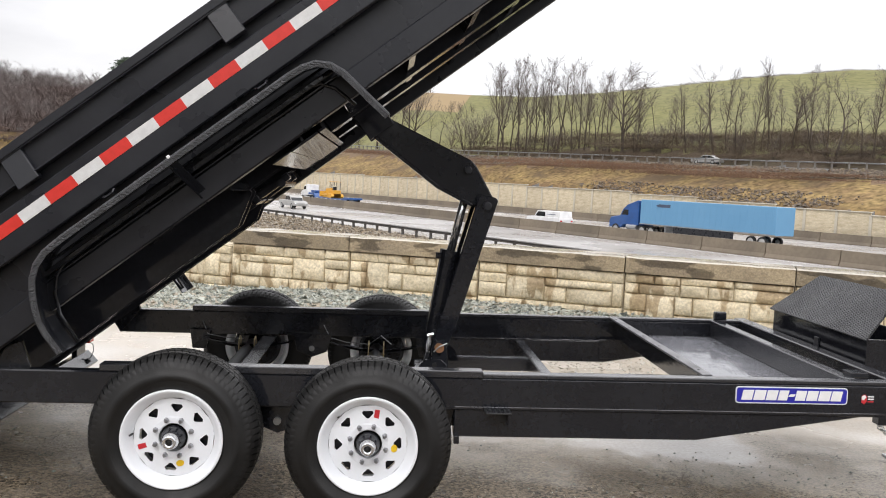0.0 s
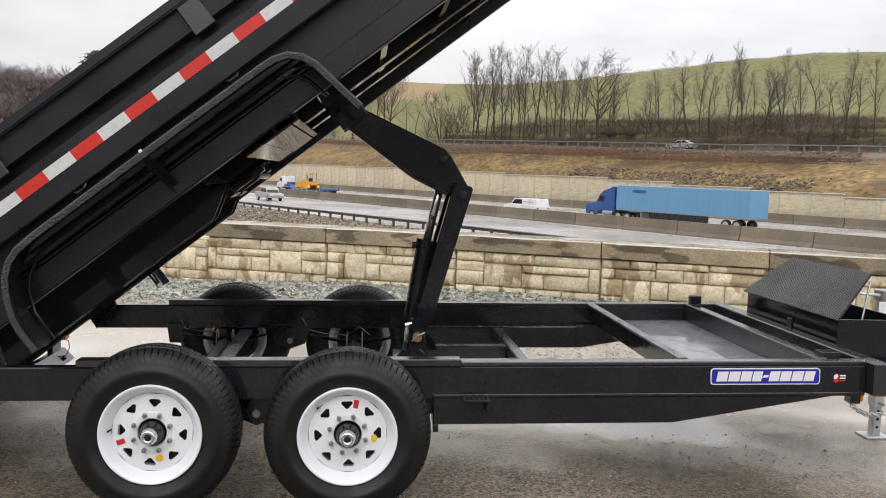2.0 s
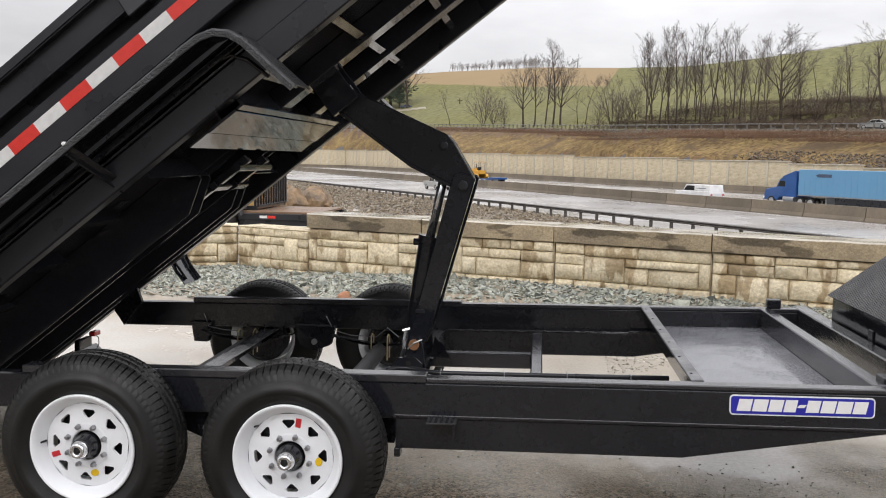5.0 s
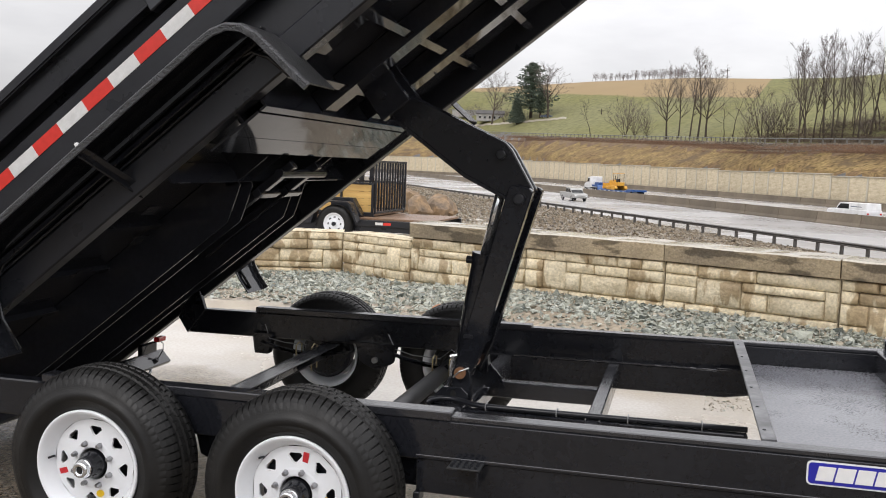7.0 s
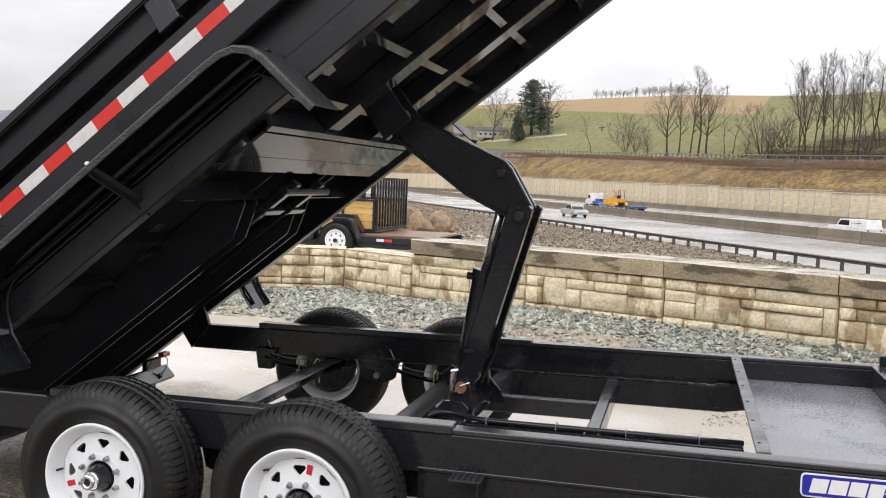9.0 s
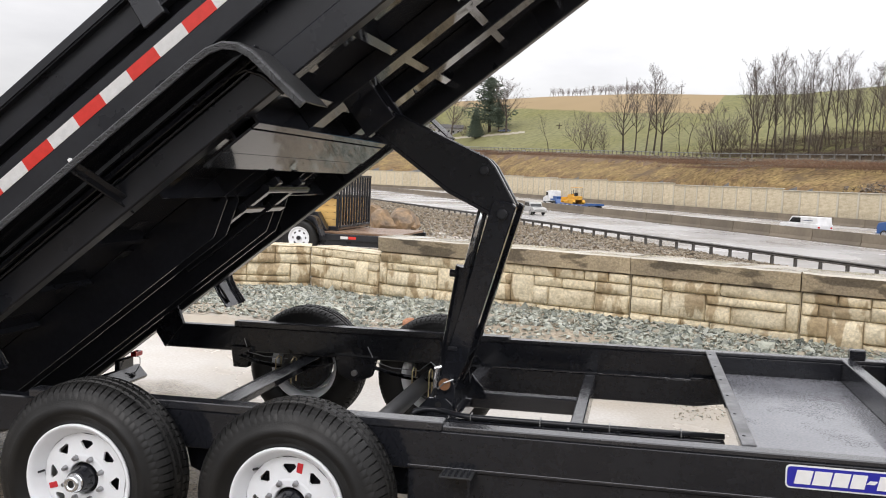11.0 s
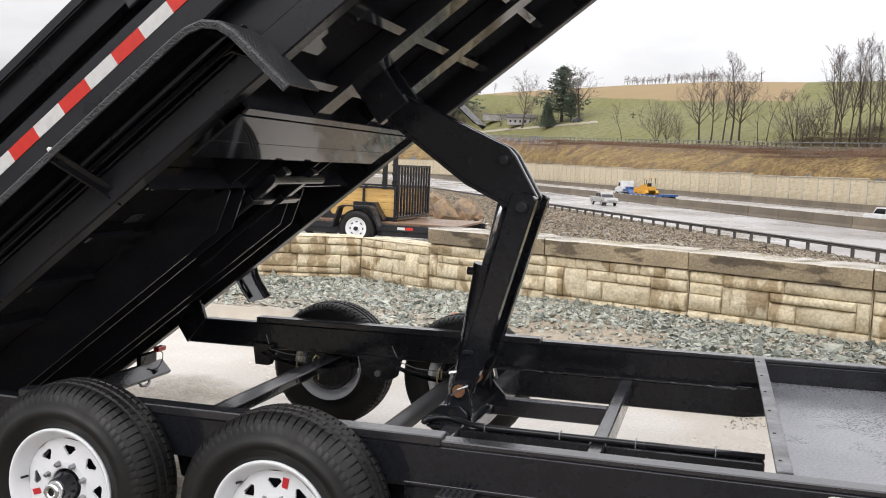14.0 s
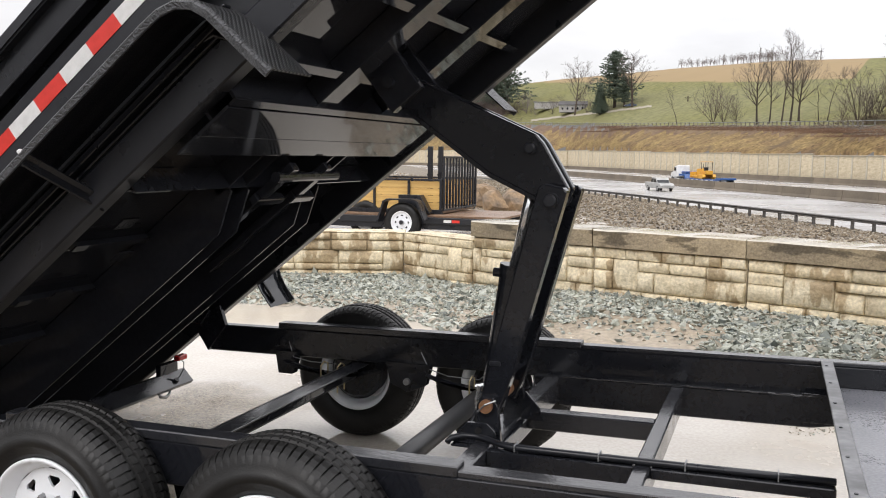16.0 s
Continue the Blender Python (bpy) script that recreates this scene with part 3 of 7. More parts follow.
# chassis rails
for y0, y1, side in ((0.168, 0.235, "near"), (2.06, 2.127, "far")):
    yi0, yi1 = (y0 + 0.008, y1 + 0.05) if side == "near" else (y0 - 0.05, y1 - 0.008)
    bm = box(-1.73 if side == "near" else -1.70, 2.52, y0, y1, 0.487, 0.640, 0.006)
    part("upper_rail", bm, M_BLACK, trailer, m=CH)
    split = 0.53 if side == "near" else 0.505
    part("rail_cap", box(-1.22, split, y0 - 0.004, y1 + 0.004, 0.640, 0.674, 0.004), M_WET, trailer, "rain-wet top plate of the rail", CH)
    part("rail_cap", box(split, 2.52, y0, y1, 0.640, 0.660, 0.004), M_WET, trailer, "rain-wet top plate of the rail", CH)
    part("lower_rail", prism([(0.40, 0.36), (1.56, 0.360), (2.47, 0.502), (0.40, 0.502)], yi0, yi1, 0.005), M_BLACK, trailer, m=CH)
    part("rail_end_plate", box(1.52, 1.68, *((y1 + 0.05, y1 + 0.058) if side == "near" else (y0 - 0.058, y0 - 0.05)), 0.385, 0.52, 0.002), M_BLACK, trailer, m=CH)
    bm = box(0.40, 2.48, y0 - 0.002 if side == "near" else y1 - 0.004, y0 + 0.004 if side == "near" else y1 + 0.002, 0.497, 0.506, 0.002)
    part("weld_bead", bm, M_WET, trailer, m=CH)
    inner = (y1 + 0.048, y1 + 0.056) if side == "near" else (y0 - 0.056, y0 - 0.048)
    part("weld_bead", sweep([(0.42 + 0.03 * i, inner[0] + 0.002 * (i % 2), 0.506 + 0.0015 * ((i * 7) % 3)) for i in range(40)], 0.0045, 6), M_WET, trailer, "uneven weld bead", CH)
# cross members
part("drip_tray_lip", box(1.598, 1.648, 0.24, 2.055, 0.652, 0.664, 0.002), M_LIP, trailer, "grey angle lip with bolt heads, wet sheen in its colour", CH)
for i in range(6):
    part("bolt", sweep([(1.616, 0.35 + i * 0.32, 0.663), (1.616, 0.35 + i * 0.32, 0.667)], 0.006, 8), M_BLACK_DULL, trailer, m=CH)
part("tray_rear_wall", box(1.641, 1.650, 0.238, 2.055, 0.525, 0.652, 0.002), M_BLACK, trailer, m=CH)
part("drip_tray", box(1.650, 2.30, 0.24, 2.055, 0.530, 0.545, 0.003), M_TRAY_SHEEN, trailer, "wet black steel tray floor, sky sheen in its grey", CH)
part("cross_member", box(2.30, 2.36, 0.24, 2.055, 0.50, 0.662, 0.005), M_WET, trailer, m=CH)
part("front_cross_member", box(2.52, 2.60, 0.10, 2.19, 0.50, 0.660, 0.006), M_WET, trailer, m=CH)
part("cross_member", box(0.945, 1.005, 0.286, 2.01, 0.40, 0.502, 0.006), M_WET, trailer, m=CH)
part("cross_member", box(0.33, 0.405, 0.286, 2.01, 0.38, 0.502, 0.006), M_WET, trailer, m=CH)
part("cross_member", box(-0.745, -0.66, 0.24, 2.055, 0.475, 0.483, 0.002), M_WET, trailer, m=CH)
part("cross_member_web", box(-0.752, -0.742, 0.24, 2.055, 0.40, 0.483, 0.002), M_BLACK, trailer, m=CH)
part("brace_bar", box(0.405, 0.945, 1.42, 1.49, 0.41, 0.490, 0.005), M_WET, trailer, m=CH)
for x0, x1, low in ((0.405, 0.945, 0.40), (1.005, 1.60, 0.462)):
    part("hose_channel", box(x0, x1, 0.83, 0.875, low, 0.500, 0.004), M_BLACK, trailer, m=CH)
hose = [(0.235, 0.875, 0.50), (0.243, 0.895, 0.513), (0.281, 0.925, 0.517), (0.33, 0.93, 0.517), (0.38, 0.915, 0.516), (0.44, 0.875, 0.516), (0.50, 0.85, 0.516), (0.75, 0.85, 0.516), (1.2, 0.855, 0.516), (1.6, 0.86, 0.516)]
part("hydraulic_hose", sweep(hose, 0.012, 10), M_BLACK_DULL, trailer, m=CH, smooth=True)
part("hydraulic_hose", sweep([(0.46, 0.89, 0.512), (0.6, 0.875, 0.512), (1.2, 0.88, 0.512), (1.6, 0.885, 0.512)], 0.009, 8), M_BLACK_DULL, trailer, m=CH, smooth=True)
for x in (0.51, 0.82, 1.12, 1.42):
    part("hose_clip", box(x, x + 0.005, 0.836, 0.890, 0.502, 0.5295, 0.001), M_ZINC, trailer, m=CH)
# tie-down pockets and small plates on the rails
part("stake_pocket", box(2.345, 2.43, 0.255, 0.345, 0.66, 0.685, 0.003), M_BLACK, trailer, m=CH)
part("stake_pocket", box(2.34, 2.42, 2.06, 2.11, 0.66, 0.715, 0.006), M_BLACK, trailer, m=CH)
step = part("step_plate", box(0.54, 0.66, 0.085, 0.172, 0.492, 0.498, 0.001), M_TREADPLATE, trailer, "black tread-plate step bracket", CH)
part("step_side", box(0.645, 0.655, 0.09, 0.172, 0.43, 0.49, 0.001), M_BLACK, step)
for i in range(5):
    for j in range(3):
        part("step_tooth", sweep([(0.555 + i * 0.022, 0.10 + j * 0.024, 0.498), (0.555 + i * 0.022, 0.10 + j * 0.024, 0.504)], 0.006, 6), M_BLACK, step)
part("mud_bracket", box(0.40, 0.425, 0.14, 0.20, 0.335, 0.372, 0.003), M_BLACK, trailer, m=CH)

# decal on the rail: plain shapes in its colours
def rounded(x0, x1, z0, z1, r):
    pts = []
    for cx, cz, q in ((x1 - r, z1 - r, 0), (x0 + r, z1 - r, 90), (x0 + r, z0 + r, 180), (x1 - r, z0 + r, 270)):
        pts += [(cx + r * math.cos(radians(q + 22.5 * i)), cz + r * math.sin(radians(q + 22.5 * i))) for i in range(5)]
    return pts


decal = part("decal", prism(rounded(1.735, 2.283, 0.547, 0.628, 0.016), 0.1655, 0.1685), M_WHITE, trailer, "blue decal with a white border and white lettering bars", CH)
part("decal_field", prism(rounded(1.7405, 2.2775, 0.5525, 0.6225, 0.012), 0.1640, 0.1660), M_BLUE, decal)
widths = [0.058, 0.061, 0.058, 0.052, 0.032, 0.055, 0.058, 0.062, 0.056]
x = 1.762
for i, w in enumerate(widths):
    zm = 0.588
    h = 0.012 if i == 4 else 0.048
    bm = bmesh.new()
    sk = 0.010
    hexa(bm, [(x, 0.1622, zm - h / 2), (x + w - 0.006, 0.1622, zm - h / 2), (x + w - 0.006, 0.1642, zm - h / 2), (x, 0.1642, zm - h / 2)],
         [(x + sk, 0.1622, zm + h / 2), (x + w - 0.006 + sk, 0.1622, zm + h / 2), (x + w - 0.006 + sk, 0.1642, zm + h / 2), (x + sk, 0.1642, zm + h / 2)])
    part("lettering_bar", bm, M_WHITE, decal)
    x += w
badge = part("warning_decal", box(2.352, 2.412, 0.1655, 0.1685, 0.552, 0.598, 0.0008), M_BLACK_DULL, trailer, "small red and white decal", CH)
part("decal_mark", prism([(2.352, 0.560), (2.366, 0.552), (2.378, 0.566), (2.378, 0.592), (2.364, 0.600), (2.352, 0.590)], 0.1640, 0.1660), M_RED, badge)
part("decal_mark", prism([(2.352, 0.575), (2.362, 0.572), (2.374, 0.586), (2.366, 0.598), (2.352, 0.590)], 0.1625, 0.1642), M_WHITE, badge)
for i, m_bar in enumerate((M_WHITE, M_WHITE, M_RED)):
    part("lettering_bar", box(2.383, 2.412, 0.1640, 0.1660, 0.586 - i * 0.012, 0.592 - i * 0.012), m_bar, badge)


# ---- wheels ----
def tyre_bm():
    bm = bmesh.new()
    blocks, cuts = 76, ((0.0, False), (0.78, False), (0.82, True), (0.96, True))
    prof = [(0.206, 0.040), (0.219, 0.016), (0.238, 0.004), (0.262, -0.006), (0.265, -0.009), (0.292, -0.011), (0.295, -0.007), (0.316, -0.003), (0.342, 0.012), (0.356, 0.026), (0.3675, 0.045),
            (0.3725, 0.062), (0.3725, 0.072), (0.366, 0.076), (0.366, 0.084), (0.375, 0.088), (0.375, 0.112), (0.367, 0.116), (0.367, 0.124), (0.375, 0.128), (0.375, 0.150), (0.366, 0.154),
            (0.366, 0.162), (0.3725, 0.166), (0.3725, 0.178), (0.3675, 0.195), (0.356, 0.214), (0.342, 0.228), (0.316, 0.240), (0.277, 0.243), (0.238, 0.232), (0.219, 0.218), (0.206, 0.195)]
    shoulder = {9: -0.003, 10: -0.008, 11: -0.008, 12: -0.007, 23: -0.007, 24: -0.008, 25: -0.008, 26: -0.003, 15: -0.005, 16: -0.004, 19: -0.004, 20: -0.005}
    rings = []
    steps = blocks * len(cuts)
    for i in range(steps):
        f, groove = cuts[i % len(cuts)]
        ring = []
        for j, (r, y) in enumerate(prof):
            shift = 0.35 if 13 <= j <= 16 else (-0.25 if 17 <= j <= 20 else (0.5 if 21 <= j <= 24 else 0.0))
            a = 2 * math.pi * (i // len(cuts) + f + shift) / blocks
            q = r + (shoulder.get(j, 0) * (1.6 if j < 13 or j > 22 else 0.8) if groove else 0)
            ring.append(bm.verts.new((q * math.cos(a), y, q * math.sin(a))))
        rings.append(ring)
    for i in range(steps):
        q, w = rings[i], rings[(i + 1) % steps]
        for j in range(len(prof) - 1):
            f = bm.faces.new([q[j], q[j + 1], w[j + 1], w[j]])
            f.smooth = not 8 <= j <= 26
    return bm


def rim_bm():
    bm = lathe([(0.175, 0.055), (0.178, 0.050), (0.188, 0.034), (0.200, 0.018), (0.206, 0.008), (0.213, 0.003), (0.2185, 0.002), (0.222, 0.006), (0.222, 0.014), (0.210, 0.020), (0.200, 0.034), (0.192, 0.065),
                (0.192, 0.17), (0.216, 0.215), (0.212, 0.222), (0.182, 0.175), (0.180, 0.070), (0.175, 0.062)], 72)
    for f in bm.faces:
        f.smooth = True

    def pt(r, deg, y):
        return (r * math.cos(radians(deg)), y, r * math.sin(radians(deg)))

    for k in range(8):
        c = k * 45 + 0.0
        edge = [(0.096, -22.5), (0.1752, -22.5), (0.1752, -11), (0.1752, 11), (0.1752, 22.5), (0.096, 22.5), (0.096, 5), (0.096, -5)]
        hole = [(0.126, -6.8), (0.141, -11.0), (0.1495, -7.5), (0.1495, 7.5), (0.141, 11.0), (0.126, 6.8), (0.1145, 2.4), (0.1145, -2.4)]
        rim_y = {0.096: 0.046, 0.1752: 0.055}
        vs = [bm.verts.new(pt(r, c + q, rim_y[r])) for r, q in edge] + [bm.verts.new(pt(r, c + q, 0.0305 + 0.146 * r)) for r, q in hole] + [bm.verts.new(pt(r, c + q, 0.0385 + 0.146 * r)) for r, q in hole]
        for i in range(8):
            j = (i + 1) % 8
            bm.faces.new([vs[i], vs[j], vs[8 + j], vs[8 + i]])
            bm.faces.new([vs[8 + i], vs[8 + j], vs[16 + j], vs[16 + i]])
    lathe([(0.0962, 0.046), (0.088, 0.044), (0.066, 0.044), (0.062, 0.048), (0.062, 0.08)], 48, bm)
    bmesh.ops.recalc_face_normals(bm, faces=bm.faces[:])
    return bm


tyre_me = mesh_of("tyre", tyre_bm(), M_RUBBER)
rim_me = mesh_of("rim", rim_bm(), M_RIM)
drum_me = mesh_of("brake_drum", lathe([(0.0, 0.085), (0.145, 0.085), (0.150, 0.09), (0.150, 0.17), (0.158, 0.175), (0.158, 0.185), (0.0, 0.185)], 40), M_BLACK_DULL)
hubring_me = mesh_of("hub_barrel", lathe([(0.030, -0.012), (0.036, -0.012), (0.0405, -0.006), (0.043, 0.022), (0.052, 0.034), (0.054, 0.09), (0.0, 0.09)], 32), M_BLACK, True)
hub_me = mesh_of("hub_cap", lathe([(0.014, -0.030), (0.016, -0.036), (0.025, -0.038), (0.0305, -0.034), (0.0325, -0.020), (0.0325, -0.014), (0.036, -0.012), (0.036, 0.002), (0.030, 0.004)], 32), M_CHROME, True)
plug_me = mesh_of("grease_plug", lathe([(0.0, -0.031), (0.006, -0.032), (0.010, -0.029), (0.0145, -0.028), (0.0145, -0.02)], 20), M_RUBBER, True)
nut_me = mesh_of("lug_nut", lathe([(0.0, -0.020), (0.006, -0.020), (0.0095, -0.015), (0.0105, 0.0), (0.013, 0.004), (0.014, 0.009)], 6), M_STEEL)
valve_me = mesh_of("valve_stem", sweep([(0.176, 0.05, 0.0), (0.182, 0.022, 0.0)], 0.0045, 8), M_BLACK_DULL)
sticker_a = mesh_of("wheel_sticker", box(-0.011, 0.011, 0, 0.0012, -0.021, 0.021), M_RED)
sticker_b = mesh_of("wheel_sticker", lathe([(0.0, 0.0), (0.014, 0.0), (0.014, 0.0015)], 20), M_YELLOW)


def wheel(x, y, z, far, spin, stick):
    m = pose(x, y, z, 0, 0, 180 if far else 0) @ pose(0, 0, 0, 0, spin, 0)
    w = part("wheel", tyre_me, None, trailer, "wheel with black ribbed tyre and white eight-hole rim", m)
    w.name = "wheel"
    part("rim", rim_me, None, w, "white spoked steel rim")
    part("brake_drum", drum_me, None, w)
    part("hub_barrel", hubring_me, None, w, "glossy black hub barrel")
    part("hub_cap", hub_me, None, w, "bare steel hub cap")
    part("grease_plug", plug_me, None, w, "black rubber grease plug")
    for k in range(8):
        part("lug_nut", nut_me, None, w, m=pose(0, 0, 0, 0, k * 45 + 19, 0) @ pose(0.083, 0.042, 0))
    part("valve_stem", valve_me, None, w, m=pose(0, 0, 0, 0, stick[0], 0))
    if not far:
        part("wheel_sticker", sticker_a, None, w, "red and grey paper sticker", pose(0, 0, 0, 0, stick[1], 0) @ pose(0.138, 0.0490, 0, 0, 90 + stick[2], 0))
        part("wheel_sticker", sticker_b, None, w, "yellow oval sticker", pose(0, 0, 0, 0, stick[3], 0) @ pose(0.118, 0.0465, 0, 0, 0, 0) @ Matrix.Diagonal((1, 1, 1.25, 1)))
    return w


wheel(0.0, -0.06, 0.375, False, -3, (225, -73, -6, 11))
wheel(-0.850, -0.06, 0.375, False, 4, (179, 158, 0, 70))
wheel(0.034, 2.40, 0.375, True, 12, (30, 0, 0, 0))
wheel(-0.816, 2.40, 0.375, True, 31, (30, 0, 0, 0))
for x in (0.0, -0.850):
    part("axle", sweep([(x, 0.12, 0.375), (x, 2.24, 0.375)], 0.046, 20), M_AXLE, trailer, smooth=True)
    for y in (0.33, 1.98):
        bm = bmesh.new()
        for i in range(5):
            n = 0.30 - i * 0.045
            pts = [(x + n * (k / 6 - 0.5) * 2, 0.452 - i * 0.009 - 0.10 * (1 - (k / 6 - 0.5) ** 2 * 4) * (n / 0.30) ** 2 * 0.5) for k in range(7)]
            for (xa, za), (xb, zb) in zip(pts, pts[1:]):
                hexa(bm, [(xa, y - 0.025, za), (xb, y - 0.025, zb), (xb, y + 0.025, zb), (xa, y + 0.025, za)],
                     [(xa, y - 0.025, za + 0.008), (xb, y - 0.025, zb + 0.008), (xb, y + 0.025, zb + 0.008), (xa, y + 0.025, za + 0.008)])
        part("leaf_spring", bm, M_BLACK, trailer)
        for dx in (-0.05, 0.05):
            part("u_bolt", sweep([(x + dx, y - 0.04, 0.32), (x + dx, y - 0.04, 0.46), (x + dx, y, 0.475), (x + dx, y + 0.04, 0.46), (x + dx, y + 0.04, 0.32)], 0.0045, 6), M_GOLD, trailer, "gold-coloured spring bolt")
    backing = lathe([(0.0, 0.0), (0.135, 0.0), (0.15, 0.015), (0.0, 0.02)], 32)
    part("backing_plate", backing, M_BLACK, trailer, m=pose(x + 0.034, 2.195, 0.375))
for y in (0.26, 2.06):
    part("spring_hanger", prism([(-1.24, 0.50), (-1.10, 0.50), (-1.13, 0.37), (-1.22, 0.37)], y - 0.03, y + 0.03, 0.003), M_BLACK, trailer)
    part("equaliser", prism([(-0.56, 0.50), (-0.30, 0.50), (-0.33, 0.38), (-0.43, 0.34), (-0.53, 0.38)], y - 0.03, y + 0.03, 0.003), M_BLACK, trailer)
    part("equaliser_bolt", sweep([(-0.43, y - 0.05, 0.40), (-0.43, y + 0.05, 0.40)], 0.018, 10), M_STEEL, trailer)
    part("spring_hanger", prism([(0.26, 0.50), (0.40, 0.50), (0.38, 0.37), (0.29, 0.37)], y - 0.03, y + 0.03, 0.003), M_BLACK, trailer)

for wire in ([(-0.36, 2.05, 0.56), (-0.31, 2.04, 0.475), (-0.2, 2.03, 0.45), (-0.05, 2.10, 0.43)], [(-1.16, 2.05, 0.55), (-1.12, 2.03, 0.47), (-1.02, 2.04, 0.45), (-0.90, 2.12, 0.43)],
             [(-0.05, 2.10, 0.43), (0.03, 2.06, 0.50), (0.10, 2.08, 0.44)]):
    part("brake_wire", sweep(wire, 0.0032, 5), M_ZINC, trailer, "thin grey brake wire")

# ---- scissor hoist ----
for y0, y1 in ((0.985, 1.045), (1.25, 1.31)):
    part("lower_arm", prism([(0.325, 0.625), (0.345, 0.592), (0.395, 0.592), (0.424, 0.66), (0.448, 0.72), (0.665, 1.468), (0.652, 1.482), (0.572, 1.498), (0.555, 1.482)], y0, y1, 0.005), M_BLACK, trailer, "black box-section hoist arm")
part("lower_arm_web", prism([(0.40, 0.78), (0.412, 0.772), (0.602, 1.46), (0.588, 1.465)], 1.045, 1.25), M_BLACK, trailer)
part("arm_tie_plate", prism([(0.362, 0.765), (0.448, 0.75), (0.450, 0.762), (0.364, 0.777)], 1.045, 1.25), M_BLACK, trailer)
for y0, y1 in ((1.085, 1.125), (1.175, 1.215)):
    part("upper_arm", prism([(-0.185, 1.905), (-0.10, 1.965), (0.03, 1.90), (0.518, 1.682), (0.548, 1.650), (0.650, 1.475), (0.62, 1.40), (0.535, 1.435), (0.333, 1.532)], y0, y1, 0.005), M_BLACK, trailer, "black hoist arm plate")
part("upper_arm_flange", prism([(-0.12, 1.935), (0.02, 1.872), (0.500, 1.658), (0.525, 1.632), (0.622, 1.462), (0.634, 1.470), (0.536, 1.644), (0.506, 1.672), (0.026, 1.886), (-0.114, 1.948)], 1.125, 1.175, 0.0), M_UNDER, trailer)
part("upper_arm_flange", prism([(-0.185, 1.909), (0.333, 1.536), (0.535, 1.438), (0.530, 1.422), (0.328, 1.518), (-0.19, 1.890)], 1.082, 1.218, 0.002), M_BLACK, trailer)
for cx, cz, r in ((0.50, 1.628, 0.021), (0.605, 1.435, 0.024)):
    ya, yb = (0.975, 1.32) if cz < 1.5 else (1.072, 1.23)
    part("pivot_pin", sweep([(cx, ya - 0.012, cz), (cx, ya - 0.008, cz), (cx, yb, cz)], r, 24, radii=[r * 0.8, r, r]), M_BLACK_DULL, trailer, "black pivot pin with a worn end")
    part("pin_collar", sweep([(cx, ya - 0.002, cz), (cx, ya + 0.012, cz)], r * 1.25, 24), M_BLACK, trailer)
cyl_a, cyl_b = Vector((0.335, YC, 0.60)), Vector((0.424, YC, 1.165))
part("hydraulic_cylinder", sweep([cyl_a, cyl_b], 0.056, 24), M_BLACK, trailer, "black hydraulic cylinder barrel", smooth=False)
part("cylinder_collar", sweep([cyl_b - (cyl_b - cyl_a) * 0.06, cyl_b + (cyl_b - cyl_a) * 0.005], 0.061, 24), M_BLACK, trailer)
part("cylinder_port", sweep([cyl_b + Vector((-0.05, -0.01, -0.03)), cyl_b + Vector((-0.085, -0.01, -0.028))], 0.018, 12), M_BLACK, trailer)
part("piston_rod", sweep([cyl_b, Vector((0.517, YC, 1.58))], 0.0235, 20), M_CHROME, trailer, "bright chrome piston rod", smooth=True)
for y0, y1 in ((0.955, 0.98), (1.315, 1.34)):
    part("hoist_base", prism([(0.325, 0.50), (0.425, 0.50), (0.412, 0.64), (0.395, 0.672), (0.345, 0.672), (0.328, 0.64)], y0, y1, 0.003), M_BLACK, trailer)
lug = part("hoist_lug", prism([(0.225, 0.492), (0.40, 0.492), (0.402, 0.55), (0.368, 0.58), (0.284, 0.575), (0.250, 0.54)], 0.925, 0.945, 0.003), M_BLACK, trailer, "black bracket plate with a bolt hole")
part("lug_hole", sweep([(0.333, 0.9235, 0.548), (0.333, 0.926, 0.548)], 0.014, 14), M_RUBBER, lug)
part("hoist_foot", box(0.23, 0.42, 0.90, 1.355, 0.482, 0.492, 0.003), M_BLACK, trailer)
part("hoist_gusset", prism([(0.40, 0.50), (0.50, 0.50), (0.475, 0.56), (0.42, 0.62)], 1.29, 1.30), M_BLACK, trailer)
pin = part("hoist_pin", sweep([(0.368, 0.935, 0.640), (0.368, 1.36, 0.640)], 0.026, 20), M_BRASS, trailer, "copper-coloured pin end")
part("cotter", sweep([(0.338, 0.94, 0.618), (0.368, 0.932, 0.650), (0.41, 0.94, 0.668)], 0.004, 6), M_STEEL, pin)
fit_pts = [(0.297, 1.02, 0.60), (0.300, 1.02, 0.645), (0.303, 1.02, 0.68), (0.306, 1.02, 0.70)]
part("hydraulic_fitting", sweep(fit_pts, 0.014, 10, radii=[0.010, 0.015, 0.011, 0.014]), M_CHROME, trailer, "bright metal hose fitting")
part("hydraulic_fitting", sweep([(0.29, 1.02, 0.695), (0.325, 1.02, 0.705)], 0.011, 8), M_CHROME, trailer)
part("hydraulic_hose", sweep([(0.297, 1.02, 0.60), (0.285, 1.0, 0.56), (0.265, 0.97, 0.53), (0.25, 0.95, 0.515), (0.28, 0.945, 0.515), (0.30, 0.95, 0.52)], 0.010, 8), M_BLACK_DULL, trailer, smooth=True)
part("strap_buckle", box(0.372, 0.416, 0.972, 0.984, 0.795, 0.812, 0.003), M_BLACK_DULL, trailer, m=pose(0, 0, 0))

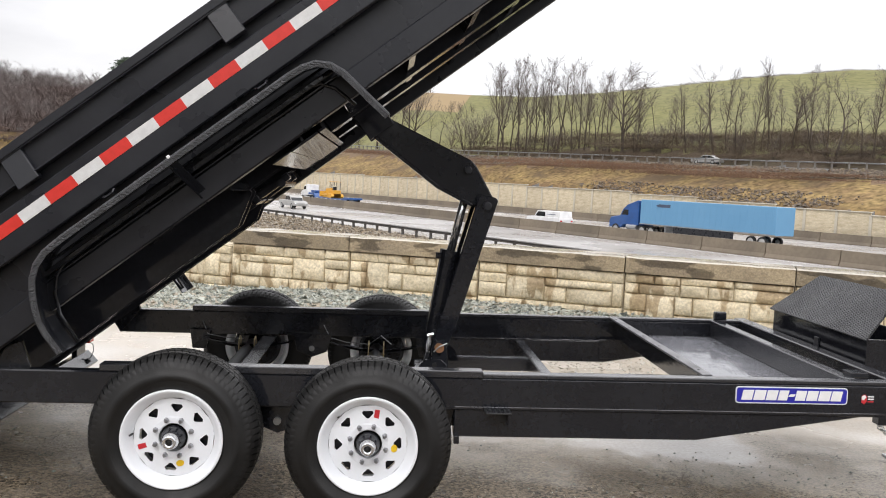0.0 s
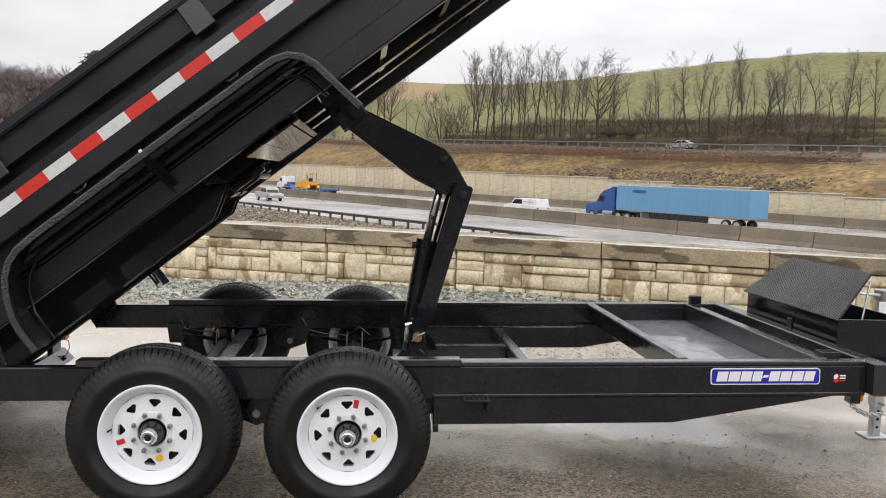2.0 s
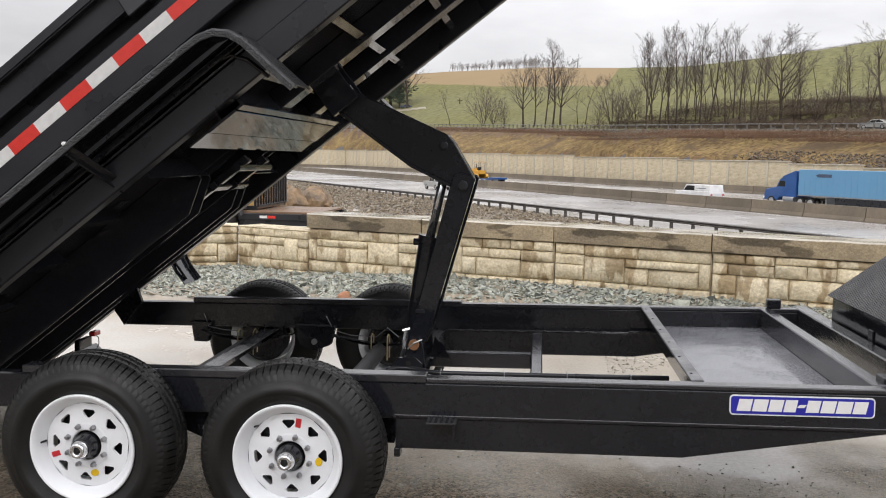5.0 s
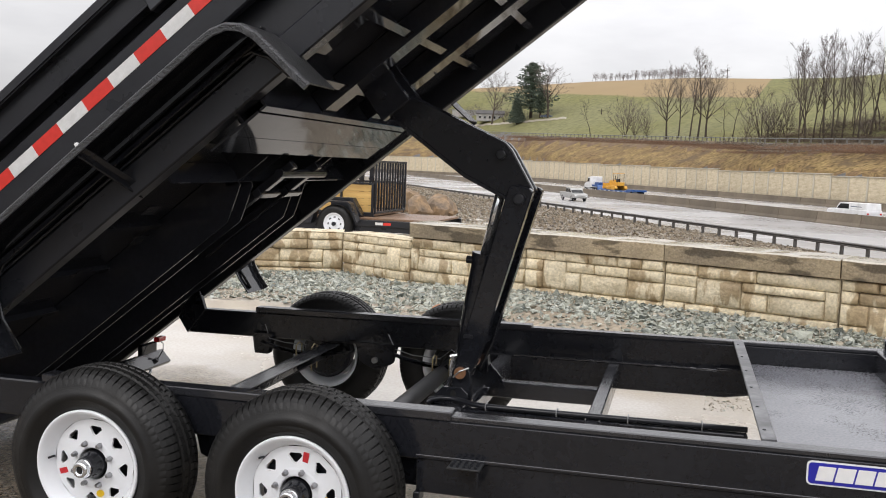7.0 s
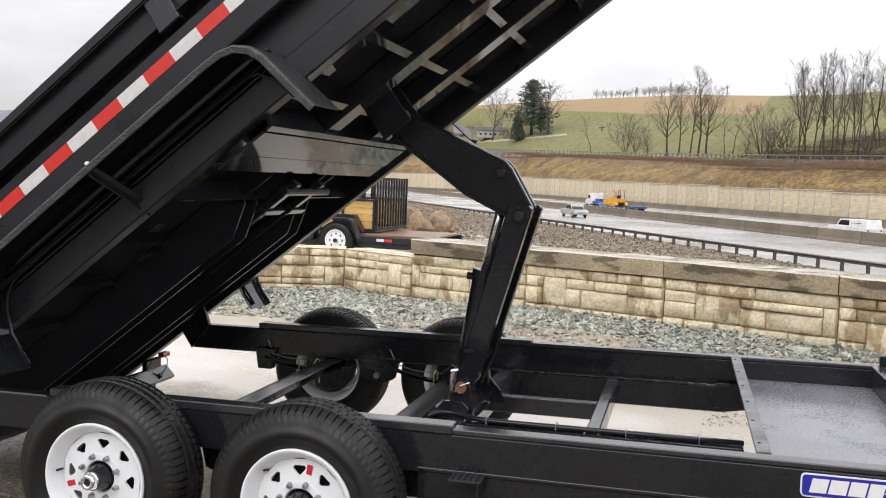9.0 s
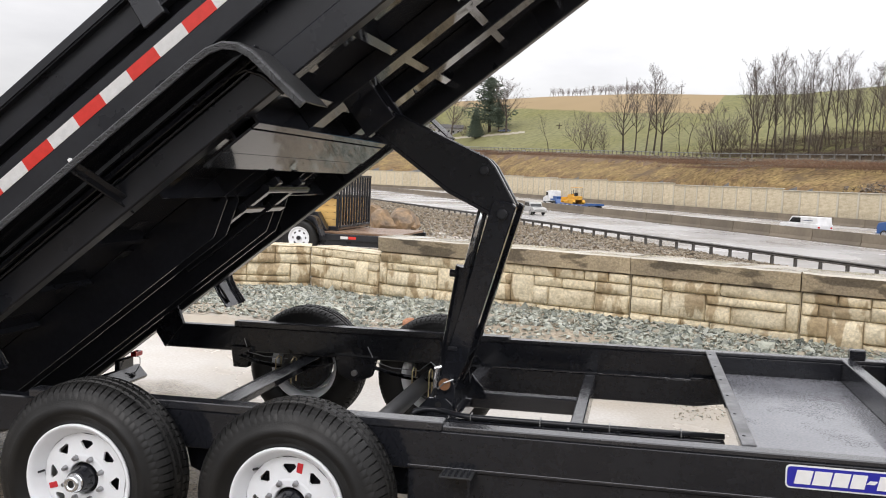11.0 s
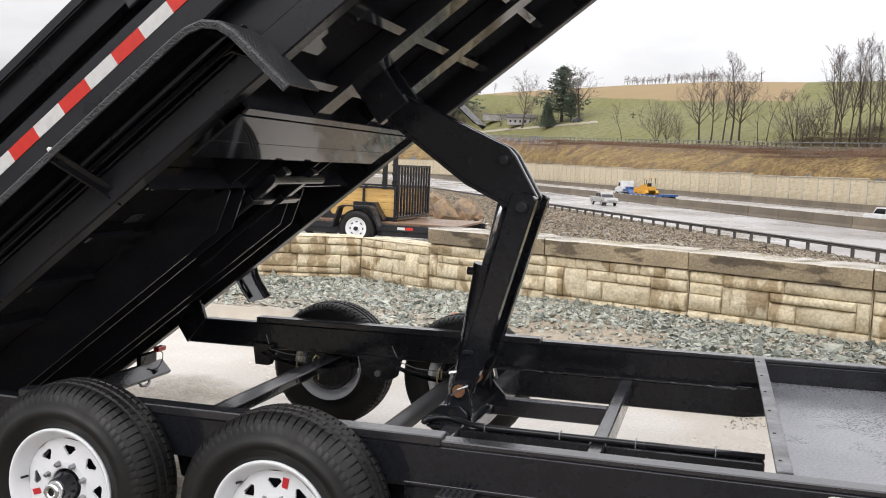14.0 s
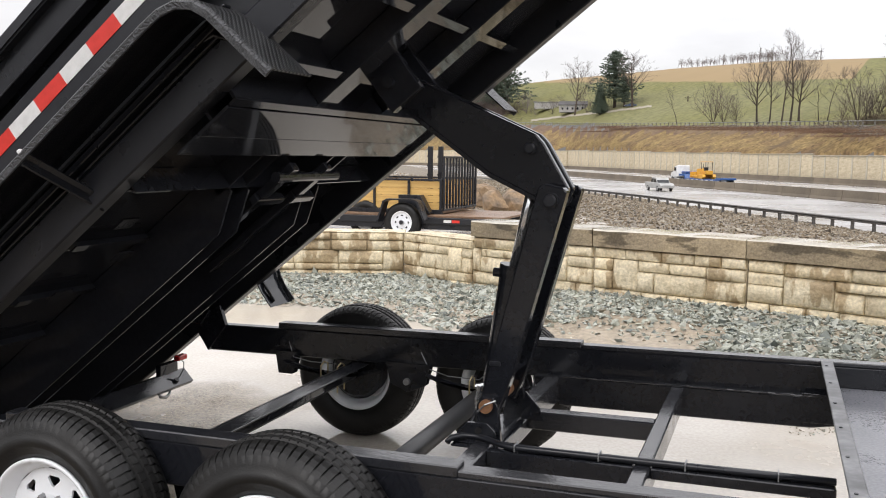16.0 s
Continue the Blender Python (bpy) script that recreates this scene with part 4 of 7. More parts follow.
HOIST = ("lower_arm", "lower_arm_web", "arm_tie_plate", "upper_arm", "upper_arm_flange", "pivot_pin", "pin_collar", "hydraulic_cylinder", "cylinder_collar", "cylinder_port", "piston_rod", "hoist_base", "hoist_pin", "cotter", "strap_buckle")
for ob in [o for o in bpy.data.objects if o.name.split(".")[0] in HOIST]:
    for v in ob.data.vertices:
        v.co.x -= 0.012 + 0.013 * (v.co.z - 0.62)

# ---- raised bed ----
BED = pose(-1.75, 0, 0.62, 0, -38.3, 0)
bed = part("bed", box(-0.80, 4.10, 0.18, 2.115, 0.095, 0.105, 0.002), M_UNDER, trailer, "raised black steel dump bed", BED)
for sgn, yo in ((1, 0.141), (-1, 2 * YC - 0.141)):
    def yy(a, b):
        """Depths inward from the bed's outer face."""
        return (yo + sgn * a, yo + sgn * b) if sgn > 0 else (yo + sgn * b, yo + sgn * a)
    part("side_sheet", box(-0.80, 4.10, *yy(0.085, 0.091), 0.10, 0.68, 0.001), M_BLACK_DULL, bed)
    part("upper_sheet", box(-0.80, 4.10, *yy(0.050, 0.060), 0.560, 0.682, 0.002), M_BLACK_DULL, bed)
    part("top_rail", box(-0.80, 4.12, *yy(0.012, 0.125), 0.676, 0.720, 0.007, segments=2), M_BLACK_DULL, bed)
    part("sheet_lip", box(-0.80, 4.10, *yy(0.004, 0.056), 0.553, 0.561, 0.002), M_BLACK_DULL, bed)
    part("mid_rail", prism([(-0.80, 0.300), (4.10, 0.300), (4.10, 0.492), (-0.80, 0.492)], *yy(0.0, 0.047), 0.006), M_BLACK_DULL, bed)
    part("lower_rail", box(-0.80, 4.10, *yy(0.01, 0.085), 0.015 if sgn > 0 else -0.040, 0.128, 0.006), M_BLACK_DULL, bed)
    for e in (-0.80, 0.575, 1.695, 2.82, 3.94):
        post_bm = bmesh.new()
        (ya, yb), (yc, yd) = yy(-0.004, 0.046), yy(0.026, 0.046)
        hexa(post_bm, [(e + 0.043, ya, 0.524), (e + 0.153, ya, 0.524), (e + 0.153, yb, 0.524), (e + 0.043, yb, 0.524)],
             [(e + 0.043, yc, 0.690), (e + 0.153, yc, 0.690), (e + 0.153, yd, 0.690), (e + 0.043, yd, 0.690)])
        bmesh.ops.bevel(post_bm, geom=post_bm.edges[:], offset=0.005, segments=1, affect="EDGES")
        part("side_post", post_bm, M_BLACK_DULL, bed)
    # reflective tape on the mid rail
    for k in range(-5, 26):
        e = -0.04 + 0.1475 * k
        bm = box(e, e + 0.1475, *yy(-0.0025, 0.0), 0.396, 0.448)
        part("red_tape" if k % 2 else "white_tape", bm, M_RED_TAPE if k % 2 else M_WHITE_TAPE, bed)
    # fender of tread plate that rises with the bed
    path = [(0.378, -0.168), (0.380, -0.06), (0.391, 0.00), (0.413, 0.055), (0.443, 0.110), (0.480, 0.162), (0.535, 0.206), (0.60, 0.230), (0.70, 0.237), (1.30, 0.240), (1.88, 0.240),
            (1.955, 0.236), (2.02, 0.215), (2.07, 0.170), (2.098, 0.11), (2.110, 0.05), (2.128, -0.05), (2.148, -0.150)]
    bm = bmesh.new()
    outer, inner = -0.186, 0.045
    rows = []
    for i, (e, h) in enumerate(path):
        a, b = path[max(0, i - 1)], path[min(len(path) - 1, i + 1)]
        d = Vector((b[0] - a[0], 0, b[1] - a[1])).normalized()
        nrm = Vector((d.z, 0, -d.x))
        nrm = nrm if nrm.dot(Vector((1.25 - e, 0, -0.6 - h))) > 0 else -nrm
        sect = [(inner, 0.0), (outer + 0.012, 0.0), (outer + 0.003, 0.004), (outer - 0.002, 0.010), (outer, 0.031), (outer + 0.008, 0.031), (outer + 0.010, 0.012), (outer + 0.014, 0.006), (inner, 0.006)]
        rows.append([bm.verts.new(Vector((e + (0.027 if sgn < 0 else 0), yo + sgn * q, h - (0.022 if sgn < 0 else 0))) + nrm * t) for q, t in sect])
    for r0, r1 in zip(rows, rows[1:]):
        for j in range(9):
            f = bm.faces.new([r0[j], r0[(j + 1) % 9], r1[(j + 1) % 9], r1[j]])
            f.material_index = 1 if 1 <= j <= 5 else (2 if j > 5 else 0)
    bm.faces.new(rows[0])
    bm.faces.new(rows[-1][::-1])
    bmesh.ops.recalc_face_normals(bm, faces=bm.faces[:])
    fender = part("fender", bm, [M_TREADPLATE, M_LIP_EDGE, M_BLACK], bed, "black tread-plate fender with a rolled edge")
    far_along = [0.0]
    for a, b in zip(path, path[1:]):
        far_along.append(far_along[-1] + math.dist(a, b))
    lay_uv(fender.data, lambda co, i: (far_along[min(i // 9, len(path) - 1)], co.y + {3: 0.004, 4: 0.025, 5: 0.033, 6: 0.05}.get(i % 9, 0)))
    if sgn > 0:
        part("paper_tag", box(1.264, 1.278, yo - 0.187, yo - 0.172, 0.232, 0.246, 0.002), M_WHITE, bed, "small white tag on the fender edge")
    bm = bmesh.new()
    ya, yb = yo - sgn * 0.178, yo + sgn * 0.045
    hexa(bm, [(1.245, ya, 0.225), (1.285, ya, 0.225), (1.285, yb, 0.03), (1.245, yb, 0.03)], [(1.245, ya, 0.235), (1.285, ya, 0.235), (1.285, yb, 0.042), (1.245, yb, 0.042)])
    hexa(bm, [(1.245, ya, 0.200), (1.252, ya, 0.200), (1.252, yb, 0.005), (1.245, yb, 0.005)], [(1.245, ya, 0.228), (1.252, ya, 0.228), (1.252, yb, 0.033), (1.245, yb, 0.033)])
    bmesh.ops.recalc_face_normals(bm, faces=bm.faces[:])
    part("fender_brace", bm, M_BLACK, bed)
    for h0, h1, deep in ((0.195, 0.205, 0.01), (0.150, 0.172, -0.018), (0.128, 0.138, -0.004)):
        part("arch_rib", box(0.44, 2.06, *yy(deep, 0.05), h0, h1, 0.003), M_BLACK, bed)
    inner_arch = [(0.42, -0.165), (0.43, -0.02), (0.47, 0.07), (0.52, 0.125), (0.58, 0.155), (1.90, 0.165), (1.98, 0.145), (2.02, 0.09), (2.05, -0.02)]
    part("arch_edge", sweep([(e, yo + sgn * 0.0, h) for e, h in inner_arch], 0.009, 6), M_BLACK, bed, smooth=True)
    for e0 in (0.9, 1.73):
        part("chain_loop", sweep([(e0, yo - sgn * 0.006, 0.292), (e0 + 0.01, yo - sgn * 0.02, 0.282), (e0 + 0.05, yo - sgn * 0.02, 0.282), (e0 + 0.06, yo - sgn * 0.006, 0.292)], 0.006, 6), M_BLACK, bed)
# front wall and underside frame
part("tailgate", box(-0.825, -0.80, 0.16, 2.135, 0.0, 0.71, 0.004), M_UNDER, bed)
part("front_wall", box(4.08, 4.12, 0.15, 2.15, 0.02, 0.75, 0.004), M_BLACK_DULL, bed)
for y in (0.785, 1.375):
    part("floor_beam", box(1.88, 4.08, y, y + 0.135, 0.0, 0.095, 0.004), M_UNDER, bed)
    for dy in (0.0, 0.123):
        part("beam_web", box(1.30, 1.70, y + dy, y + dy + 0.012, 0.0, 0.095, 0.002), M_UNDER, bed)
    for dy in (0.0, 0.123):
        part("hinge_beam", prism([(-0.79, -0.120), (1.20, -0.120), (1.36, -0.02), (1.36, 0.094), (-0.79, 0.094)], y + dy, y + dy + 0.012, 0.002), M_UNDER, bed)
for k in range(-2, 11):
    e = 0.175 + 0.3665 * k
    for y0, y1 in ((0.225, 0.785), (0.92, 1.375), (1.51, 2.07)):
        if k == 4:
            continue
        low = 0.022 if k > 4 else 0.062
        part("floor_joist", box(e, e + 0.006, y0, y1, low, 0.094), M_UNDER, bed)
        if k > 4:
            part("joist_flange", box(e, e + 0.038, y0, y1, 0.015, 0.022), M_UNDER, bed)
        elif k > -2:
            part("joist_flange", box(e, e + 0.036, y0 + 0.12, y1 - 0.03, 0.055, 0.062), M_UNDER, bed)
part("hoist_cross_channel", box(1.69, 1.838, 0.225, 2.07, -0.020, -0.008, 0.002), M_UNDER, bed, "glossy black mounting channel")
part("channel_flange", box(1.844, 1.88, 0.225, 2.07, -0.019, -0.008, 0.002), M_UNDER, bed)
for e in (1.755, 1.868):
    part("channel_web", box(e, e + 0.012, 0.225, 2.07, -0.008, 0.09), M_UNDER, bed)
part("channel_web", box(1.365, 1.372, 0.225, 2.07, -0.010, 0.09), M_UNDER, bed)
part("floor_plate", box(1.585, 1.686, 0.225, 2.07, -0.017, -0.009, 0.001), M_UNDER, bed, "mirror-glossy black underside plate")
# added plates stand for bright reflections on the floor's underside
for e, y in ((0.55, 0.50), (0.80, 0.64), (1.05, 0.44), (1.30, 0.62), (0.62, 1.62), (1.12, 1.72)):
    part("floor_tab", box(e, e + 0.06, y, y + 0.09, 0.048, 0.056), M_WET, bed)
for y in (0.98, 1.27):
    part("prop_arm", box(0.75, 1.55, y, y + 0.05, -0.06, -0.02, 0.004), M_UNDER, bed)
part("prop_crossbar", sweep([(1.50, 0.90, -0.06), (1.50, 1.42, -0.06)], 0.022, 12), M_UNDER, bed)
for y0, y1 in ((0.95, 1.17), (1.25, 1.43)):
    part("prop_pad", box(1.31, 1.35, y0, y1, -0.07, -0.03, 0.004), M_UNDER, bed)
part("hoist_mount", box(2.02, 2.18, 1.02, 1.07, -0.14, 0.09, 0.004), M_UNDER, bed)
part("hoist_mount", box(2.02, 2.18, 1.23, 1.28, -0.14, 0.09, 0.004), M_UNDER, bed)
part("bed_pin", sweep([(2.09, 0.98, -0.045), (2.09, 1.32, -0.045)], 0.024, 14), M_UNDER, bed)
# hinge at the back
for y0, y1 in ((0.236, 0.262), (2.032, 2.058)):
    part("hinge_bracket", prism([(-1.755, 0.55), (-1.675, 0.70), (-1.605, 0.728), (-1.565, 0.612), (-1.69, 0.455)], y0, y1, 0.003), M_BLACK, trailer)
part("bar_shackle", sweep([(-1.885, 1.83, 0.228), (-1.88, 1.84, 0.205), (-1.875, 1.88, 0.195), (-1.88, 1.92, 0.205), (-1.885, 1.93, 0.228)], 0.009, 8), M_STEEL, trailer, "steel shackle hanging under the bar", smooth=True)
part("tail_lamp", box(-1.925, -1.885, 2.02, 2.10, 0.375, 0.405, 0.004), M_LAMP_RED, trailer, "small red marker lamp")
for y in (0.30, 1.99):
    part("hinge_plate", prism([(-1.92, 0.62), (-1.70, 0.62), (-1.64, 0.70), (-1.72, 0.80), (-1.86, 0.78)], y - 0.008, y + 0.008, 0.002), M_BLACK, trailer)
bar = part("rear_bar", prism([(-1.985, 0.296), (-1.925, 0.312), (-1.858, 0.241), (-1.878, 0.221), (-1.99, 0.255)], 0.60, 2.12, 0.004), M_WET, trailer, "wet black steel bar with a hanging pin under the bed")
part("bar_pin", sweep([(-1.885, 1.98, 0.262), (-1.872, 1.98, 0.278)], 0.016, 12), M_BLACK_DULL, bar)
part("bar_bracket", box(-1.96, -1.925, 1.90, 2.06, 0.30, 0.37, 0.004), M_BLACK, bar)
part("pin_wire", sweep([(-1.90, 2.05, 0.38), (-1.875, 2.05, 0.365), (-1.862, 2.03, 0.33), (-1.866, 2.0, 0.295), (-1.878, 1.98, 0.272), (-1.90, 1.93, 0.29)], 0.003, 5), M_BLACK_DULL, bar)

# ---- toolbox on the tongue ----
tb = part("toolbox", prism([(2.604, 0.46), (3.02, 0.46), (3.02, 0.84), (2.604, 0.838)], 0.625, 0.640, 0.001), M_BLACK, trailer, "black steel tongue toolbox with its lid ajar")
part("toolbox_wall", box(2.604, 2.612, 0.640, 1.765, 0.46, 0.838, 0.002), M_BLACK, tb)
part("toolbox_wall", box(2.612, 3.02, 1.755, 1.770, 0.46, 0.838, 0.002), M_BLACK, tb)
part("toolbox_wall", box(3.02, 3.03, 0.625, 1.770, 0.46, 0.838, 0.002), M_BLACK, tb)
part("toolbox_floor", box(2.612, 3.02, 0.640, 1.755, 0.46, 0.468), M_BLACK, tb)
bm = bmesh.new()
hexa(bm, [(2.590, 0.60, 0.832), (2.82, 0.70, 1.078), (2.82, 1.60, 1.078), (2.590, 1.79, 0.832)], [(2.583, 0.60, 0.840), (2.812, 0.70, 1.088), (2.812, 1.60, 1.088), (2.583, 1.79, 0.840)])
lid = part("toolbox_lid", bm, M_TREADPLATE, tb, "black tread-plate lid propped up")
lay_uv(lid.data, lambda co, i: (co.x * 1.45, co.y))
part("lid_strut", sweep([(2.75, 0.66, 0.80), (2.80, 0.68, 1.04)], 0.006, 8), M_CHROME, lid)
part("toolbox_latch", box(2.596, 2.604, 1.13, 1.19, 0.70, 0.76, 0.003), M_BLACK_DULL, tb)
# tongue, jack and plug
for y0, y1 in ((0.35, 0.98), (1.944, 1.314)):
    bm = bmesh.new()
    dy = 0.08 if y1 > y0 else -0.08
    hexa(bm, [(2.58, y0, 0.50), (4.2, y1, 0.53), (4.2, y1 + dy, 0.53), (2.58, y0 + dy, 0.50)], [(2.58, y0, 0.62), (4.2, y1, 0.65), (4.2, y1 + dy, 0.65), (2.58, y0 + dy, 0.62)])
    bmesh.ops.recalc_face_normals(bm, faces=bm.faces[:])
    part("tongue_beam", bm, M_BLACK, trailer)
JACK = pose(0.048, 0.03, 0)
jack = part("jack", box(3.175, 3.245, 1.215, 1.285, 0.20, 0.92, 0.006), M_GALV, trailer, "galvanised square drop-leg tongue jack", JACK)
leg = part("jack_leg", box(3.182, 3.238, 1.222, 1.278, 0.012, 0.24, 0.005), M_GALV, jack)
part("jack_foot", box(3.13, 3.29, 1.19, 1.33, 0.0, 0.014, 0.003), M_GALV, jack)
part("jack_pin", sweep([(3.21, 1.17, 0.225), (3.21, 1.31, 0.225)], 0.009, 10), M_STEEL, jack)
for z in (0.07, 0.12, 0.17):
    part("pin_hole", sweep([(3.21, 1.2205, z), (3.21, 1.223, z)], 0.010, 12), M_BLACK_DULL, leg)
part("jack_collar", box(3.165, 3.255, 1.205, 1.295, 0.86, 0.93, 0.006), M_STEEL, jack)
part("jack_tag", box(3.112, 3.15, 1.118, 1.121, 0.68, 0.75, 0.001), M_YELLOW, jack, "yellow paper tag")
part("crank_handle", sweep([(3.15, 1.20, 0.90), (3.05, 1.20, 0.905), (3.01, 1.20, 0.91)], 0.009, 8), M_GALV, jack, smooth=True)
part("jack_tag", box(3.10, 3.15, 1.118, 1.120, 0.78, 0.87, 0.001), M_WHITE, jack, "white paper tag")
lamp = part("lamp_bracket", box(2.438, 2.49, 0.17, 0.23, 0.495, 0.545, 0.003), M_BLACK, trailer, "black lamp bracket under the rail")
part("amber_lens", box(2.49, 2.508, 0.175, 0.225, 0.505, 0.54, 0.005), M_AMBER, lamp)

# safety chain hanging at the tongue
link = bmesh.new()
ring = [(0.024 * math.copysign(1, math.cos(q)) * (0.35 if abs(math.cos(q)) < 0.3 else 1) * 0.72, 0.013 * math.sin(q), 0) for q in [math.tau * i / 12 for i in range(13)]]
sweep(ring, 0.0045, 6, link, caps=False)
link_me = mesh_of("chain_link", link, M_GALV, True)
for i in range(12):
    f = i / 11
    part("chain_link", link_me, None, jack, m=pose(2.98 + 0.23 * f, 1.147, 0.36 - 0.17 * math.sin(math.pi * (0.25 + 0.45 * f)) - 0.04 * f, 0, 12 + 24 * (1 - f), 0) @ pose(0, 0, 0, 90 * (i % 2), 0, 0))

# ---- cast stone wall round the pad ----
CORNERS = [(-6.6, 6.9), (-3.08, 8.17), (-1.956, 7.60), (-0.42, 7.08), (1.137, 6.58), (2.73, 5.92), (4.40, 5.27), (5.95, 4.65), (7.5, 4.0)]


def wall_frame(p, q):
    d = Vector((q[0] - p[0], q[1] - p[1], 0))
    return Matrix.Translation((p[0], p[1], 0)) @ Matrix.Rotation(math.atan2(d.y, d.x), 4, "Z"), d.length


# stones of two cast faces: from, to along the block; from, to down it
FACE_A = [(0, .22, 0, .17), (.22, .47, 0, .17), (.47, .68, 0, .17), (.68, .85, 0, .17), (.85, 1, 0, .17), (0, .135, .17, .36), (.135, .31, .17, .66), (.31, .52, .17, .34), (.52, .76, .17, .34),
          (.76, 1, .17, .36), (0, .135, .36, .66), (.31, .42, .34, .66), (.42, .76, .34, .66), (.76, 1, .36, .66), (0, .085, .66, .84), (.085, .34, .66, .84), (.34, .51, .66, .87), (.51, .66, .66, .87),
          (.66, 1, .66, .88), (0, .18, .84, 1), (.18, .34, .84, 1), (.34, .66, .87, 1), (.66, 1, .88, 1)]
FACE_B = [(0, .2, 0, .18), (.2, .55, 0, .2), (.55, 1, 0, .2), (0, .2, .18, .36), (.2, .47, .2, .62), (.47, .93, .2, .34), (.93, 1, .2, .62), (0, .2, .36, .62), (.47, .62, .34, .62), (.62, .93, .34, .62),
          (0, .13, .62, .86), (.13, .33, .62, .86), (.33, .5, .62, .88), (.5, .75, .62, .84), (.75, 1, .62, .84), (0, .33, .86, 1), (.33, .5, .88, 1), (.5, .75, .84, 1), (.75, 1, .84, 1)]


def split_stone(rnd, x0, x1, z0, z1, seg):
    """One cast stone with a rough split face and worn edges."""
    g = 0.0035
    x0, x1, z0, z1 = x0 + g, x1 - g, z0 + g, z1 - g
    us, vs = (0, 0.05, 0.35, 0.66, 0.95, 1), (0, 0.12, 0.5, 0.87, 1)
    d = rnd.uniform(0.010, 0.032)
    lean_u, lean_v = rnd.uniform(-0.012, 0.012), rnd.uniform(-0.010, 0.010)
    bm = bmesh.new()
    rows = []
    for b, v in enumerate(vs):
        row = []
        for a, u in enumerate(us):
            rim = a in (0, 5) or b in (0, 4)
            depth = rnd.uniform(-0.004, 0.010) if rim else -d + lean_u * (u - 0.5) * 2 + lean_v * (v - 0.5) * 2 + rnd.uniform(-0.012, 0.012)
            jitter = 0 if rim else rnd.uniform(-0.10, 0.10) * min(x1 - x0, 0.3)
            if a in (1, 4):
                jitter *= 0.3
            row.append(bm.verts.new((x0 + (x1 - x0) * u + jitter, depth, z0 + (z1 - z0) * (v + (0 if rim or b != 2 else rnd.uniform(-0.14, 0.14))))))
        rows.append(row)
    for q, w in zip(rows, rows[1:]):
        for a in range(5):
            bm.faces.new([q[a], q[a + 1], w[a + 1], w[a]])
    back = [bm.verts.new((x, 0.034, z)) for x, z in ((x0, z0), (x1, z0), (x1, z1), (x0, z1))]
    bm.faces.new([rows[0][a] for a in range(5, -1, -1)] + [back[0], back[1]])
    bm.faces.new(rows[4] + [back[2], back[3]])
    bm.faces.new([rows[b][0] for b in range(5)] + [back[3], back[0]])
    bm.faces.new([rows[b][5] for b in range(4, -1, -1)] + [back[1], back[2]])
    part("stone", bm, M_STONE, seg, smooth=True)


def wall_segment(i, p, q, capped):
    m, length = wall_frame(p, q)
    top = 0.655 if capped else 0.605
    core = box(0.004, length - 0.004, 0.022, 0.42, -0.2, top, 0.0)
    seg = thing("stone_wall", "cream cast-stone block wall with ashlar face" + (" under a damp concrete cap" if capped else ""), "wall", m, "wall round the pad", bm=core, material=M_JOINT)
    rnd = random.Random(40 + i)
    for u0, u1, v0, v1 in (FACE_B if i % 2 == 0 else FACE_A):
        if i in (1, 2, 6):
            u0, u1 = 1 - u1, 1 - u0
        if i in (0, 5):
            v0, v1 = 1 - v1, 1 - v0
        n_u = max(1, round((u1 - u0) * length / 0.55))
        for k in range(n_u):
            a = u0 + (u1 - u0) * k / n_u
            b = u0 + (u1 - u0) * (k + 1) / n_u
            split_stone(rnd, 0.010 + a * (length - 0.02), 0.010 + b * (length - 0.02), top * (1 - v1), top * (1 - v0), seg)
    if capped:
        bm = bmesh.new()
        rnd2 = random.Random(90 + i)
        n = 9
        secs = []
        for k in range(n + 1):
            xx = 0.006 + (length - 0.012) * k / n
            j = [rnd2.uniform(-0.004, 0.004) for _ in range(6)]
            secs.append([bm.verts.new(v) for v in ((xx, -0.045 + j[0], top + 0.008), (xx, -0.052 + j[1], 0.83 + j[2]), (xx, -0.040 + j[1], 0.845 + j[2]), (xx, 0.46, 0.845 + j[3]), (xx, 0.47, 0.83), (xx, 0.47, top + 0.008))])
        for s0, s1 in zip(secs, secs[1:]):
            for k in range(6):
                # top and front arris take the paler sky-sheen colour
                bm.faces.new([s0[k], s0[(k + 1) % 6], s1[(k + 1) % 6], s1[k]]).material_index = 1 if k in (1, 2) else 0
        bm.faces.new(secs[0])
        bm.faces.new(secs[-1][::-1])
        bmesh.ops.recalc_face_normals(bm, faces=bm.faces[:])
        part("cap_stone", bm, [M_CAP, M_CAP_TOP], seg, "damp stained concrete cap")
    else:
        bm = box(0.0, length, -0.01, 0.44, top, top + 0.012, 0.004)
        part("top_slab", bm, M_STONE, seg)
    return seg


for i, (p, q) in enumerate(zip(CORNERS, CORNERS[1:])):
    wall_segment(i, p, q, i >= 2)


# ---- highway: barriers, buff stone panel wall, guardrails ----
def place(s, a, z=0.0, turn=0.0):
    p = along(s, a, z)
    return pose(p.x, p.y, p.z, 0, 0, HW_TURN + turn)


